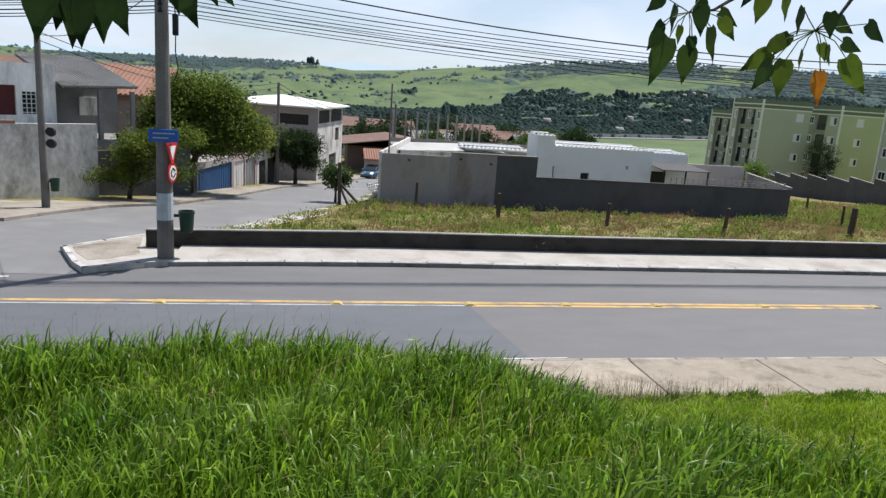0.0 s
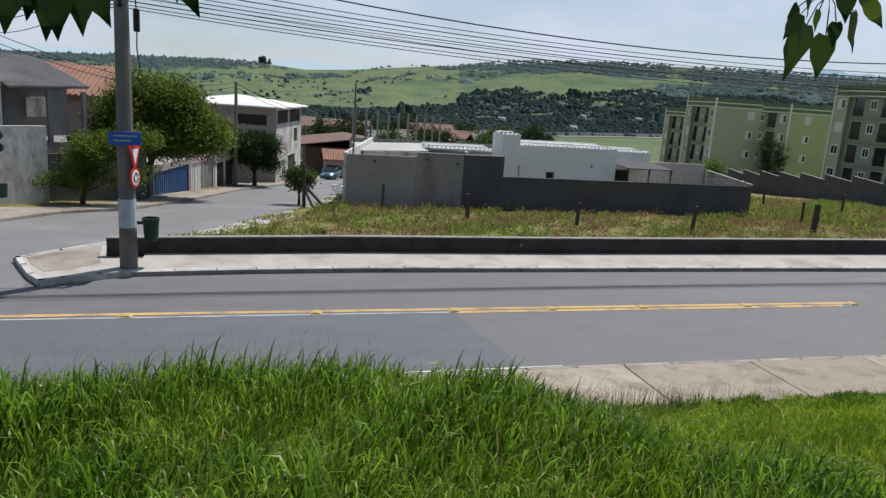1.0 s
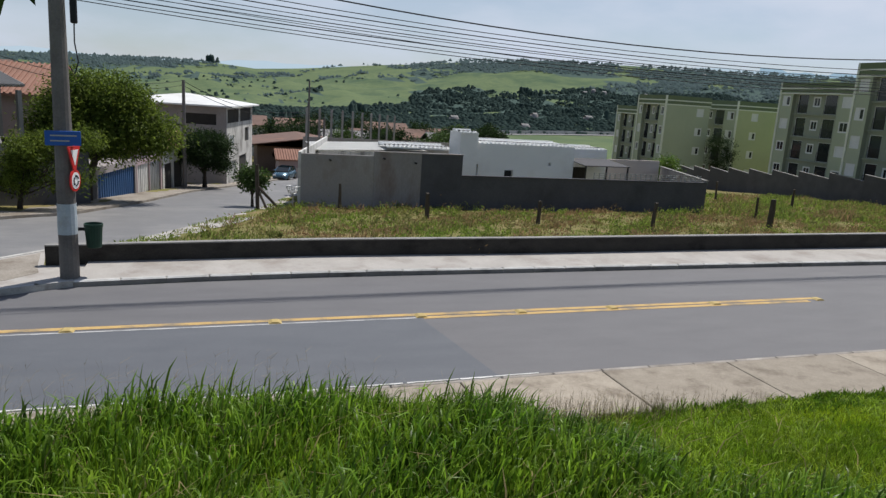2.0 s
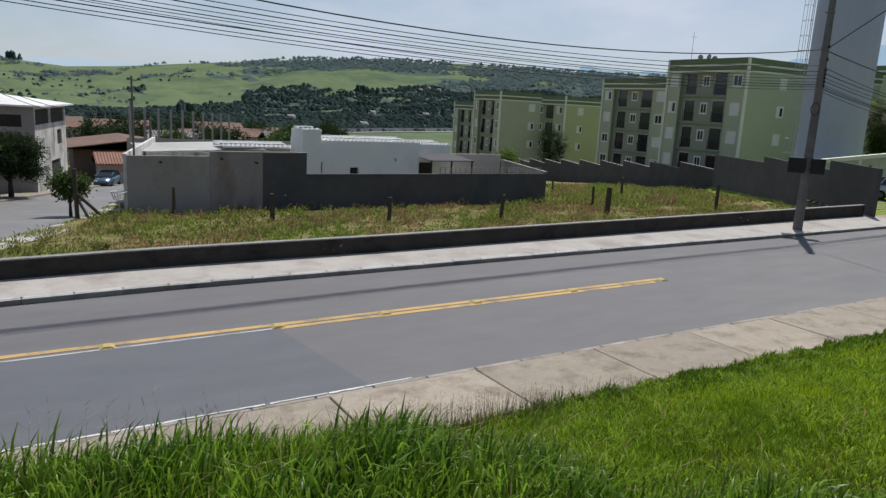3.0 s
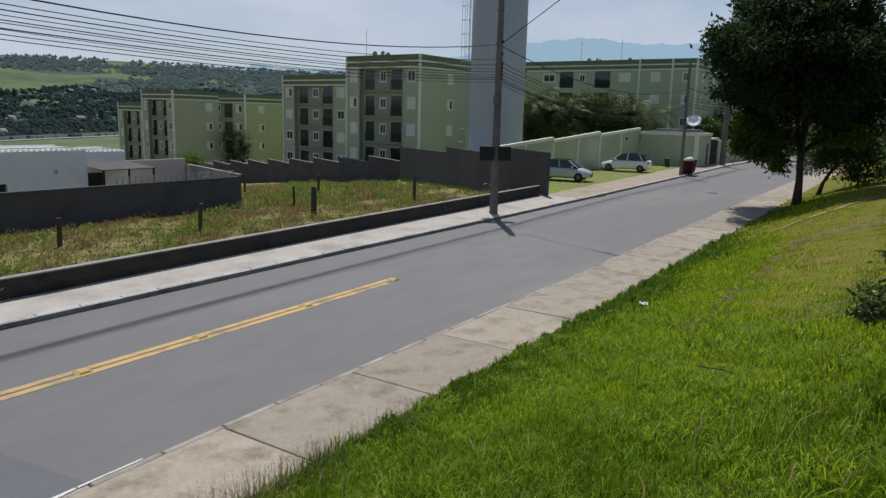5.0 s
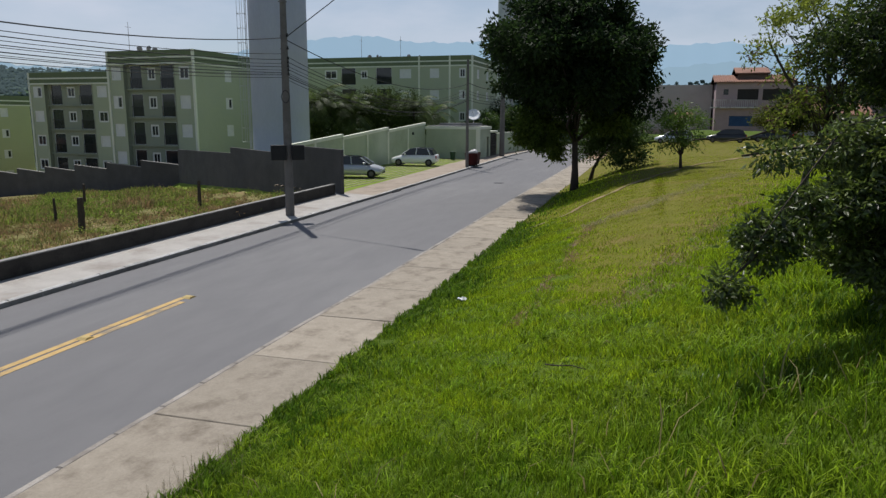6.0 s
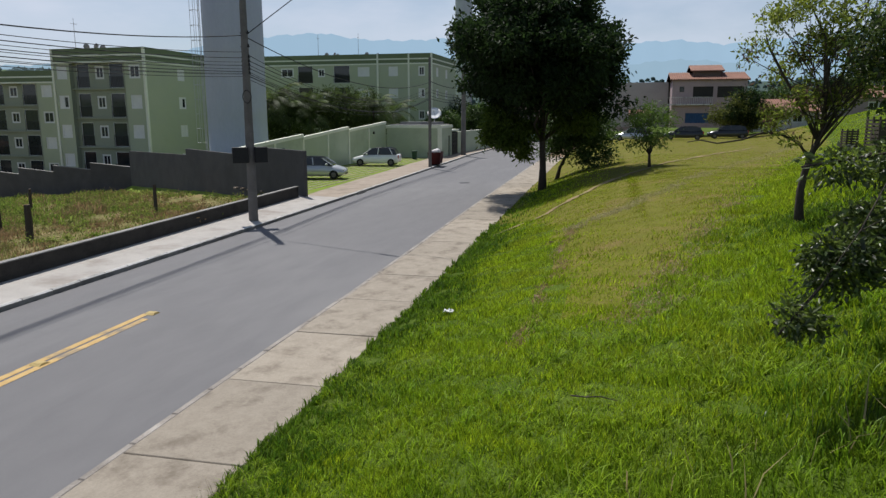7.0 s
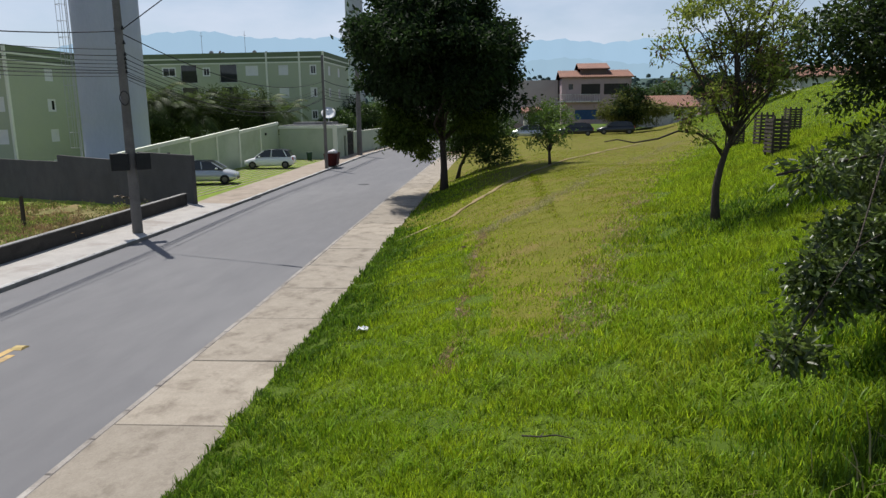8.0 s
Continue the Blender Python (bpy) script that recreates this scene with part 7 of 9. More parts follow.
# ---- cars ----
def car(m, paint, label, length=3.9, width=1.66, height=1.46, estate=0.0):
    """A small hatchback, front towards +x."""
    ob = thing("car", m, label, "car", "parked cars")
    L2, w = length / 2, width / 2

    def loft(stations):
        bm = bmesh.new()
        rings = []
        for x, ring in stations:
            rings.append([bm.verts.new((x, y, z)) for y, z in ring])
        for r, s in zip(rings, rings[1:]):
            for k in range(len(r)):
                bm.faces.new((r[k], s[k], s[(k + 1) % len(r)], r[(k + 1) % len(r)]))
        bm.faces.new(rings[0]), bm.faces.new(rings[-1][::-1])
        bmesh.ops.recalc_face_normals(bm, faces=bm.faces[:])
        return bm

    def ring(hw, z0, z1, tuck=0.86):
        zm = z0 + (z1 - z0) * 0.55
        return [(-hw * 0.9, z0), (-hw, z0 + 0.1), (-hw, zm), (-hw * tuck, z1), (hw * tuck, z1), (hw, zm), (hw, z0 + 0.1), (hw * 0.9, z0)]

    body = loft([(-L2, ring(w * 0.82, 0.42, 0.82)), (-L2 + 0.08, ring(w * 0.93, 0.28, 0.95)), (-L2 + 0.5, ring(w, 0.22, 0.98)), (-0.4, ring(w, 0.2, 0.96)), (0.7, ring(w, 0.2, 0.95)),
                 (L2 - 0.75, ring(w, 0.2, 0.86)), (L2 - 0.25, ring(w * 0.95, 0.24, 0.72)), (L2 - 0.03, ring(w * 0.84, 0.3, 0.6)), (L2, ring(w * 0.76, 0.38, 0.52))])
    part("body", body, paint, ob, smooth=True)
    rear = -L2 + 0.18 - estate
    roof = [(rear, 0.93, 0.97, 0.9), (rear + 0.22, 0.93, height - 0.12, 0.78), (rear + 0.7, 0.93, height, 0.76), (-0.05, 0.93, height, 0.75), (0.35, 0.92, height - 0.06, 0.76), (1.05, 0.9, 0.95, 0.9)]
    glass = loft([(x, [(-w * 0.9, z0), (-w * k, z1), (w * k, z1), (w * 0.9, z0)]) for x, z0, z1, k in roof])
    part("glasshouse", glass, GLASS, ob, "dark tinted car windows", smooth=False)
    bm = bmesh.new()
    top = [(rear + 0.2, height - 0.13), (rear + 0.42, height - 0.03), (rear + 0.7, height + 0.012), (-0.05, height + 0.014), (0.36, height - 0.045)]
    a = [bm.verts.new((x, -w * 0.775, z)) for x, z in top]
    b = [bm.verts.new((x, w * 0.775, z)) for x, z in top]
    for k in range(len(top) - 1):
        bm.faces.new((a[k], a[k + 1], b[k + 1], b[k]))
    bmesh.ops.solidify(bm, geom=bm.faces[:], thickness=0.03)
    part("roof_panel", bm, paint, ob, smooth=True)
    for sy in (-1, 1):
        for x0, z0, x1, z1 in ((0.36, height - 0.06, 1.05, 0.95), (-0.28, height - 0.02, -0.22, 0.95), (rear + 0.62, height - 0.03, rear + 0.35, 0.95)):
            bm = bmesh.new()
            add_tube(bm, [(x0, sy * w * 0.765, z0), (x1, sy * w * 0.905, z1)], [0.035, 0.04], 5)
            part("pillar", bm, paint, ob)
    for x in (-L2 + 0.66, L2 - 0.72):
        for sy in (-1, 1):
            bm = bmesh.new()
            bmesh.ops.create_cone(bm, cap_ends=True, radius1=0.3, radius2=0.3, depth=0.2, segments=24, matrix=Matrix.Translation((x, sy * (w - 0.08), 0.3)) @ Matrix.Rotation(radians(90), 4, "X"))
            wheel = part("wheel", bm, TYRE, ob)
            bm = bmesh.new()
            bmesh.ops.create_cone(bm, cap_ends=True, radius1=0.165, radius2=0.15, depth=0.03, segments=20, matrix=Matrix.Translation((x, sy * (w + 0.03), 0.3)) @ Matrix.Rotation(radians(90), 4, "X"))
            part("rim", bm, POLE_GREY, wheel, "grey wheel rim")
    for sy in (-1, 1):
        bm = bmesh.new()
        add_box(bm, L2 - 0.16, L2 - 0.02, sy * w * 0.62 - 0.15, sy * w * 0.62 + 0.15, 0.52, 0.66)
        bevelled(bm, 0.03)
        part("headlight", bm, LAMP_CLEAR, ob, "clear headlight")
        bm = bmesh.new()
        add_box(bm, -L2 + 0.0, -L2 + 0.1, sy * w * 0.8 - 0.08, sy * w * 0.8 + 0.08, 0.62, 0.9)
        bevelled(bm, 0.025)
        part("tail_light", bm, LAMP_RED, ob, "red tail light")
        bm = bmesh.new()
        add_box(bm, 0.62, 0.78, sy * (w + 0.08) - 0.07, sy * (w + 0.08) + 0.07, 0.93, 1.05)
        bevelled(bm, 0.03)
        part("wing_mirror", bm, paint, ob)
    bm = bmesh.new()
    add_box(bm, L2 - 0.02, L2 + 0.012, -w * 0.55, w * 0.55, 0.3, 0.42)
    part("grille", bm, BLACK, ob)
    return ob


def car_at(x, y, z, heading, *a, **k):
    return car(Matrix.Translation((x, y, z)) @ Matrix.Rotation(radians(heading), 4, "Z"), *a, **k)


car_at(45.9, 25.6, 0.1, -78, CAR_SILVER, "silver hatchback parked on grass pavers by the block wall", 3.75)
car_at(58.6, 25.9, 0.1, 98, CAR_WHITE, "white hatchback parked facing the green wall", 4.0, 1.7, 1.5)
car_at(5.2, 74.5, street_z(74.5) + 0.01, 249, CAR_BLUE, "blue grey saloon parked in the side street", 3.7, 1.55, 1.35)
car_at(88.5, 19.8, 0.0, 183, CAR_WHITE, "pale car standing far down the road", 4.0)
for x, y, h, p, lab in ((86, -1.0, 85, CAR_DARK, "dark car parked beyond the lawn"), (86, -5.6, 88, CAR_DARK, "dark car parked beyond the lawn"), (86, 4.5, 80, CAR_SILVER, "silver car parked beyond the lawn")):
    car_at(x, y, land_z(x, y) + 0.02, h, p, lab, 4.2)

# ---- the condominium's front: wall, gatehouse, skip ----
front = thing("front_wall", (0, 0, 0), "stepped pale green boundary wall with cream piers", "wall")
fw = [(40.8, 28.5), (50.4, 28.8), (59.85, 28.9), (69.9, 28.9)]
for k, ((x0, y0), (x1, y1)) in enumerate(zip(fw, fw[1:])):
    za, zb = ((2.15, 2.7), (2.5, 3.1), (2.86, 3.44))[k]
    d = Vector((x1 - x0, y1 - y0))
    M = Matrix.Translation((x0, y0, 0)) @ Matrix.Rotation(math.atan2(d.y, d.x), 4, "Z")
    bm = bmesh.new()
    for q in range(2):
        u0, u1 = d.length * q / 2, d.length * (q + 1) / 2
        z0, z1 = za + (zb - za) * q / 2, za + (zb - za) * (q + 1) / 2
        v = [bm.verts.new(M @ Vector(p)) for p in ((u0, 0, -0.5), (u1, 0, -0.5), (u1, 0, z1), (u0, 0, z0), (u0, 0.15, -0.5), (u1, 0.15, -0.5), (u1, 0.15, z1), (u0, 0.15, z0))]
        for f_ in ((0, 1, 2, 3), (5, 4, 7, 6), (3, 2, 6, 7), (1, 5, 6, 2), (4, 0, 3, 7)):
            bm.faces.new([v[i_] for i_ in f_])
    part("wall_panel", bm, CREAM_GREEN, front)
    bm = bmesh.new()
    v = [bm.verts.new(M @ Vector(p)) for p in ((0, -0.06, za - 0.02), (d.length, -0.06, zb - 0.02), (d.length, -0.06, zb + 0.22), (0, -0.06, za + 0.22), (0, 0.2, za - 0.02), (d.length, 0.2, zb - 0.02), (d.length, 0.2, zb + 0.22), (0, 0.2, za + 0.22))]
    for f_ in ((0, 1, 2, 3), (5, 4, 7, 6), (3, 2, 6, 7), (1, 5, 6, 2), (4, 0, 3, 7), (0, 4, 5, 1)):
        bm.faces.new([v[i_] for i_ in f_])
    part("coping", bm, TRIM, front, "cream painted coping")
    for q, zt in ((0.0, za), (0.5, (za + zb) / 2)):
        bm = bmesh.new()
        add_box(bm, d.length * q - 0.14, d.length * q + 0.14, -0.05, 0.19, -0.5, zt + 0.02, M)
        part("pier", bm, TRIM, front, "cream pier")
    if k != 1:
        bm = bmesh.new()
        add_box(bm, d.length * 0.62, d.length * 0.62 + 0.2, -0.12, 0.0, za - 0.35, za - 0.12, M)
        part("wall_light", bm, BLACK, front, "small dark wall light")

gate = thing("gatehouse", (0, 0, 0), "low pale green gatehouse with a flat grey roof", "gatehouse")
bm = bmesh.new()
panel(bm, face_matrix(70.0, 28.8, -0.3, (-1, 0)), 5.6, 3.3)
panel(bm, face_matrix(70.0, 23.2, -0.3, (0, -1)), 4.7, 3.3, [(3.2, 4.1, 0.4, 2.5)], 0.2)
add_box(bm, 74.5, 74.7, 23.22, 28.8, -0.3, 3.0), add_box(bm, 70.02, 74.5, 28.6, 28.8, -0.3, 3.0)
part("wall", bm, CREAM_GREEN, gate)
bm = bmesh.new()
add_box(bm, 69.9, 74.8, 23.1, 28.9, 3.0, 3.28)
part("roof_edge", bm, TRIM, gate)
bm = bmesh.new()
add_box(bm, 70.2, 74.5, 23.4, 28.6, 3.28, 3.36), add_box(bm, 71.9, 74.3, 24.0, 28.0, 3.36, 3.6)
part("roof", bm, FIBRE, gate)
bm = bmesh.new()
add_box(bm, 69.88, 70.0, 23.08, 23.5, -0.3, 3.0)
part("corner_pier", bm, TRIM, gate)
bm = bmesh.new()
add_box(bm, 73.22, 74.08, 23.36, 23.4, 0.1, 2.2)
part("door", bm, BLACK, gate, "dark door")
dish = thing("satellite_dish", (74.0, 24.9, 3.6), "large white satellite dish on the gatehouse roof", "satellite dish")
bm = bmesh.new()
add_lathe(bm, [(0.05, 0.0), (0.4, 0.04), (0.8, 0.16), (1.1, 0.32), (1.12, 0.33), (0.8, 0.18), (0.4, 0.06), (0.04, 0.02)], sides=28)
o = part("reflector", bm, WHITE, dish, smooth=True)
o.matrix_basis = Matrix.Translation((0, 0, 0.75)) @ Matrix.Rotation(radians(-50), 4, "Y") @ Matrix.Rotation(radians(12), 4, "X") @ Matrix.Diagonal((0.66, 0.66, 0.66, 1))
bm = bmesh.new()
add_tube(bm, [(0, 0, 0), (0, 0, 0.75)], [0.05, 0.05], 8)
part("mast", bm, STEEL, dish)
bm = bmesh.new()
add_tube(bm, [(0, 0, 0.8), (-0.4, 0, 1.2)], [0.02, 0.05], 6)
part("feed_arm", bm, STEEL, dish)

entry = thing("gate", (0, 0, 0), "dark metal entrance gate between pale walls", "gate")
bm = bmesh.new()
for k in range(22):
    add_box(bm, 74.85 + 0.14 * k, 74.93 + 0.14 * k, 23.3, 23.35, 0.05, 2.5)
for z in (0.2, 1.2, 2.3):
    add_box(bm, 74.75, 77.95, 23.28, 23.37, z, z + 0.08)
part("leaf", bm, BLACK, entry)
bm = bmesh.new()
add_box(bm, 74.82, 78.1, 23.2, 26.6, 2.6, 2.78)
part("canopy", bm, TRIM, entry)
w2 = thing("front_wall", (0, 0, 0), "pale green wall beyond the entrance gate", "wall")
wall_piece("wall_panel", 78.1, 23.3, 102, 22.4, -0.5, 2.45, CREAM_GREEN, w2, 0.2, TRIM)

skip = thing("rubbish_skip", Matrix.Translation((59.6, 21.0, 0.13)) @ Matrix.Rotation(radians(6), 4, "Z"), "dark red rubbish skip heaped with pale bags", "skip")
bm = bmesh.new()
v = [bm.verts.new(p) for p in ((-0.75, -0.45, 0.12), (0.75, -0.45, 0.12), (0.75, 0.45, 0.12), (-0.75, 0.45, 0.12), (-0.95, -0.55, 1.1), (0.95, -0.55, 1.1), (0.95, 0.55, 1.1), (-0.95, 0.55, 1.1))]
for f_ in ((3, 2, 1, 0), (0, 1, 5, 4), (1, 2, 6, 5), (2, 3, 7, 6), (3, 0, 4, 7)):
    bm.faces.new([v[i_] for i_ in f_])
bmesh.ops.solidify(bm, geom=bm.faces[:], thickness=0.04)
part("tub", bm, SKIP_RED, skip)
bm = bmesh.new()
for x in (-0.6, 0.6):
    add_box(bm, x - 0.06, x + 0.06, -0.3, 0.3, 0.0, 0.12)
part("skids", bm, BLACK, skip)
bm = bmesh.new()
for k in range(9):
    bmesh.ops.create_icosphere(bm, subdivisions=2, radius=0.25, matrix=Matrix.Translation((-0.7 + 0.17 * k, rng.uniform(-0.25, 0.25), 1.05 + rng.uniform(0, 0.15))) @ Matrix.Diagonal((1, 0.9, 0.8, 1)))
for v in bm.verts:
    v.co += Vector(rng.normal(0, 0.015, 3))
tagged(part("rubbish_bags", bm, RUBBISH), "pale plastic rubbish bags heaped in the skip", "bags")
bpy.data.objects["rubbish_bags"].matrix_basis = skip.matrix_basis
bm = bmesh.new()
add_lathe(bm, [(0.22, 0), (0.27, 0.7), (0.29, 0.72), (0.29, 0.78), (0.1, 0.82)], sides=16)
o = tagged(part("rubbish_bin", bm, BIN_GREEN), "small dark rubbish bin by the gatehouse wall", "bin")
o.location = (67.5, 25.2, 0.1)


# ---- houses ----
def roof_mesh(x0, x1, y0, y1, z, rise, over, axis, hip=0.0, thick=0.12):
    """A pitched roof over a plan; axis: the way of its ridge; hip: how far the ridge is drawn in at both ends."""
    bm = bmesh.new()
    x0, x1, y0, y1 = x0 - over, x1 + over, y0 - over, y1 + over
    if axis == "x":
        ym = (y0 + y1) / 2
        a = [(x0, y0, z), (x1, y0, z), (x1, y1, z), (x0, y1, z), (x0 + hip, ym, z + rise), (x1 - hip, ym, z + rise)]
        faces = ((0, 1, 5, 4), (2, 3, 4, 5), (1, 2, 5), (3, 0, 4))
    else:
        xm = (x0 + x1) / 2
        a = [(x0, y0, z), (x1, y0, z), (x1, y1, z), (x0, y1, z), (xm, y0 + hip, z + rise), (xm, y1 - hip, z + rise)]
        faces = ((1, 2, 5, 4), (3, 0, 4, 5), (0, 1, 4), (2, 3, 5))
    for dz in (0, thick):
        v = [bm.verts.new((p[0], p[1], p[2] + dz)) for p in a]
        for f_ in faces:
            bm.faces.new([v[i_] for i_ in (f_ if dz else f_[::-1])])
        if dz == 0:
            lo = v
    for i_ in range(4):
        j_ = (i_ + 1) % 4
        bm.faces.new((lo[i_], lo[j_], v[j_], v[i_]))
    return bm


def tile_rolls(x0, x1, y0, y1, z, rise, over, axis, step, mat, parent):
    """Raised rolls of tile running down both slopes of a gable roof."""
    bm = bmesh.new()
    x0, x1, y0, y1 = x0 - over, x1 + over, y0 - over, y1 + over
    if axis == "x":
        ym = (y0 + y1) / 2
        for u in np.arange(x0 + step / 2, x1, step):
            for ya in (y0, y1):
                add_tube(bm, [(u, ya, z + 0.13), (u, ym, z + rise + 0.13)], [step * 0.28] * 2, 5)
    else:
        xm = (x0 + x1) / 2
        for u in np.arange(y0 + step / 2, y1, step):
            for xa in (x0, x1):
                add_tube(bm, [(xa, u, z + 0.13), (xm, u, z + rise + 0.13)], [step * 0.28] * 2, 5)
    part("ridged_tiling", bm, mat, parent)


def box_house(label, x0, x1, y0, y1, z0, z1, wall, front=(), east=(), west=(), roof=None, group="", m=None, name="house", frame_mat=None, east_mat=None):
    """front: openings of the -y face, east and west of the +x and -x faces, each (u0, u1, z0, z1, style)."""
    ob = thing(name, m if m else Matrix(), label, "house", group)
    bm = bmesh.new()
    for mat_, length, holes in ((face_matrix(x0, y0, z0, (0, -1)), x1 - x0, front), (face_matrix(x1, y0, z0, (1, 0)), y1 - y0, east), (face_matrix(x0, y1, z0, (-1, 0)), y1 - y0, west)):
        if east_mat and holes is east:
            side = bmesh.new()
            panel(side, mat_, length, z1 - z0, [h[:4] for h in holes], 0.14)
            part("side_wall", side, east_mat, ob)
        else:
            panel(bm, mat_, length, z1 - z0, [h[:4] for h in holes], 0.14)
        for h in holes:
            if h[4] in ("pane", "half", "shut", "balcony"):
                window(ob, mat_, *h[:4], style=h[4], depth=0.14, frame_mat=frame_mat)
            else:
                b2 = bmesh.new()
                add_box(b2, h[0], h[1], 0.1, 0.14, h[2], h[3], mat_)
                # "dark" openings: a plate with the inside's darkness in its colour
                nm, mt = {"blue": ("garage_door", BLUE), "white": ("garage_door", OLD_WHITE), "steel": ("garage_door", STEEL), "dark": ("doorway", VOID), "red": ("red_panel", SKIP_RED)}[h[4]]
                o_ = part(nm, b2, mt, ob)
                if nm == "garage_door":
                    b3 = bmesh.new()
                    for u in np.arange(h[0] + 0.15, h[1], 0.3):
                        add_box(b3, u - 0.02, u + 0.02, 0.07, 0.1, h[2], h[3], mat_)
                    part("ribs", b3, mt, o_)
    add_box(bm, x0 + 0.01, x1 - 0.01, y1 - 0.15, y1, z0, z1)
    add_box(bm, x0 + 0.01, x1 - 0.01, y0 + 0.16, y1 - 0.15, z1 - 0.12, z1 - 0.02)
    part("wall", bm, wall, ob)
    if roof:
        kind, axis, rise, over, rmat = roof
        part("roof", roof_mesh(x0, x1, y0, y1, z1, rise, over, axis, {"hip": min(x1 - x0, y1 - y0) / 2 + over, "gable": 0.0}[kind]), rmat, ob)
        if rmat in (TILE, FIBRE) and kind == "gable":
            tile_rolls(x0, x1, y0, y1, z1, rise, over, axis, 0.28 if rmat is TILE else 0.4, rmat, ob)
    return ob


# grey retaining wall and the house above it
gw = thing("retaining_wall", (0, 0, 0), "tall stained grey wall along the pavement", "wall")
ang = math.atan2(2.66, 2.9)
GW = Matrix.Translation((-12.75, 31.4, 0)) @ Matrix.Rotation(ang, 4, "Z")
bm = bmesh.new()
add_box(bm, -14, 3.95, 0, 0.25, -1.6, 2.3, GW)
part("wall_panel", bm, STAINED, gw)
bm = bmesh.new()
add_box(bm, 3.95, 9.0, 0.6, 0.8, -1.6, 1.05, GW)
part("wall_panel", bm, DARK_WALL, gw)
bm = bmesh.new()
add_box(bm, -14, 0.6, -0.03, 0.3, 2.3, 2.42, GW)
part("coping", bm, TILE, gw, "reddish brick coping")
for u, zc in ((-0.05, 0.0),):
    bm = bmesh.new()
    add_box(bm, -1.2, -0.15, -0.05, -0.01, 0.55, 1.05, GW)
    part("sign_board", bm, BLACK, gw, "small black painted board")
    bm = bmesh.new()
    for k in range(3):
        add_box(bm, -1.1 + 0.32 * k, -0.9 + 0.32 * k, -0.06, -0.052, 0.68, 0.92, GW)
    part("lettering_bar", bm, SIGN_WHITE, gw, "pale bar of unreadable lettering")
uh = thing("house", (0, 0, 0), "old white house with a grey fibre-cement roof and open veranda", "house")
HM = Matrix.Translation((-12.9, 33.0, 0)) @ Matrix.Rotation(ang, 4, "Z")
bm = bmesh.new()
panel(bm, HM @ Matrix.Translation((-6, 0, 1.2)), 7.85, 3.55, [(4.0, 6.22, 1.35, 2.6), (6.45, 7.05, 1.4, 2.35)], 0.2)
add_box(bm, 1.65, 1.85, 0.02, 5, 1.2, 4.75, HM), add_box(bm, -6, 1.85, 0.2, 5, 4.62, 4.72, HM)
part("wall", bm, CHALK, uh)
bm = bmesh.new()
add_box(bm, -2.0, 0.22, 0.12, 0.18, 2.5, 3.85, HM)
part("red_panel", bm, SKIP_RED, uh, "dark red panel in an opening")
bm = bmesh.new()
for k in range(5):
    add_box(bm, 0.45, 1.05, 0.03, 0.06, 2.66 + 0.19 * k, 2.69 + 0.19 * k, HM)
for u in (0.45, 0.64, 0.83, 1.02):
    add_box(bm, u, u + 0.03, 0.03, 0.06, 2.6, 3.55, HM)
part("window_grille", bm, SHUTTER, uh)
bm = bmesh.new()
add_box(bm, 0.42, 1.08, 0.15, 0.2, 2.58, 3.57, HM)
part("pane", bm, GLASS, uh)
bm = bmesh.new()
v = [bm.verts.new(HM @ Vector(p)) for p in ((1.85, -0.5, 3.78), (5.35, -0.5, 3.9), (5.35, 4.2, 5.15), (1.85, 4.2, 5.1))]
bm.faces.new(v)
bmesh.ops.solidify(bm, geom=bm.faces[:], thickness=0.1)
part("veranda_roof", bm, FIBRE, uh, "ribbed grey fibre-cement roof")
for k in range(24):
    bm = bmesh.new()
    u = 1.95 + 3.35 * k / 23
    add_tube(bm, [HM @ Vector((u, -0.55, 3.86 + 0.005 * k)), HM @ Vector((u, 4.2, 5.17 + 0.002 * k))], [0.07, 0.07], 5)
    part("roof_rib", bm, FIBRE, uh)
for k in range(4):
    bm = bmesh.new()
    t0 = (k + 0.3) / 4
    add_box(bm, 1.85, 5.37, -0.5 + 4.7 * t0, -0.42 + 4.7 * t0, 3.86 + 1.3 * t0, 3.95 + 1.3 * t0, HM)
    part("sheet_lap", bm, FIBRE, uh)
bm = bmesh.new()
for u in (3.6, 5.15):
    add_box(bm, u, u + 0.18, -0.3, -0.12, 1.2, 3.75, HM)
add_box(bm, 1.85, 6.3, 3.2, 3.3, 1.2, 3.8, HM), add_box(bm, 1.85, 6.3, -0.35, 3.3, 1.2, 1.5, HM)
part("veranda", bm, FIBRE, uh)
bm = bmesh.new()
add_box(bm, 4.3, 5.4, 3.1, 3.2, 2.4, 3.3, HM)
part("niche", bm, OLD_WHITE, uh)
for u, s in ((2.2, 0.2), (2.8, 0.26), (3.2, 0.22), (4.6, 0.25)):
    bm = bmesh.new()
    add_lathe(bm, [(s * 0.5, 0), (s * 0.7, s), (s * 0.75, s * 1.05)], sides=10)
    o = tagged(part("flower_pot", bm, BLACK), "dark plant pot on the wall top", "pot")
    o.matrix_basis = HM @ Matrix.Translation((u, -0.15, 1.5))

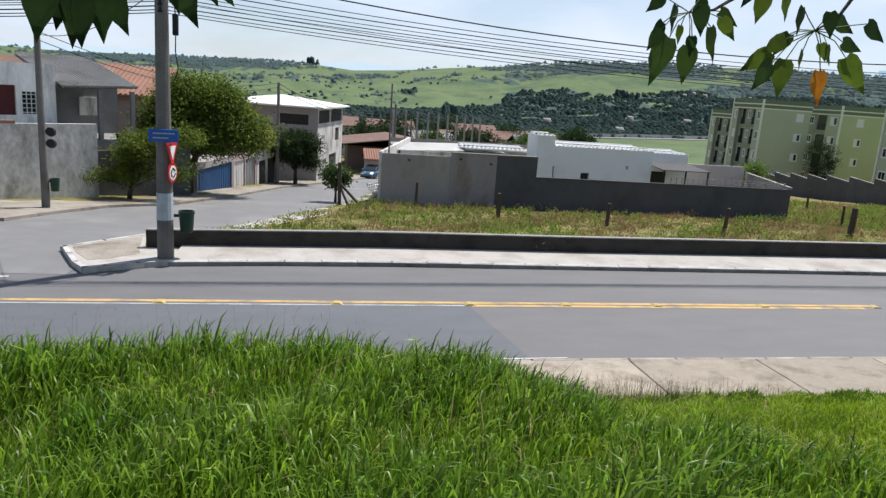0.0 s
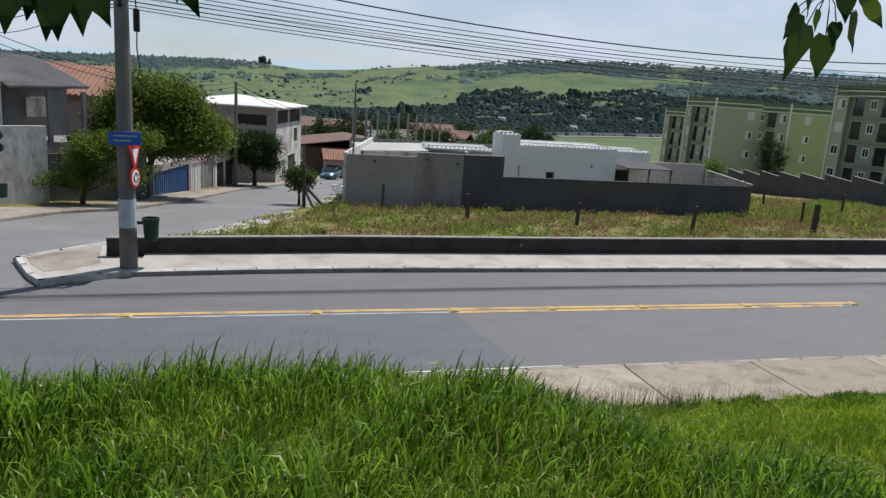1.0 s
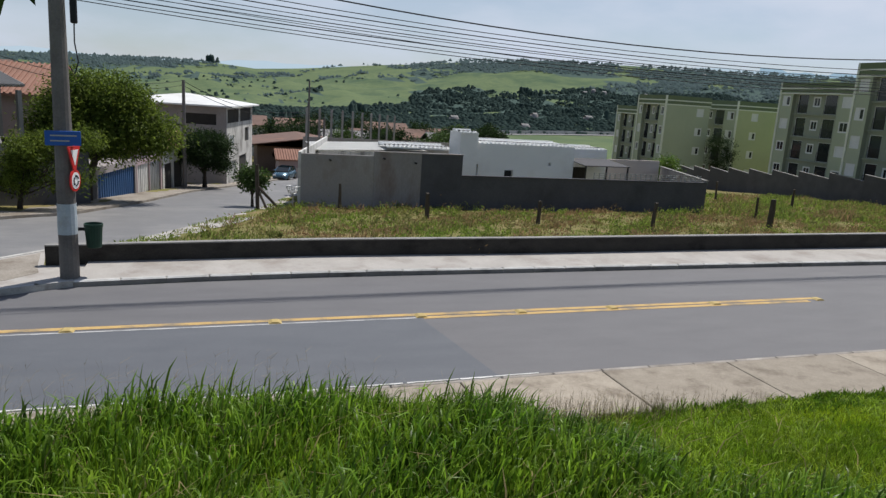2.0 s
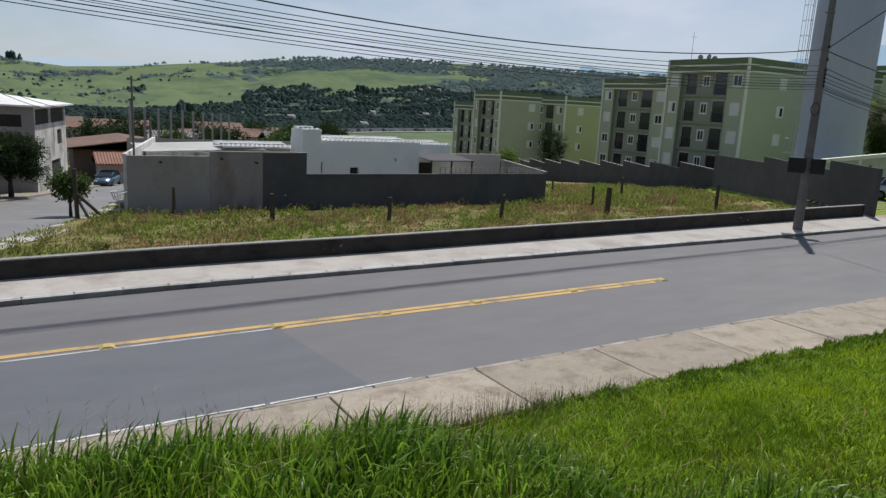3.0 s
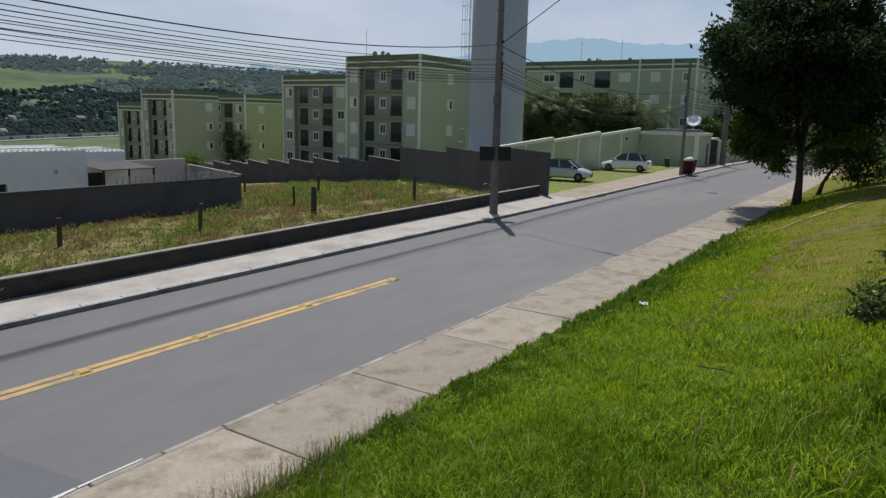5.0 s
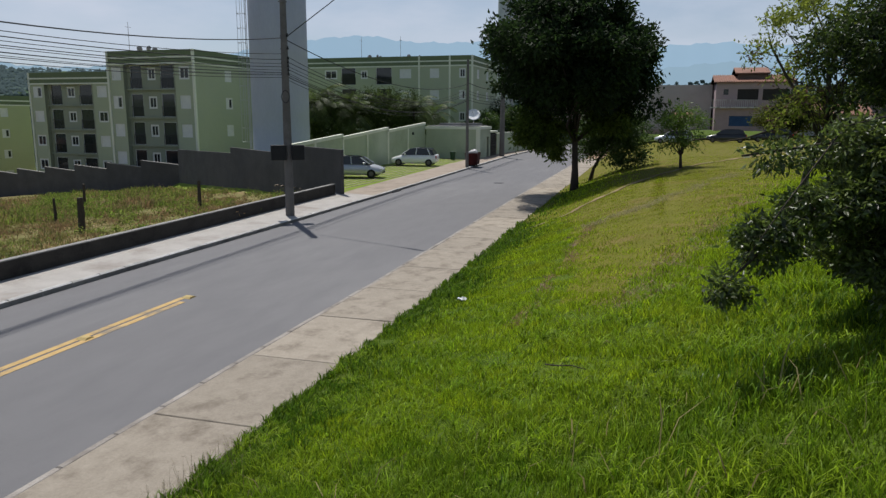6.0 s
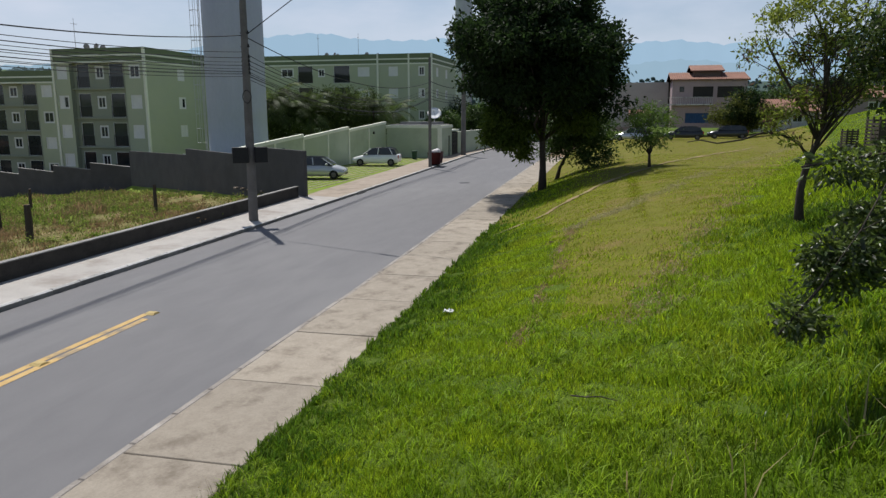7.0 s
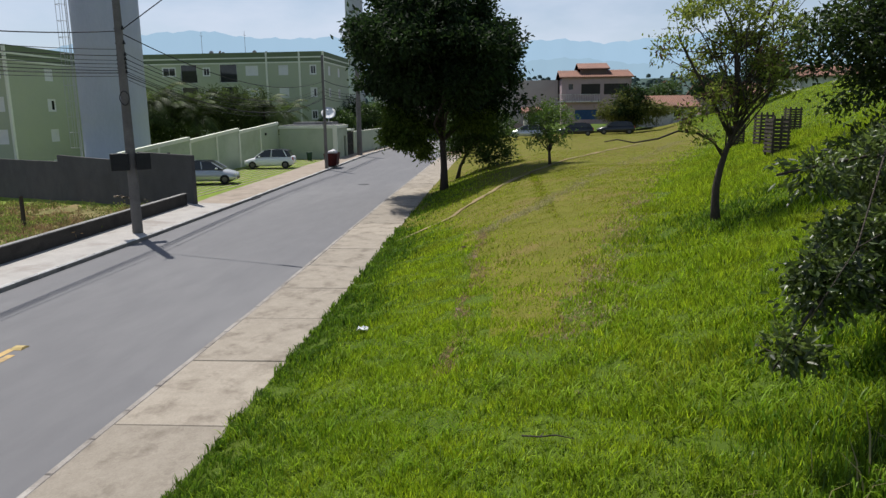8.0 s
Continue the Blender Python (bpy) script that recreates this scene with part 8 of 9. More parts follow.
box_house("tile-roofed house behind the street trees", -16, -9.5, 43, 52, -2, 3.3, PINK, roof=("gable", "x", 1.6, 0.5, TILE))
box_house("dark-roofed house farther up the street", -22, -14, 50, 58, -2, 3.6, OLD_WHITE, roof=("gable", "x", 1.5, 0.6, OLD_TILE))
SR = Matrix.Translation((-6.0, 44.0, 0)) @ Matrix.Rotation(radians(-13), 4, "Z")
zs0 = float(street_z(46)) - 0.4
box_house("low shed with a blue corrugated gate", -3.5, 0, -3.2, 2.4, zs0, -0.05, MAUVE, front=((0.4, 2.9, 0.5, 1.9, "dark"),), east=((0.15, 5.4, 0.4, 2.15, "blue"),), roof=None, m=SR)
box_house("pink garage with a grey sheet door", -3.5, 0, 2.45, 7.0, zs0 - 0.4, 0.35, PINK, east=((0.15, 2.2, 0.4, 2.5, "white"), (2.3, 4.3, 0.4, 2.5, "steel")), roof=("gable", "x", 0.5, 0.15, PINK), m=SR)
box_house("garage with an orange clay tile roof", -4.5, 0, 7.2, 11.8, zs0 - 0.8, 0.1, OLD_WHITE, east=((0.3, 2.0, 0.5, 2.5, "dark"), (2.3, 4.3, 0.5, 2.5, "dark")), front=((0.5, 4.0, 1.0, 2.6, "dark"),), roof=("gable", "x", 1.0, 0.4, TILE), m=SR)
WHM = Matrix.Translation((-0.4, 60.5, 0)) @ Matrix.Rotation(radians(-13), 4, "Z")
wz = float(street_z(62)) - 0.5
box_house("three-storey grey house with a white hipped metal roof", -9, 0, 0, 10, wz, 2.75, MAUVE, front=((5.6, 8.2, 5.35, 6.2, "dark"), (1.0, 3.2, 5.35, 6.2, "dark")), east=((0.3, 4.6, 5.5, 6.6, "dark"), (4.9, 9.6, 5.5, 6.6, "dark"), (1.2, 2.6, 3.5, 4.5, "shut"), (6.8, 8.4, 3.7, 4.9, "dark"), (0.4, 3.5, 0.5, 2.4, "white"), (4.5, 7.5, 0.5, 2.6, "dark")),
          roof=("hip", "x", 0.75, 0.55, ROOF_WHITE), m=WHM, east_mat=STAINED)
bmw = thing("shed_roof", (0, 0, 0), "long dark shed with a red-brown tin roof", "shed")
bm = bmesh.new()
add_box(bm, 3.0, 14.0, 88, 100, -7.0, -2.2)
part("wall", bm, BROWN_WALL, bmw)
part("roof", roof_mesh(2.5, 14.5, 87, 100, -2.2, 0.9, 0.5, "y"), OLD_TILE, bmw)
box_house("small ochre house below the shed", 5.0, 9.5, 80, 86, -6.6, -3.2, PINK, front=((0.6, 2.0, 0.9, 2.6, "white"), (2.8, 3.9, 1.0, 2.2, "pane")), roof=("gable", "x", 0.9, 0.4, TILE))
box_house("grey garage at the end of the street", 8.5, 12.5, 70, 76, -5.6, -2.4, GREY_RENDER, west=((1.0, 4.0, 0.6, 2.6, "white"),), roof=("gable", "y", 0.5, 0.3, FIBRE))
for x, y, w_, d_, h_, mt, rm in ((20, 120, 9, 7, 3.4, PINK, OLD_TILE), (30, 128, 8, 8, 3.2, OLD_WHITE, OLD_TILE), (14, 112, 8, 8, 3.2, OLD_WHITE, FIBRE), (25, 140, 9, 8, 4.0, GREY_RENDER, OLD_TILE), (38, 140, 9, 7, 3.4, OLD_WHITE, OLD_TILE), (33, 118, 7, 6, 3.0, OLD_WHITE, FIBRE), (8, 130, 8, 8, 4, OLD_WHITE, OLD_TILE), (-4, 112, 9, 9, 4.5, OLD_WHITE, OLD_TILE)):
    zb = land_z(x + w_ / 2, y + d_ / 2) - 0.6
    box_house("small valley house with a pitched roof", x, x + w_, y, y + d_, zb, zb + h_ + 0.6, mt, front=((1, 2.2, 1.4, 2.5, "pane"), (w_ - 3, w_ - 1.8, 1.4, 2.5, "pane")), roof=("gable", "x", 1.3, 0.5, rm), group="valley houses")

# bare concrete columns of an unfinished building behind the white house
cols = thing("unfinished_building", (0, 0, 0), "row of bare concrete columns of an unfinished building", "building site")
for k in range(10):
    x, y = 6.1 + 1.35 * k, 63 + 2.2 * k
    bm = bmesh.new()
    add_box(bm, x - 0.09, x + 0.09, y - 0.09, y + 0.09, -6, 3.05 - 0.1 * k)
    part("column", bm, GREY_RENDER, cols)
bm = bmesh.new()
add_box(bm, 5.8, 19, 62.8, 62.9, -6, 0.6)
part("side_wall", bm, GREY_RENDER, cols)
utility_pole(3.75, 39.4, street_z(39.4), 6.6, 0.055, 0.045, False, "thin grey metal post beside the house wall")

# street poles
for x, y, h_, lab in ((-10.2, 28.8, 7.3, "slim grey street pole before the retaining wall"), (-3.15, 53.0, 7.3, "dark street pole among the garages"), (6.6, 66.5, 7.2, "street pole at the bottom of the side street"), (9.5, 78, 6.5, "distant street pole in the valley")):
    utility_pole(x, y, street_z(y) + 0.1, h_, 0.15, 0.1, False, lab)
bx = thing("speaker_pair", (-10.02, 28.72, 2.2), "pair of black round boxes fixed on a street pole", "boxes")
for z in (0.12, -0.42):
    bm = bmesh.new()
    bmesh.ops.create_cone(bm, cap_ends=True, radius1=0.24, radius2=0.22, depth=0.22, segments=20, matrix=Matrix.Translation((0.16, -0.05, z * 0.8)) @ Matrix.Rotation(radians(80), 4, "X") @ Matrix.Diagonal((0.72, 0.72, 0.8, 1)))
    part("box", bm, BLACK, bx)

# houses beyond the lawn
hz = 2.6
ph = box_house("two-storey pink house with stepped clay tile roofs", 101, 111, -9.6, -0.4, hz, 8.7, PINK, west=((2.6, 5.1, 3.9, 5.3, "dark"), (5.6, 8.6, 3.9, 5.3, "dark"), (0.9, 1.5, 4.6, 5.3, "pane"), (1.8, 4.8, 0.6, 1.9, "blue"), (6.2, 8.2, 0.4, 2.2, "dark")), roof=("gable", "y", 1.1, 0.3, TILE), frame_mat=CAR_DARK)
bm = roof_mesh(102.5, 110, -6.6, -3.0, 9.9, 0.9, 0.3, "y")
part("upper_roof", bm, TILE, ph)
bm = bmesh.new()
add_box(bm, 102.7, 110, -6.5, -3.1, 8.6, 9.9)
part("dormer", bm, BROWN_WALL, ph)
for x0, x1, y0, y1, z in ((105.85, 106.15, -9.9, -0.1, 9.82), (106.1, 106.4, -6.9, -2.7, 10.82)):
    bm = bmesh.new()
    add_box(bm, x0, x1, y0, y1, z, z + 0.14)
    bevelled(bm, 0.05, 1)
    part("ridge_cap", bm, OLD_WHITE, ph, "pale mortar ridge cap")
bm = bmesh.new()
add_box(bm, 100.4, 101, -5.5, 0.2, hz + 2.9, hz + 3.05)
for k in range(24):
    add_box(bm, 100.42, 100.46, -5.4 + 0.23 * k, -5.36 + 0.23 * k, hz + 3.05, hz + 3.9)
add_box(bm, 100.4, 100.48, -5.5, 0.2, hz + 3.9, hz + 3.96)
part("balcony", bm, OLD_WHITE, ph)
box_house("long pale commercial building with a plain wall", 106, 118, -0.2, 14, hz, 8.7, GREIGE, west=((4, 5.2, 1.0, 2.0, "pane"),), roof=None, name="building")
box_house("low white shed with a tiled lean-to roof", 98, 103, 2.6, 4.7, hz - 1.4, 4.1, OLD_WHITE, west=((0.5, 1.4, 0.6, 2.3, "dark"),), roof=("gable", "y", 0.7, 0.3, TILE), name="shed")
for x, y, w_, d_, h_, mt, rm, ax in ((104, -19, 9, 8, 2.6, OLD_WHITE, TILE, "y"), (108, -29, 9, 8, 2.8, PINK, TILE, "y"), (100, -40, 9, 9, 3.0, OLD_WHITE, TILE, "y"), (126, 2, 10, 9, 6, PINK, TILE, "y"), (118, 16, 10, 9, 5.5, PINK, TILE, "y"), (130, 22, 10, 9, 6, OLD_WHITE, TILE, "x")):
    zb = max(land_z(x, y + d_ / 2) - 0.3, 1.5)
    box_house("low tile-roofed house beyond the lawn", x, x + w_, y, y + d_, zb, zb + h_, mt, west=((1.2, 2.6, 1.2, 2.4, "pane"), (d_ - 3.2, d_ - 1.8, 1.2, 2.4, "pane")), roof=("gable", ax, 1.6, 0.5, rm), group="houses beyond the lawn")
box_house("blue painted flat-roofed building beyond the rise", 98, 108, -52, -41, 4.0, 9.5, BLUE, west=((2, 3.4, 1.2, 2.4, "pane"),), roof=None, name="building")
bm = bmesh.new()
add_tube(bm, [(126, 33.3, -1), (126, 33.3, 34)], [1.5, 1.5], 32)
t2w = thing("water_tower", (0, 0, 0), "distant white cylindrical water tower behind the big tree", "water tower")
part("tank", bm, TOWER_WHITE, t2w, smooth=False)

# ---- fence posts and small things of the lot ----
def fence_post(x, y, h_, r, label, lean=(0, 0)):
    bm = bmesh.new()
    z = land_z(x, y)
    add_tube(bm, [(x, y, z - 0.3), (x + lean[0] * 0.5, y + lean[1] * 0.5, z + h_ * 0.55), (x + lean[0], y + lean[1], z + h_)], [r * 1.1, r, r * 0.92], 8)
    for v in bm.verts:
        v.co += Vector(rng.normal(0, r * 0.08, 3))
    return tagged(part("fence_post", bm, WOOD), label, "fence post", "lot fence posts")


for x, y, h_, r in ((4.95, 35.8, 1.35, 0.08), (8.5, 32.4, 1.2, 0.1), (12.95, 29.95, 1.05, 0.09), (17.9, 28.55, 1.2, 0.09), (23.7, 27.9, 1.4, 0.12), (32.2, 28.45, 1.5, 0.09), (37.7, 41.5, 1.5, 0.09), (39.8, 52.3, 1.6, 0.09), (28.2, 34.0, 1.2, 0.07)):
    fence_post(x, y, h_, r, "weathered dark wooden fence post in the weeds", (rng.normal(0, 0.05), rng.normal(0, 0.04)))
brace = thing("timber_brace", (1.05, 35.7, land_z(1.05, 35.7)), "braced timber corner posts at the lot's edge", "timber brace")
for pts, r in (([(0, 0, -0.2), (-0.05, 0, 2.15)], 0.09), ([(1.15, -0.1, -0.1), (0.0, 0, 1.1)], 0.07), ([(0.5, -0.5, -0.1), (0.0, 0, 0.95)], 0.06)):
    bm = bmesh.new()
    add_tube(bm, pts, [r] * len(pts), 8)
    part("post", bm, WOOD, brace)
bsk = thing("wire_basket", (2.75, 36.4, land_z(2.75, 36.4)), "small wire rubbish basket on a post", "rubbish basket")
bm = bmesh.new()
add_tube(bm, [(0, 0, -0.2), (0, 0, 0.75)], [0.03, 0.03], 6)
part("post", bm, STEEL, bsk)
bm = bmesh.new()
for k in range(14):
    t0, t1 = 2 * math.pi * k / 14, 2 * math.pi * (k + 1) / 14
    add_tube(bm, [(0.2 * math.cos(t0), 0.14 * math.sin(t0), 0.75), (0.34 * math.cos(t0), 0.24 * math.sin(t0), 1.1)], [0.012] * 2, 4)
    for rr, z in ((0.2, 0.75), (0.27, 0.92), (0.34, 1.1)):
        add_tube(bm, [(rr * math.cos(t0), rr * 0.7 * math.sin(t0), z), (rr * math.cos(t1), rr * 0.7 * math.sin(t1), z)], [0.012] * 2, 4)
part("basket", bm, STEEL, bsk)

# ---- slatted tree guards, twig and litter on the bank ----
def tree_guard(x, y, label, yaw=0.0, w=0.36, h_=0.95):
    ob = thing("tree_guard", Matrix.Translation((x, y, land_z(x, y) - 0.03)) @ Matrix.Rotation(yaw, 4, "Z"), label, "tree guard", "tree guards")
    for sx in (-1, 1):
        for sy in (-1, 1):
            bm = bmesh.new()
            add_box(bm, sx * w / 2 - 0.025, sx * w / 2 + 0.025, sy * w / 2 - 0.025, sy * w / 2 + 0.025, 0, h_)
            part("post", bm, WOOD, ob)
    for k in range(9):
        z = 0.08 + k * (h_ - 0.12) / 9
        for a_ in range(4):
            bm = bmesh.new()
            add_box(bm, -w / 2 - 0.04, w / 2 + 0.04, -w / 2 - 0.045, -w / 2 - 0.027, z, z + 0.065, Matrix.Rotation(a_ * math.pi / 2, 4, "Z"))
            part("slat", bm, WOOD, ob)
    return ob


for x, y, yaw, h_ in ((22.3, -0.9, 0.1, 1.05), (28.0, -2.45, 0.15, 1.15), (31.1, -4.55, 0.1, 0.95), (33.1, -3.1, 0.2, 1.0)):
    tree_guard(x, y, "square slatted wooden tree guard in the grass", yaw, 0.4, h_)
tw = (7.85, 5.9, land_z(7.85, 5.9) + 0.07)
bm = bmesh.new()
add_tube(bm, [(0.05, 0.2, 0.02), (0.0, 0.05, 0.04), (0.02, -0.08, 0.05), (0.0, -0.24, 0.03)], [0.008, 0.007, 0.006, 0.003], 6), add_tube(bm, [(0.0, 0.05, 0.04), (0.1, 0.0, 0.05)], [0.005, 0.002], 5)
o = tagged(part("twig", bm, WOOD), "fallen dark twig on the grass", "twig")
o.location = tw
bm = bmesh.new()
bmesh.ops.create_grid(bm, x_segments=5, y_segments=4, size=0.095)
for v in bm.verts:
    v.co.z += rng.uniform(-0.03, 0.05)
bmesh.ops.solidify(bm, geom=bm.faces[:], thickness=0.004)
o = tagged(part("litter", bm, PAPER), "crumpled white litter in the grass", "litter")
o.location = (14.25, 8.85, land_z(14.25, 8.85) + 0.09)
for x, y, s in ((8.9, 5.55, 0.04), (11.9, 5.1, 0.06), (13.4, 7.05, 0.07), (17.5, 7.0, 0.07), (19.2, 7.35, 0.07)):
    bm = bmesh.new()
    bmesh.ops.create_icosphere(bm, subdivisions=2, radius=s)
    for v in bm.verts:
        v.co = Vector((v.co.x * 1.1, v.co.y * 0.8, v.co.z * 0.22)) + Vector(rng.normal(0, s * 0.2, 3))
    o = tagged(part("clod", bm, SOIL), "reddish clod of soil in the mown grass", "clod", "clods on the bank")
    o.location = (x, y, land_z(x, y) + 0.02)


def ribbon(name, pts, width, mat, label, lift=0.03):
    """A narrow worn line laid on the bank."""
    P_ = [np.array(p, dtype=float) for p in pts]
    dense = []
    for p, q in zip(P_, P_[1:]):
        n_ = max(2, int(np.hypot(*(q - p)) / 0.35))
        dense += [p + (q - p) * k / n_ for k in range(n_)]
    dense.append(P_[-1])
    V, F = [], []
    for k, p in enumerate(dense):
        d_ = dense[min(k + 1, len(dense) - 1)] - dense[max(k - 1, 0)]
        nrm = np.array([-d_[1], d_[0]]) / np.hypot(*d_)
        ww = width * (0.6 + 0.5 * abs(math.sin(k * 1.7)) + 0.3 * math.sin(k * 0.6))
        for s_ in (-0.5, 0.5):
            q = p + nrm * ww * s_
            V.append((q[0], q[1], land_z(q[0], q[1]) + lift))
        if k and (lift > 0.025 or math.sin(k * 0.83) + 0.6 * math.sin(k * 2.1) > 0.1):
            b = 2 * k
            F.append((b - 2, b - 1, b + 1, b))
    ob = part(name, array_mesh(name, V, F), mat)
    return tagged(ob, label, "path", kind="structure")


PATH_SOIL = material("dry trodden earth", (0.185, 0.14, 0.07), (0.32, 0.25, 0.135), 1.0, 1.5, 14, 0.5, stain=(0.13, 0.16, 0.035), stain_scale=0.9, stain_amount=0.9, spec=0.1)
ribbon("path", PATHWAY, 0.32, PATH_SOIL, "narrow trodden earth path over the lawn", 0.026)

# ---- road markings ----
def centre(x):
    return 15.21 + 0.035 * x


def painted(name, x0, x1, off, width, mat, label, z=0.006, step=0.5):
    x = np.arange(x0, x1 + 0.01, step)
    return tagged(part(name, strip_mesh(name, x, centre(x) + off - width / 2, centre(x) + off + width / 2, z, 2), mat), label, "road marking", kind="structure")


painted("yellow_line", -60, 14.55, 0.108, 0.155, YELLOW, "worn yellow centre line")
painted("yellow_line", 3.66, 14.55, -0.108, 0.155, YELLOW, "worn yellow centre line")
painted("white_line", -60, 3.55, -0.112, 0.055, ROAD_WHITE, "old white line beside the single yellow one", 0.0065)
# flaking whitewash along the edge of the near kerb
wash = thing("kerb_whitewash", (0, 0, 0), "flaking white paint along the near kerb's edge", "road marking", kind="structure")
x = -9.0
while x < 4.1:
    L_ = rng.uniform(0.25, 0.9)
    wx_ = np.linspace(x, x + L_, 6)
    ky = near_kerb(wx_)
    w_ = rng.uniform(0.012, 0.05, 6)
    bm = bmesh.new()
    solid_strip(bm, np.stack([wx_, ky - w_], -1), np.stack([wx_, ky + 0.012], -1), 0.07, 0.1285)
    part("paint_flake", bm, KERB_EDGE, wash)
    x += L_ + (0.02 if rng.random() < 0.6 else rng.uniform(0.05, 0.3))
bm = bmesh.new()
xp = np.arange(-40, 3.1, 1.0)
v0 = [bm.verts.new((x, float(near_kerb(x)) + 0.15, 0.003)) for x in (*xp, 4.15)]
v1 = [bm.verts.new((x, centre(x) - 0.14, 0.003)) for x in (*xp, 3.6)]
for k in range(len(v0) - 1):
    bm.faces.new((v0[k], v0[k + 1], v1[k + 1], v1[k]))
tagged(part("asphalt_patch", bm, ASPHALT_PALE), "bluish grey resurfaced stretch of asphalt", "road patch", kind="structure")
for k, (xa, ya, xb, yb) in enumerate(((-6.7, 16.8, -9.5, 16.55),)):
    bm = bmesh.new()
    d = Vector((xb - xa, yb - ya, 0)).normalized()
    s = Vector((-d.y, d.x, 0)) * 0.07
    z_ = 0.012
    v = [bm.verts.new((xa + sg * s.x, ya + sg * s.y, z_)) for sg in (-1, 1)] + [bm.verts.new((xb + sg * s.x, yb + sg * s.y, z_)) for sg in (1, -1)]
    bm.faces.new(v[::-1] if v[0].co.y > v[1].co.y else v)
    tagged(part("white_line", bm, ROAD_WHITE), "worn white line at the junction", "road marking", kind="structure")


def stud_mesh():
    bm = bmesh.new()
    v = [bm.verts.new(p) for p in ((-0.13, -0.12, 0), (0.13, -0.12, 0), (0.13, 0.12, 0), (-0.13, 0.12, 0), (-0.06, -0.1, 0.036), (0.06, -0.1, 0.036), (0.06, 0.1, 0.036), (-0.06, 0.1, 0.036))]
    for f_ in ((3, 2, 1, 0), (4, 5, 6, 7), (0, 1, 5, 4), (1, 2, 6, 5), (2, 3, 7, 6), (3, 0, 4, 7)):
        bm.faces.new([v[i_] for i_ in f_])
    me = bpy.data.meshes.new("road_stud")
    bm.to_mesh(me), bm.free()
    me.materials.append(STUD)
    return me


sm = stud_mesh()
for x in (14.55, 11.25, 8.33, 5.98, 3.64, 0.6, -3.1, -6.5, -9.5, -12.5):
    o = tagged(part("road_stud", sm, None), "amber worn raised road stud on the centre line", "road stud", "centre line studs")
    o.location = (x, centre(x), 0.004)
bm = bmesh.new()
add_box(bm, 38.0, 39.2, far_kerb(38.6) - 0.12, far_kerb(38.6) + 0.02, 0.0, 0.05)
tagged(part("storm_drain", bm, BLACK), "dark storm drain slot in the kerb", "storm drain", kind="structure")
bm = bmesh.new()
bmesh.ops.create_cone(bm, cap_ends=True, radius1=0.35, radius2=0.35, depth=0.02, segments=24, matrix=Matrix.Translation((46, 15.5, 0.002)))
tagged(part("manhole_cover", bm, SEAM), "dark round manhole cover in the road", "manhole cover", kind="structure")

# ---- far houses, masts, mountains ----
def tiny_houses(n):
    V, F, M_ = [], [], []
    for _ in range(n):
        a_, r_ = radians(rng.choice([rng.uniform(8, 40), rng.uniform(22, 50), rng.uniform(28, 55)])), rng.choice([rng.uniform(760, 1050), rng.uniform(1500, 2250)])
        if not 0.1 < float(wooded(r_ * math.sin(a_), r_ * math.cos(a_))):
            continue
        x, y = r_ * math.sin(a_), r_ * math.cos(a_)
        z = land_z(x, y)
        w_, d_, h_ = rng.uniform(3.5, 7), rng.uniform(3.5, 6), rng.uniform(3, 6.5)
        b = len(V)
        V += [(x - w_, y - d_, z - 2), (x + w_, y - d_, z - 2), (x + w_, y + d_, z - 2), (x - w_, y + d_, z - 2), (x - w_, y - d_, z + h_), (x + w_, y - d_, z + h_), (x + w_, y + d_, z + h_), (x - w_, y + d_, z + h_), (x - w_, y, z + h_ + 2.5), (x + w_, y, z + h_ + 2.5)]
        for f_, mi in (((0, 1, 5, 4), 0), ((1, 2, 6, 5), 0), ((3, 0, 4, 7), 0), ((4, 5, 9, 8), 1), ((6, 7, 8, 9), 1), ((5, 6, 9, 9), 0)):
            if f_[2] == f_[3]:
                continue
            F.append([b + i_ for i_ in f_])
            M_.append(mi)
    me = array_mesh("far_houses", V, F, M_)
    me.materials.append(MAUVE), me.materials.append(FIBRE)
    return me


tagged(part("far_houses", tiny_houses(34), None), "scattered small grey houses across the valley", "houses", kind="stuff")
bm = bmesh.new()
for k in range(14):
    t0, t1 = k / 14, (k + 1) / 14
    q = []
    for t_ in (t0, t1):
        a_, r_ = radians(20.5 + 10.5 * t_), 632 + 155 * t_
        q.append((r_ * math.sin(a_), r_ * math.cos(a_)))
    z = min(land_z(*q[0]), land_z(*q[1]))
    v = [bm.verts.new((x_, y_, z + dz)) for (x_, y_), dz in ((q[0], -2), (q[1], -2), (q[1], 3.6), (q[0], 3.6))]
    bm.faces.new(v)
bmesh.ops.solidify(bm, geom=bm.faces[:], thickness=0.4)
tagged(part("far_wall", bm, OLD_WHITE), "long pale wall across the valley floor", "wall", kind="structure")
T_, S_ = np.meshgrid(np.linspace(0, 1, 15), np.linspace(0, 1, 6))
A_, R_ = np.radians(20.5 + 10.5 * T_), 612 + 150 * T_ + 20 * S_
YX, YY = R_ * np.sin(A_), R_ * np.cos(A_)
i = np.arange(YX.size).reshape(YX.shape)
f = np.stack([i[:-1, :-1], i[:-1, 1:], i[1:, 1:], i[1:, :-1]], -1).reshape(-1, 4)
tagged(part("far_yard", array_mesh("far_yard", np.stack([YX, YY, land(YX, YY) + 0.6], -1).reshape(-1, 3), f), STREET_GREY), "pale paved yard before the long wall in the valley", "pavement", kind="structure")
az = np.linspace(-30, 41, 140)
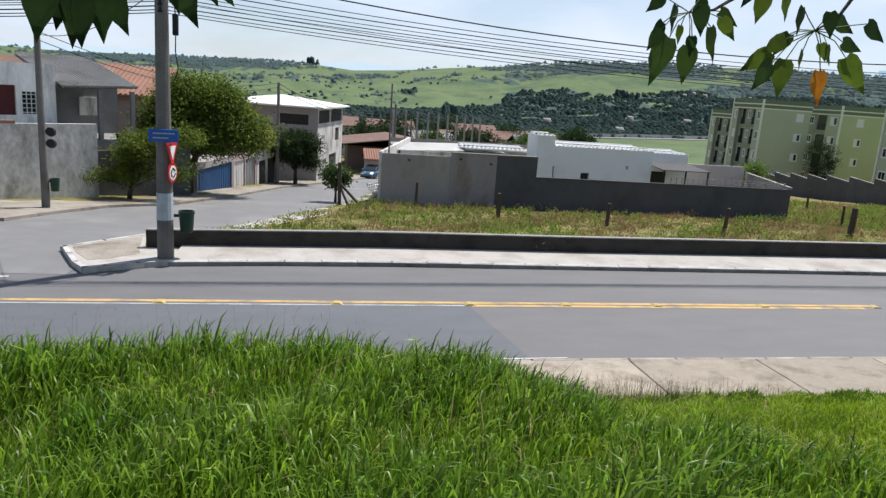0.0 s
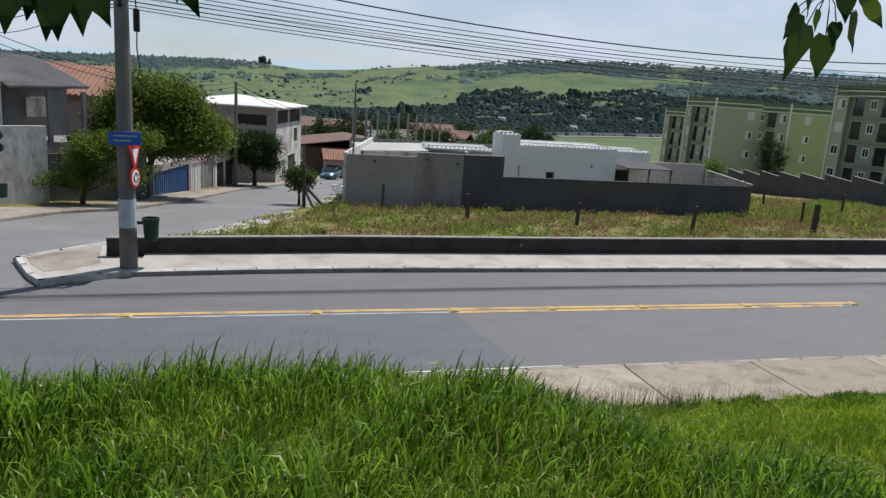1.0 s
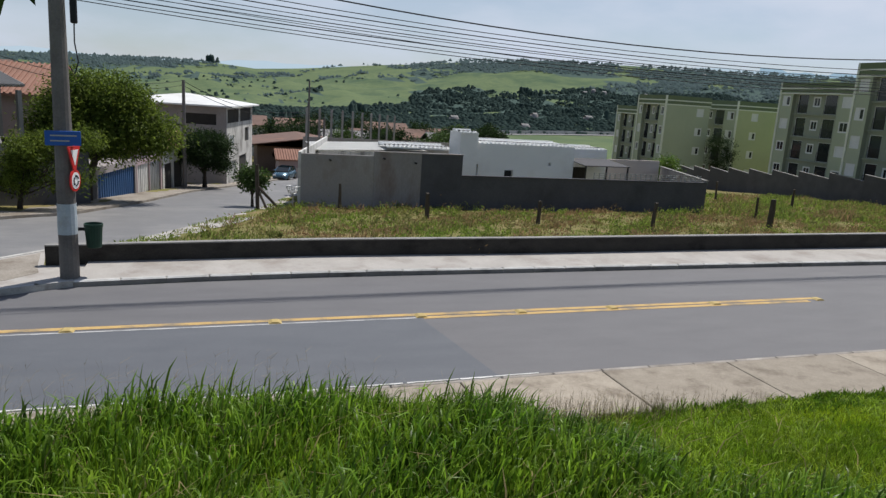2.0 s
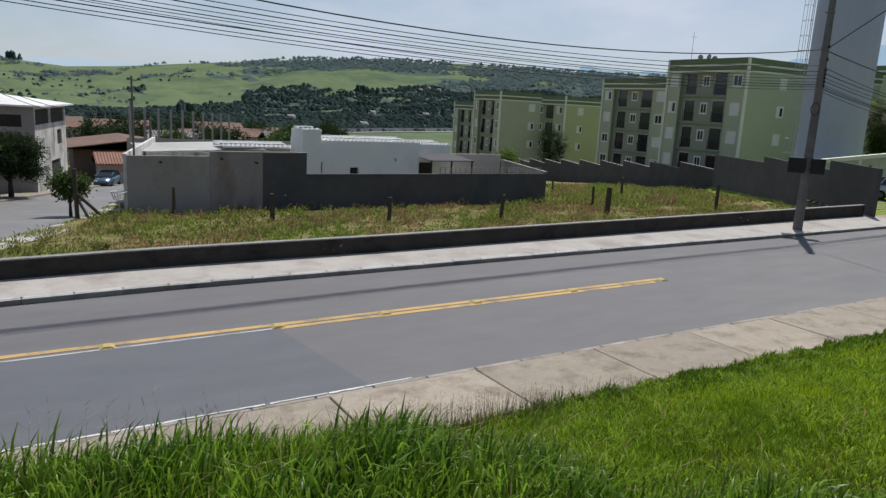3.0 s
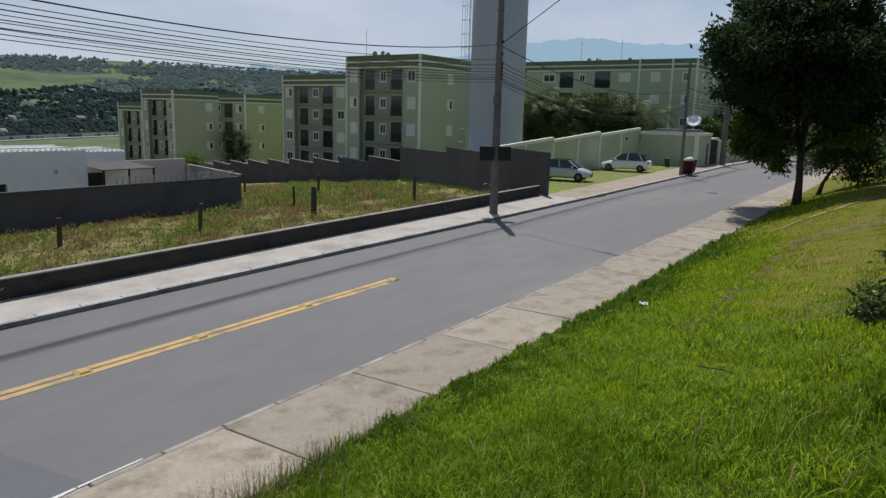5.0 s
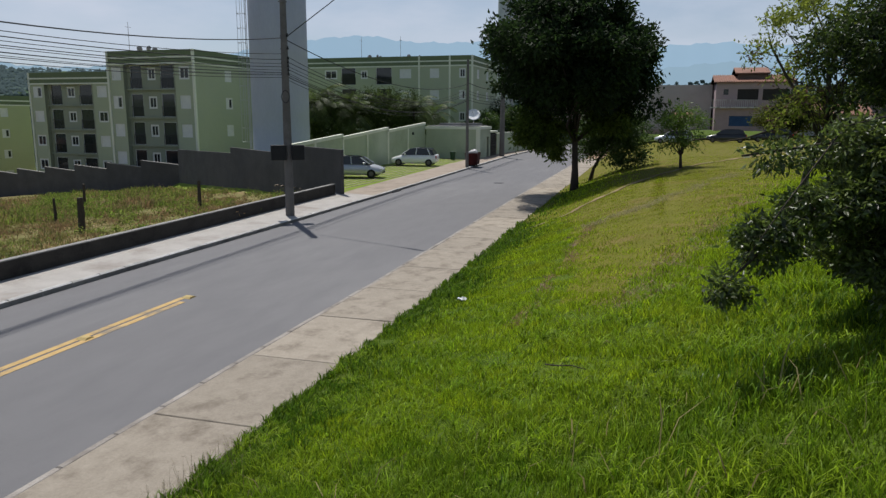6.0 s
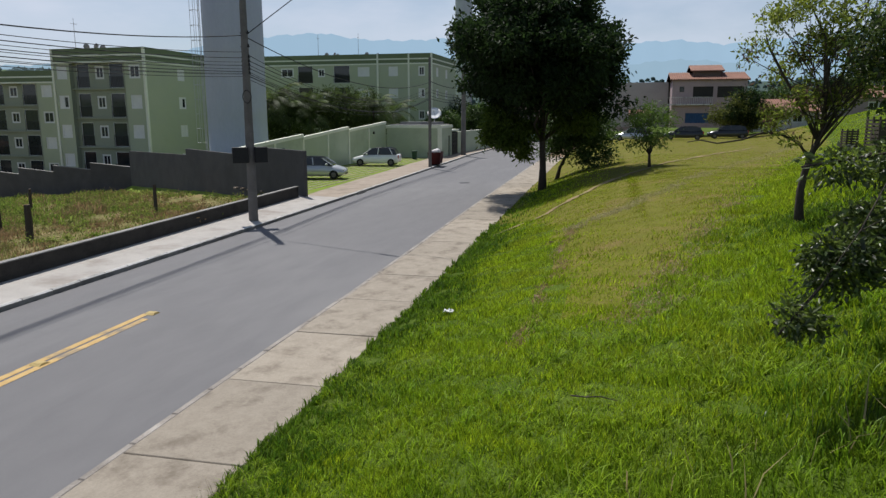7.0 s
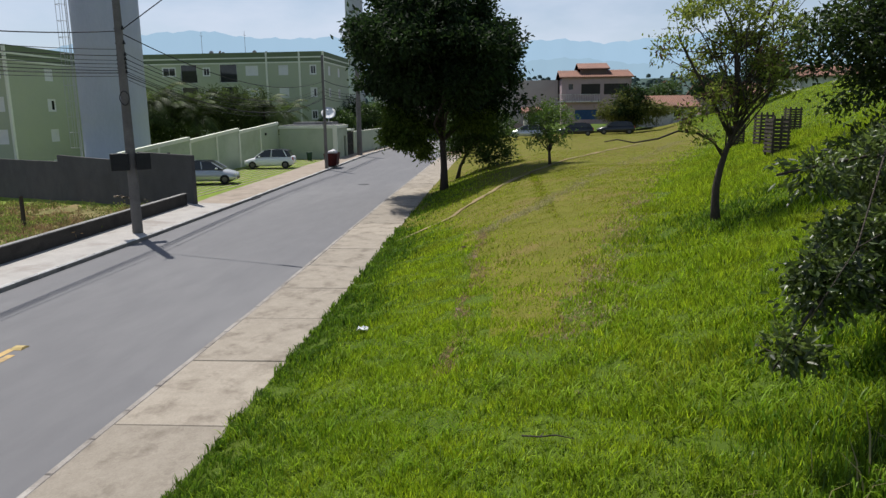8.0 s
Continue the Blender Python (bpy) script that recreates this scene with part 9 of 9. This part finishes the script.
el = 1.6 + 0.09 * np.sin(az * 0.35 + 0.6) + 0.07 * np.sin(az * 0.9) + 0.03 * np.sin(az * 2.7) + np.interp(az, (-30, -15, 0, 15, 28, 41), (-0.2, -0.1, 0.05, 0.5, 1.5, 1.7))
V = [(dd * math.sin(radians(a_)), dd * math.cos(radians(a_)), 4.5 + dd * math.tan(radians(ee))) for a_, e_ in zip(az, el) for dd, ee in ((3700, 0.0), (4000, e_))]
F = [(2 * q, 2 * q + 2, 2 * q + 3, 2 * q + 1) for q in range(len(az) - 1)]
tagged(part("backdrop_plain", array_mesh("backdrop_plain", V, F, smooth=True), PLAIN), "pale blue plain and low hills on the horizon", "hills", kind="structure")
# both ranges glow faintly blue in place of hazy air
for k, (dist_, mat_, lab) in enumerate(((4300, MOUNTAIN, "pale blue mountain range on the horizon"), (3750, FOOTHILL, "blue-grey foothills below the mountain range"))):
    az = np.linspace(40, 135, 260)
    base = np.interp(az, (40, 50, 56, 60, 64, 66.5, 69.5, 73, 76, 80, 85, 89, 93.6, 97, 100, 106, 112, 120, 135), (2.5, 3.6, 4.6, 5.5, 6.0, 6.15, 5.7, 5.65, 5.8, 5.5, 5.1, 5.25, 5.4, 5.0, 5.25, 5.6, 5.2, 4.5, 3.5))
    if k:
        base = 3.55 + 0.28 * np.sin(az * 0.21 + 1.0) + 0.16 * np.sin(az * 0.55)
    el = base + 0.06 * np.sin(az * 3.1) + 0.04 * np.sin(az * 7.3 + 1) + 0.02 * np.sin(az * 17)
    V, F = [], []
    for q, (a_, e_) in enumerate(zip(az, el)):
        for dd, ee in ((dist_ - 500, 0.6), (dist_ - 300, e_ * 0.45), (dist_ - 120, e_ * 0.8), (dist_, e_)):
            V.append((dd * math.sin(radians(a_)), dd * math.cos(radians(a_)), 4.5 + dd * math.tan(radians(ee))))
        if q:
            b = 4 * q
            for c_ in range(3):
                F.append((b - 4 + c_, b + c_, b + c_ + 1, b - 3 + c_))
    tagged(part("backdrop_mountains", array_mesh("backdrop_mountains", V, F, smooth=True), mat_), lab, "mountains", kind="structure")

# ---- leafy twigs hanging over the bank ----
def heart_leaf():
    """A pointed heart-shaped leaf along -z, 1 long, slightly folded."""
    out = [(0.0, 0.0), (0.2, 0.06), (0.33, -0.08), (0.36, -0.28), (0.28, -0.52), (0.12, -0.76), (0.0, -1.0)]
    bm = bmesh.new()
    mid = [bm.verts.new((0, 0, z)) for z in (0.0, -0.08, -0.28, -0.52, -0.76, -1.0)]
    for sx in (-1, 1):
        edge = [bm.verts.new((sx * x, 0.1 * x + 0.03 * math.sin(9 * z), z)) for x, z in out[1:6]]
        ring_ = [mid[0]] + edge + [mid[5]]
        for k in range(5):
            a_, b_ = ring_[k], ring_[k + 1]
            m0, m1 = mid[min(k, 4)], mid[min(k + 1, 5)]
            f_ = [a_, b_, m1, m0] if a_ is not m0 else [a_, b_, m1]
            f_ = list(dict.fromkeys(f_))
            if len(f_) > 2:
                bm.faces.new(f_ if sx > 0 else f_[::-1])
        if ring_[-2] is not mid[4]:
            bm.faces.new([ring_[-2], mid[5], mid[4]] if sx > 0 else [mid[4], mid[5], ring_[-2]])
    bmesh.ops.remove_doubles(bm, verts=bm.verts[:], dist=1e-5)
    me = bpy.data.meshes.new("leaf")
    bm.to_mesh(me), bm.free()
    me.polygons.foreach_set("use_smooth", np.ones(len(me.polygons), dtype=bool))
    return me


HEART = {}
# "light" and "shade" leaves carry backlight and shade in their colour
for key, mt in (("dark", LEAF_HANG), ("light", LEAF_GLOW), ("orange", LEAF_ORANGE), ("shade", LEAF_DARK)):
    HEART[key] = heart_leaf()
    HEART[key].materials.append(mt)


def along(az, el, d_, eye=(0.236, 0.115, 4.704)):
    a_, e_ = radians(az), radians(el)
    return Vector((eye[0] + d_ * math.sin(a_) * math.cos(e_), eye[1] + d_ * math.cos(a_) * math.cos(e_), eye[2] + d_ * math.sin(e_)))


def leafy_twig(hub, stem, leaves_, label):
    """A twig ending in a hub from which leaves hang on thin stalks: each leaf (dx, dy, dz, size, spin, tilt, kind)."""
    ob = thing("leafy_branch", hub, label, "branch", "branches overhead")
    bm = bmesh.new()
    st_ = [Vector(p) for p in stem]
    add_tube(bm, st_, [0.004 + 0.003 * k for k in range(len(st_))], 6)
    part("twig", bm, BARK, ob)
    for dx, dy, dz, size, spin, tilt, kind_ in leaves_:
        lf = part("leaf", HEART[kind_], None, ob)
        lf.matrix_basis = Matrix.Translation((dx, dy, dz)) @ Matrix.Rotation(radians(spin), 4, "Z") @ Matrix.Rotation(radians(tilt), 4, "Y") @ Matrix.Diagonal((size * 0.62, size * 0.7, size * 0.8, 1))
        bm = bmesh.new()
        add_tube(bm, [(0, 0, 0), (dx * 0.6, dy * 0.6, dz * 0.45 + 0.01), (dx, dy, dz)], [0.0025] * 3, 4, False)
        part("stalk", bm, LEAF_LIGHT, ob)
    return ob


h1 = along(27.15, 7.0, 3.6)
leafy_twig(h1, [(0, 0, 0), (0.12, 0.0, 0.02), (0.25, 0.02, 0.1), (0.5, 0.0, 0.4)],
           [(-0.08, 0.0, -0.12, 0.30, 10, 20, "dark"), (0.04, 0.03, -0.15, 0.22, -20, 4, "dark"), (0.11, -0.02, -0.06, 0.21, 30, -20, "light"), (0.165, 0.02, 0.02, 0.16, 10, -62, "dark"), (-0.1, 0.04, -0.05, 0.17, 25, 30, "shade"), (-0.14, -0.03, -0.09, 0.14, -15, 28, "shade"),
            (-0.04, 0.05, 0.03, 0.17, 40, 12, "dark"), (0.03, -0.05, 0.03, 0.18, -35, -6, "shade"), (-0.02, 0.02, -0.06, 0.11, 20, 5, "light"), (0.08, 0.06, 0.08, 0.18, 15, -25, "dark"), (0.0, -0.06, -0.11, 0.12, -40, 0, "shade"), (-0.12, 0.02, 0.06, 0.15, 10, 50, "shade"), (0.14, -0.05, -0.02, 0.15, -20, -35, "light")],
           "green heart-shaped leaves on a drooping twig")
h2 = along(35.7, 6.0, 3.75)
leafy_twig(h2, [(0, 0, 0), (0.1, 0.0, 0.06), (0.2, 0.02, 0.2), (0.32, 0.0, 0.6)],
           [(-0.14, 0.0, -0.05, 0.18, 10, 62, "light"), (-0.18, 0.03, -0.11, 0.2, -15, 55, "light"), (-0.2, -0.02, -0.16, 0.22, 20, 42, "dark"), (-0.11, 0.02, -0.14, 0.22, -10, 4, "light"), (-0.05, 0.04, 0.1, 0.17, 30, 10, "dark"), (0.04, -0.03, 0.08, 0.15, -25, -8, "shade"), (0.11, 0.02, 0.06, 0.18, 15, -68, "dark"), (0.15, 0.0, -0.04, 0.16, 10, -75, "dark"), (0.1, 0.03, -0.06, 0.13, 30, -30, "light"),
            (0.165, -0.02, -0.11, 0.25, -10, -36, "light"), (0.04, -0.03, -0.18, 0.2, 5, -5, "orange"), (-0.03, 0.02, -0.09, 0.13, 40, 12, "light"), (0.07, 0.04, -0.05, 0.11, -30, -20, "light"), (0.26, 0.0, 0.05, 0.18, 10, -58, "shade"), (-0.09, 0.05, -0.02, 0.15, -20, 30, "dark")],
           "green heart-shaped leaves with one orange dying leaf")
h3 = along(32.7, 9.6, 3.8)
leafy_twig(h3, [(0, 0, 0), (0.08, 0.05, 0.15), (0.2, 0.1, 0.5)],
           [(-0.09, 0.0, -0.04, 0.18, 10, 32, "shade"), (-0.02, 0.03, -0.08, 0.18, -20, 12, "light"), (0.07, 0.0, -0.07, 0.17, 25, -4, "light"), (0.0, -0.04, 0.02, 0.17, 40, 20, "dark"), (0.12, 0.03, 0.03, 0.16, -10, -40, "dark")], "green heart-shaped leaves on a drooping twig")
h4 = (-1.78, 6.76, 5.60)
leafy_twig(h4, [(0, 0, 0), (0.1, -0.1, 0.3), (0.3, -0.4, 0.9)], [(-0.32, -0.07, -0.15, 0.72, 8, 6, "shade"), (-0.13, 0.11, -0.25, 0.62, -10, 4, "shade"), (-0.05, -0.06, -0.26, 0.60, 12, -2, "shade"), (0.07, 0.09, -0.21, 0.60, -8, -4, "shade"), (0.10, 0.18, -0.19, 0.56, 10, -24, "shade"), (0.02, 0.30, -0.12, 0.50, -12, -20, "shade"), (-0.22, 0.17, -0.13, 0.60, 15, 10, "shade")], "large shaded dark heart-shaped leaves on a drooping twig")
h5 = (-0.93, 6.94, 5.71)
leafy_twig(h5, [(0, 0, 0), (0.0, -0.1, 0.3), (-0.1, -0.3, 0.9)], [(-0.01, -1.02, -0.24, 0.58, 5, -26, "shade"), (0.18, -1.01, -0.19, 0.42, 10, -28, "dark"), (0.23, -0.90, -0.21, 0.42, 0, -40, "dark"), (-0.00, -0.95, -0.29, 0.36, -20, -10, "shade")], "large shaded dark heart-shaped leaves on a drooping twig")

# ---- grass-paver strips of the parking ----
parking = thing("parking_pavers", (0, 0, 0), "rows of concrete grass pavers before the condominium wall", "parking pavers", kind="structure")
for k in range(9):
    y = 23.2 + 0.6 * k
    for x0 in np.arange(36.6 + 0.5 * (y - 23), 69.5, 3.3):
        if y < far_kerb(x0) + 2.9:
            continue
        bm = bmesh.new()
        add_box(bm, x0, x0 + 3.1, y, y + 0.11, 0.0, 0.08 + 0.006 * rng.random())
        part("paver_strip", bm, PAVER, parking)

# ---- pieces: kerb stones and pavement slabs ----
def kerb_stones(xs_, line, z1, width, toward, parent, depth=0.25):
    for x0, x1 in zip(xs_, xs_[1:]):
        y0, y1 = float(line(x0)), float(line(x1))
        L_ = math.hypot(x1 - x0, y1 - y0) - 0.012
        key = (round(L_, 2), width, z1)
        if key not in KERB_MESHES:
            bm = bmesh.new()
            add_box(bm, 0, key[0], 0, width, -depth, z1)
            bmesh.ops.bevel(bm, geom=[e for e in bm.edges if all(v.co.z > 0 for v in e.verts)], offset=0.018 if toward < 0 else 0.032, segments=1, affect="EDGES")
            me = bpy.data.meshes.new("kerb_stone")
            bm.to_mesh(me), bm.free()
            me.materials.append(KERB if toward > 0 else KERB_NEAR)
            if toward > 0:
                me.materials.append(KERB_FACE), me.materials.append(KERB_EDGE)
                # faces towards the road get the shade-darkened material, bevels the pale one
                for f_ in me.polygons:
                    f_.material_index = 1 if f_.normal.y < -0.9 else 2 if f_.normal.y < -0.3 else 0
            KERB_MESHES[key] = me
        o_ = part("kerb_stone", KERB_MESHES[key], None, parent)
        o_.matrix_basis = Matrix.Translation((x0, y0 + (0 if toward > 0 else -width), rng.normal(0, 0.004))) @ Matrix.Rotation(math.atan2(y1 - y0, x1 - x0) + rng.normal(0, 0.002), 4, "Z")


KERB_MESHES = {}
kerb_far = thing("kerb_far", (0, 0, 0), "pale concrete kerb of the far pavement", "kerb", kind="structure")
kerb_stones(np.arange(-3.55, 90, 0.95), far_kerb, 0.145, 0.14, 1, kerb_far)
kerb_near = thing("kerb_near", (0, 0, 0), "worn concrete kerb of the near pavement", "kerb", kind="structure")
kerb_stones(np.arange(-14, 90, 0.95), near_kerb, 0.118, 0.12, -1, kerb_near)
arc = [(-4.72, 21.35), (-5.68, 20.3), (-6.45, 19.4), (-6.1, 18.65), (-5.68, 17.8), (-5.27, 17.22), (-4.85, 17.46), (-4.2, 17.8), (-3.57, 18.1)]
for (xa, ya), (xb, yb) in zip(arc, arc[1:]):
    bm = bmesh.new()
    L_ = math.hypot(xb - xa, yb - ya) + 0.05
    add_box(bm, -0.02, L_, -0.13, 0.0, -0.25, 0.145)
    o_ = part("kerb_stone", bm, KERB, kerb_far)
    o_.matrix_basis = Matrix.Translation((xa, ya, 0)) @ Matrix.Rotation(math.atan2(yb - ya, xb - xa), 4, "Z") @ Matrix.Translation((0, 0.13, 0))
SLAB_X = 5.9 + 2.62 * np.arange(-9, 27)
for k, (x0, x1) in enumerate(zip(SLAB_X, SLAB_X[1:])):
    y0, y1 = float(near_kerb(x0)), float(near_kerb(x1))
    skew = 0.06
    bm = bmesh.new()
    g = 0.011
    pts = [(x0 + g + skew, bank_foot(x0) - 0.01), (x1 - g + skew, bank_foot(x1) - 0.01), (x1 - g, y1 - 0.125), (x0 + g, y0 - 0.125)]
    add_poly(bm, [(a_ - x0, b_ - y0) for a_, b_ in pts], -0.05, 0.125)
    bmesh.ops.bevel(bm, geom=[e for e in bm.edges if all(v.co.z > 0 for v in e.verts)], offset=0.012, segments=1, affect="EDGES")
    o_ = part("slab", bm, SLAB, pavement_near)
    o_.matrix_basis = Matrix.Translation((x0, y0, rng.normal(0, 0.005))) @ Matrix.Rotation(rng.normal(0, 0.003), 4, "X")
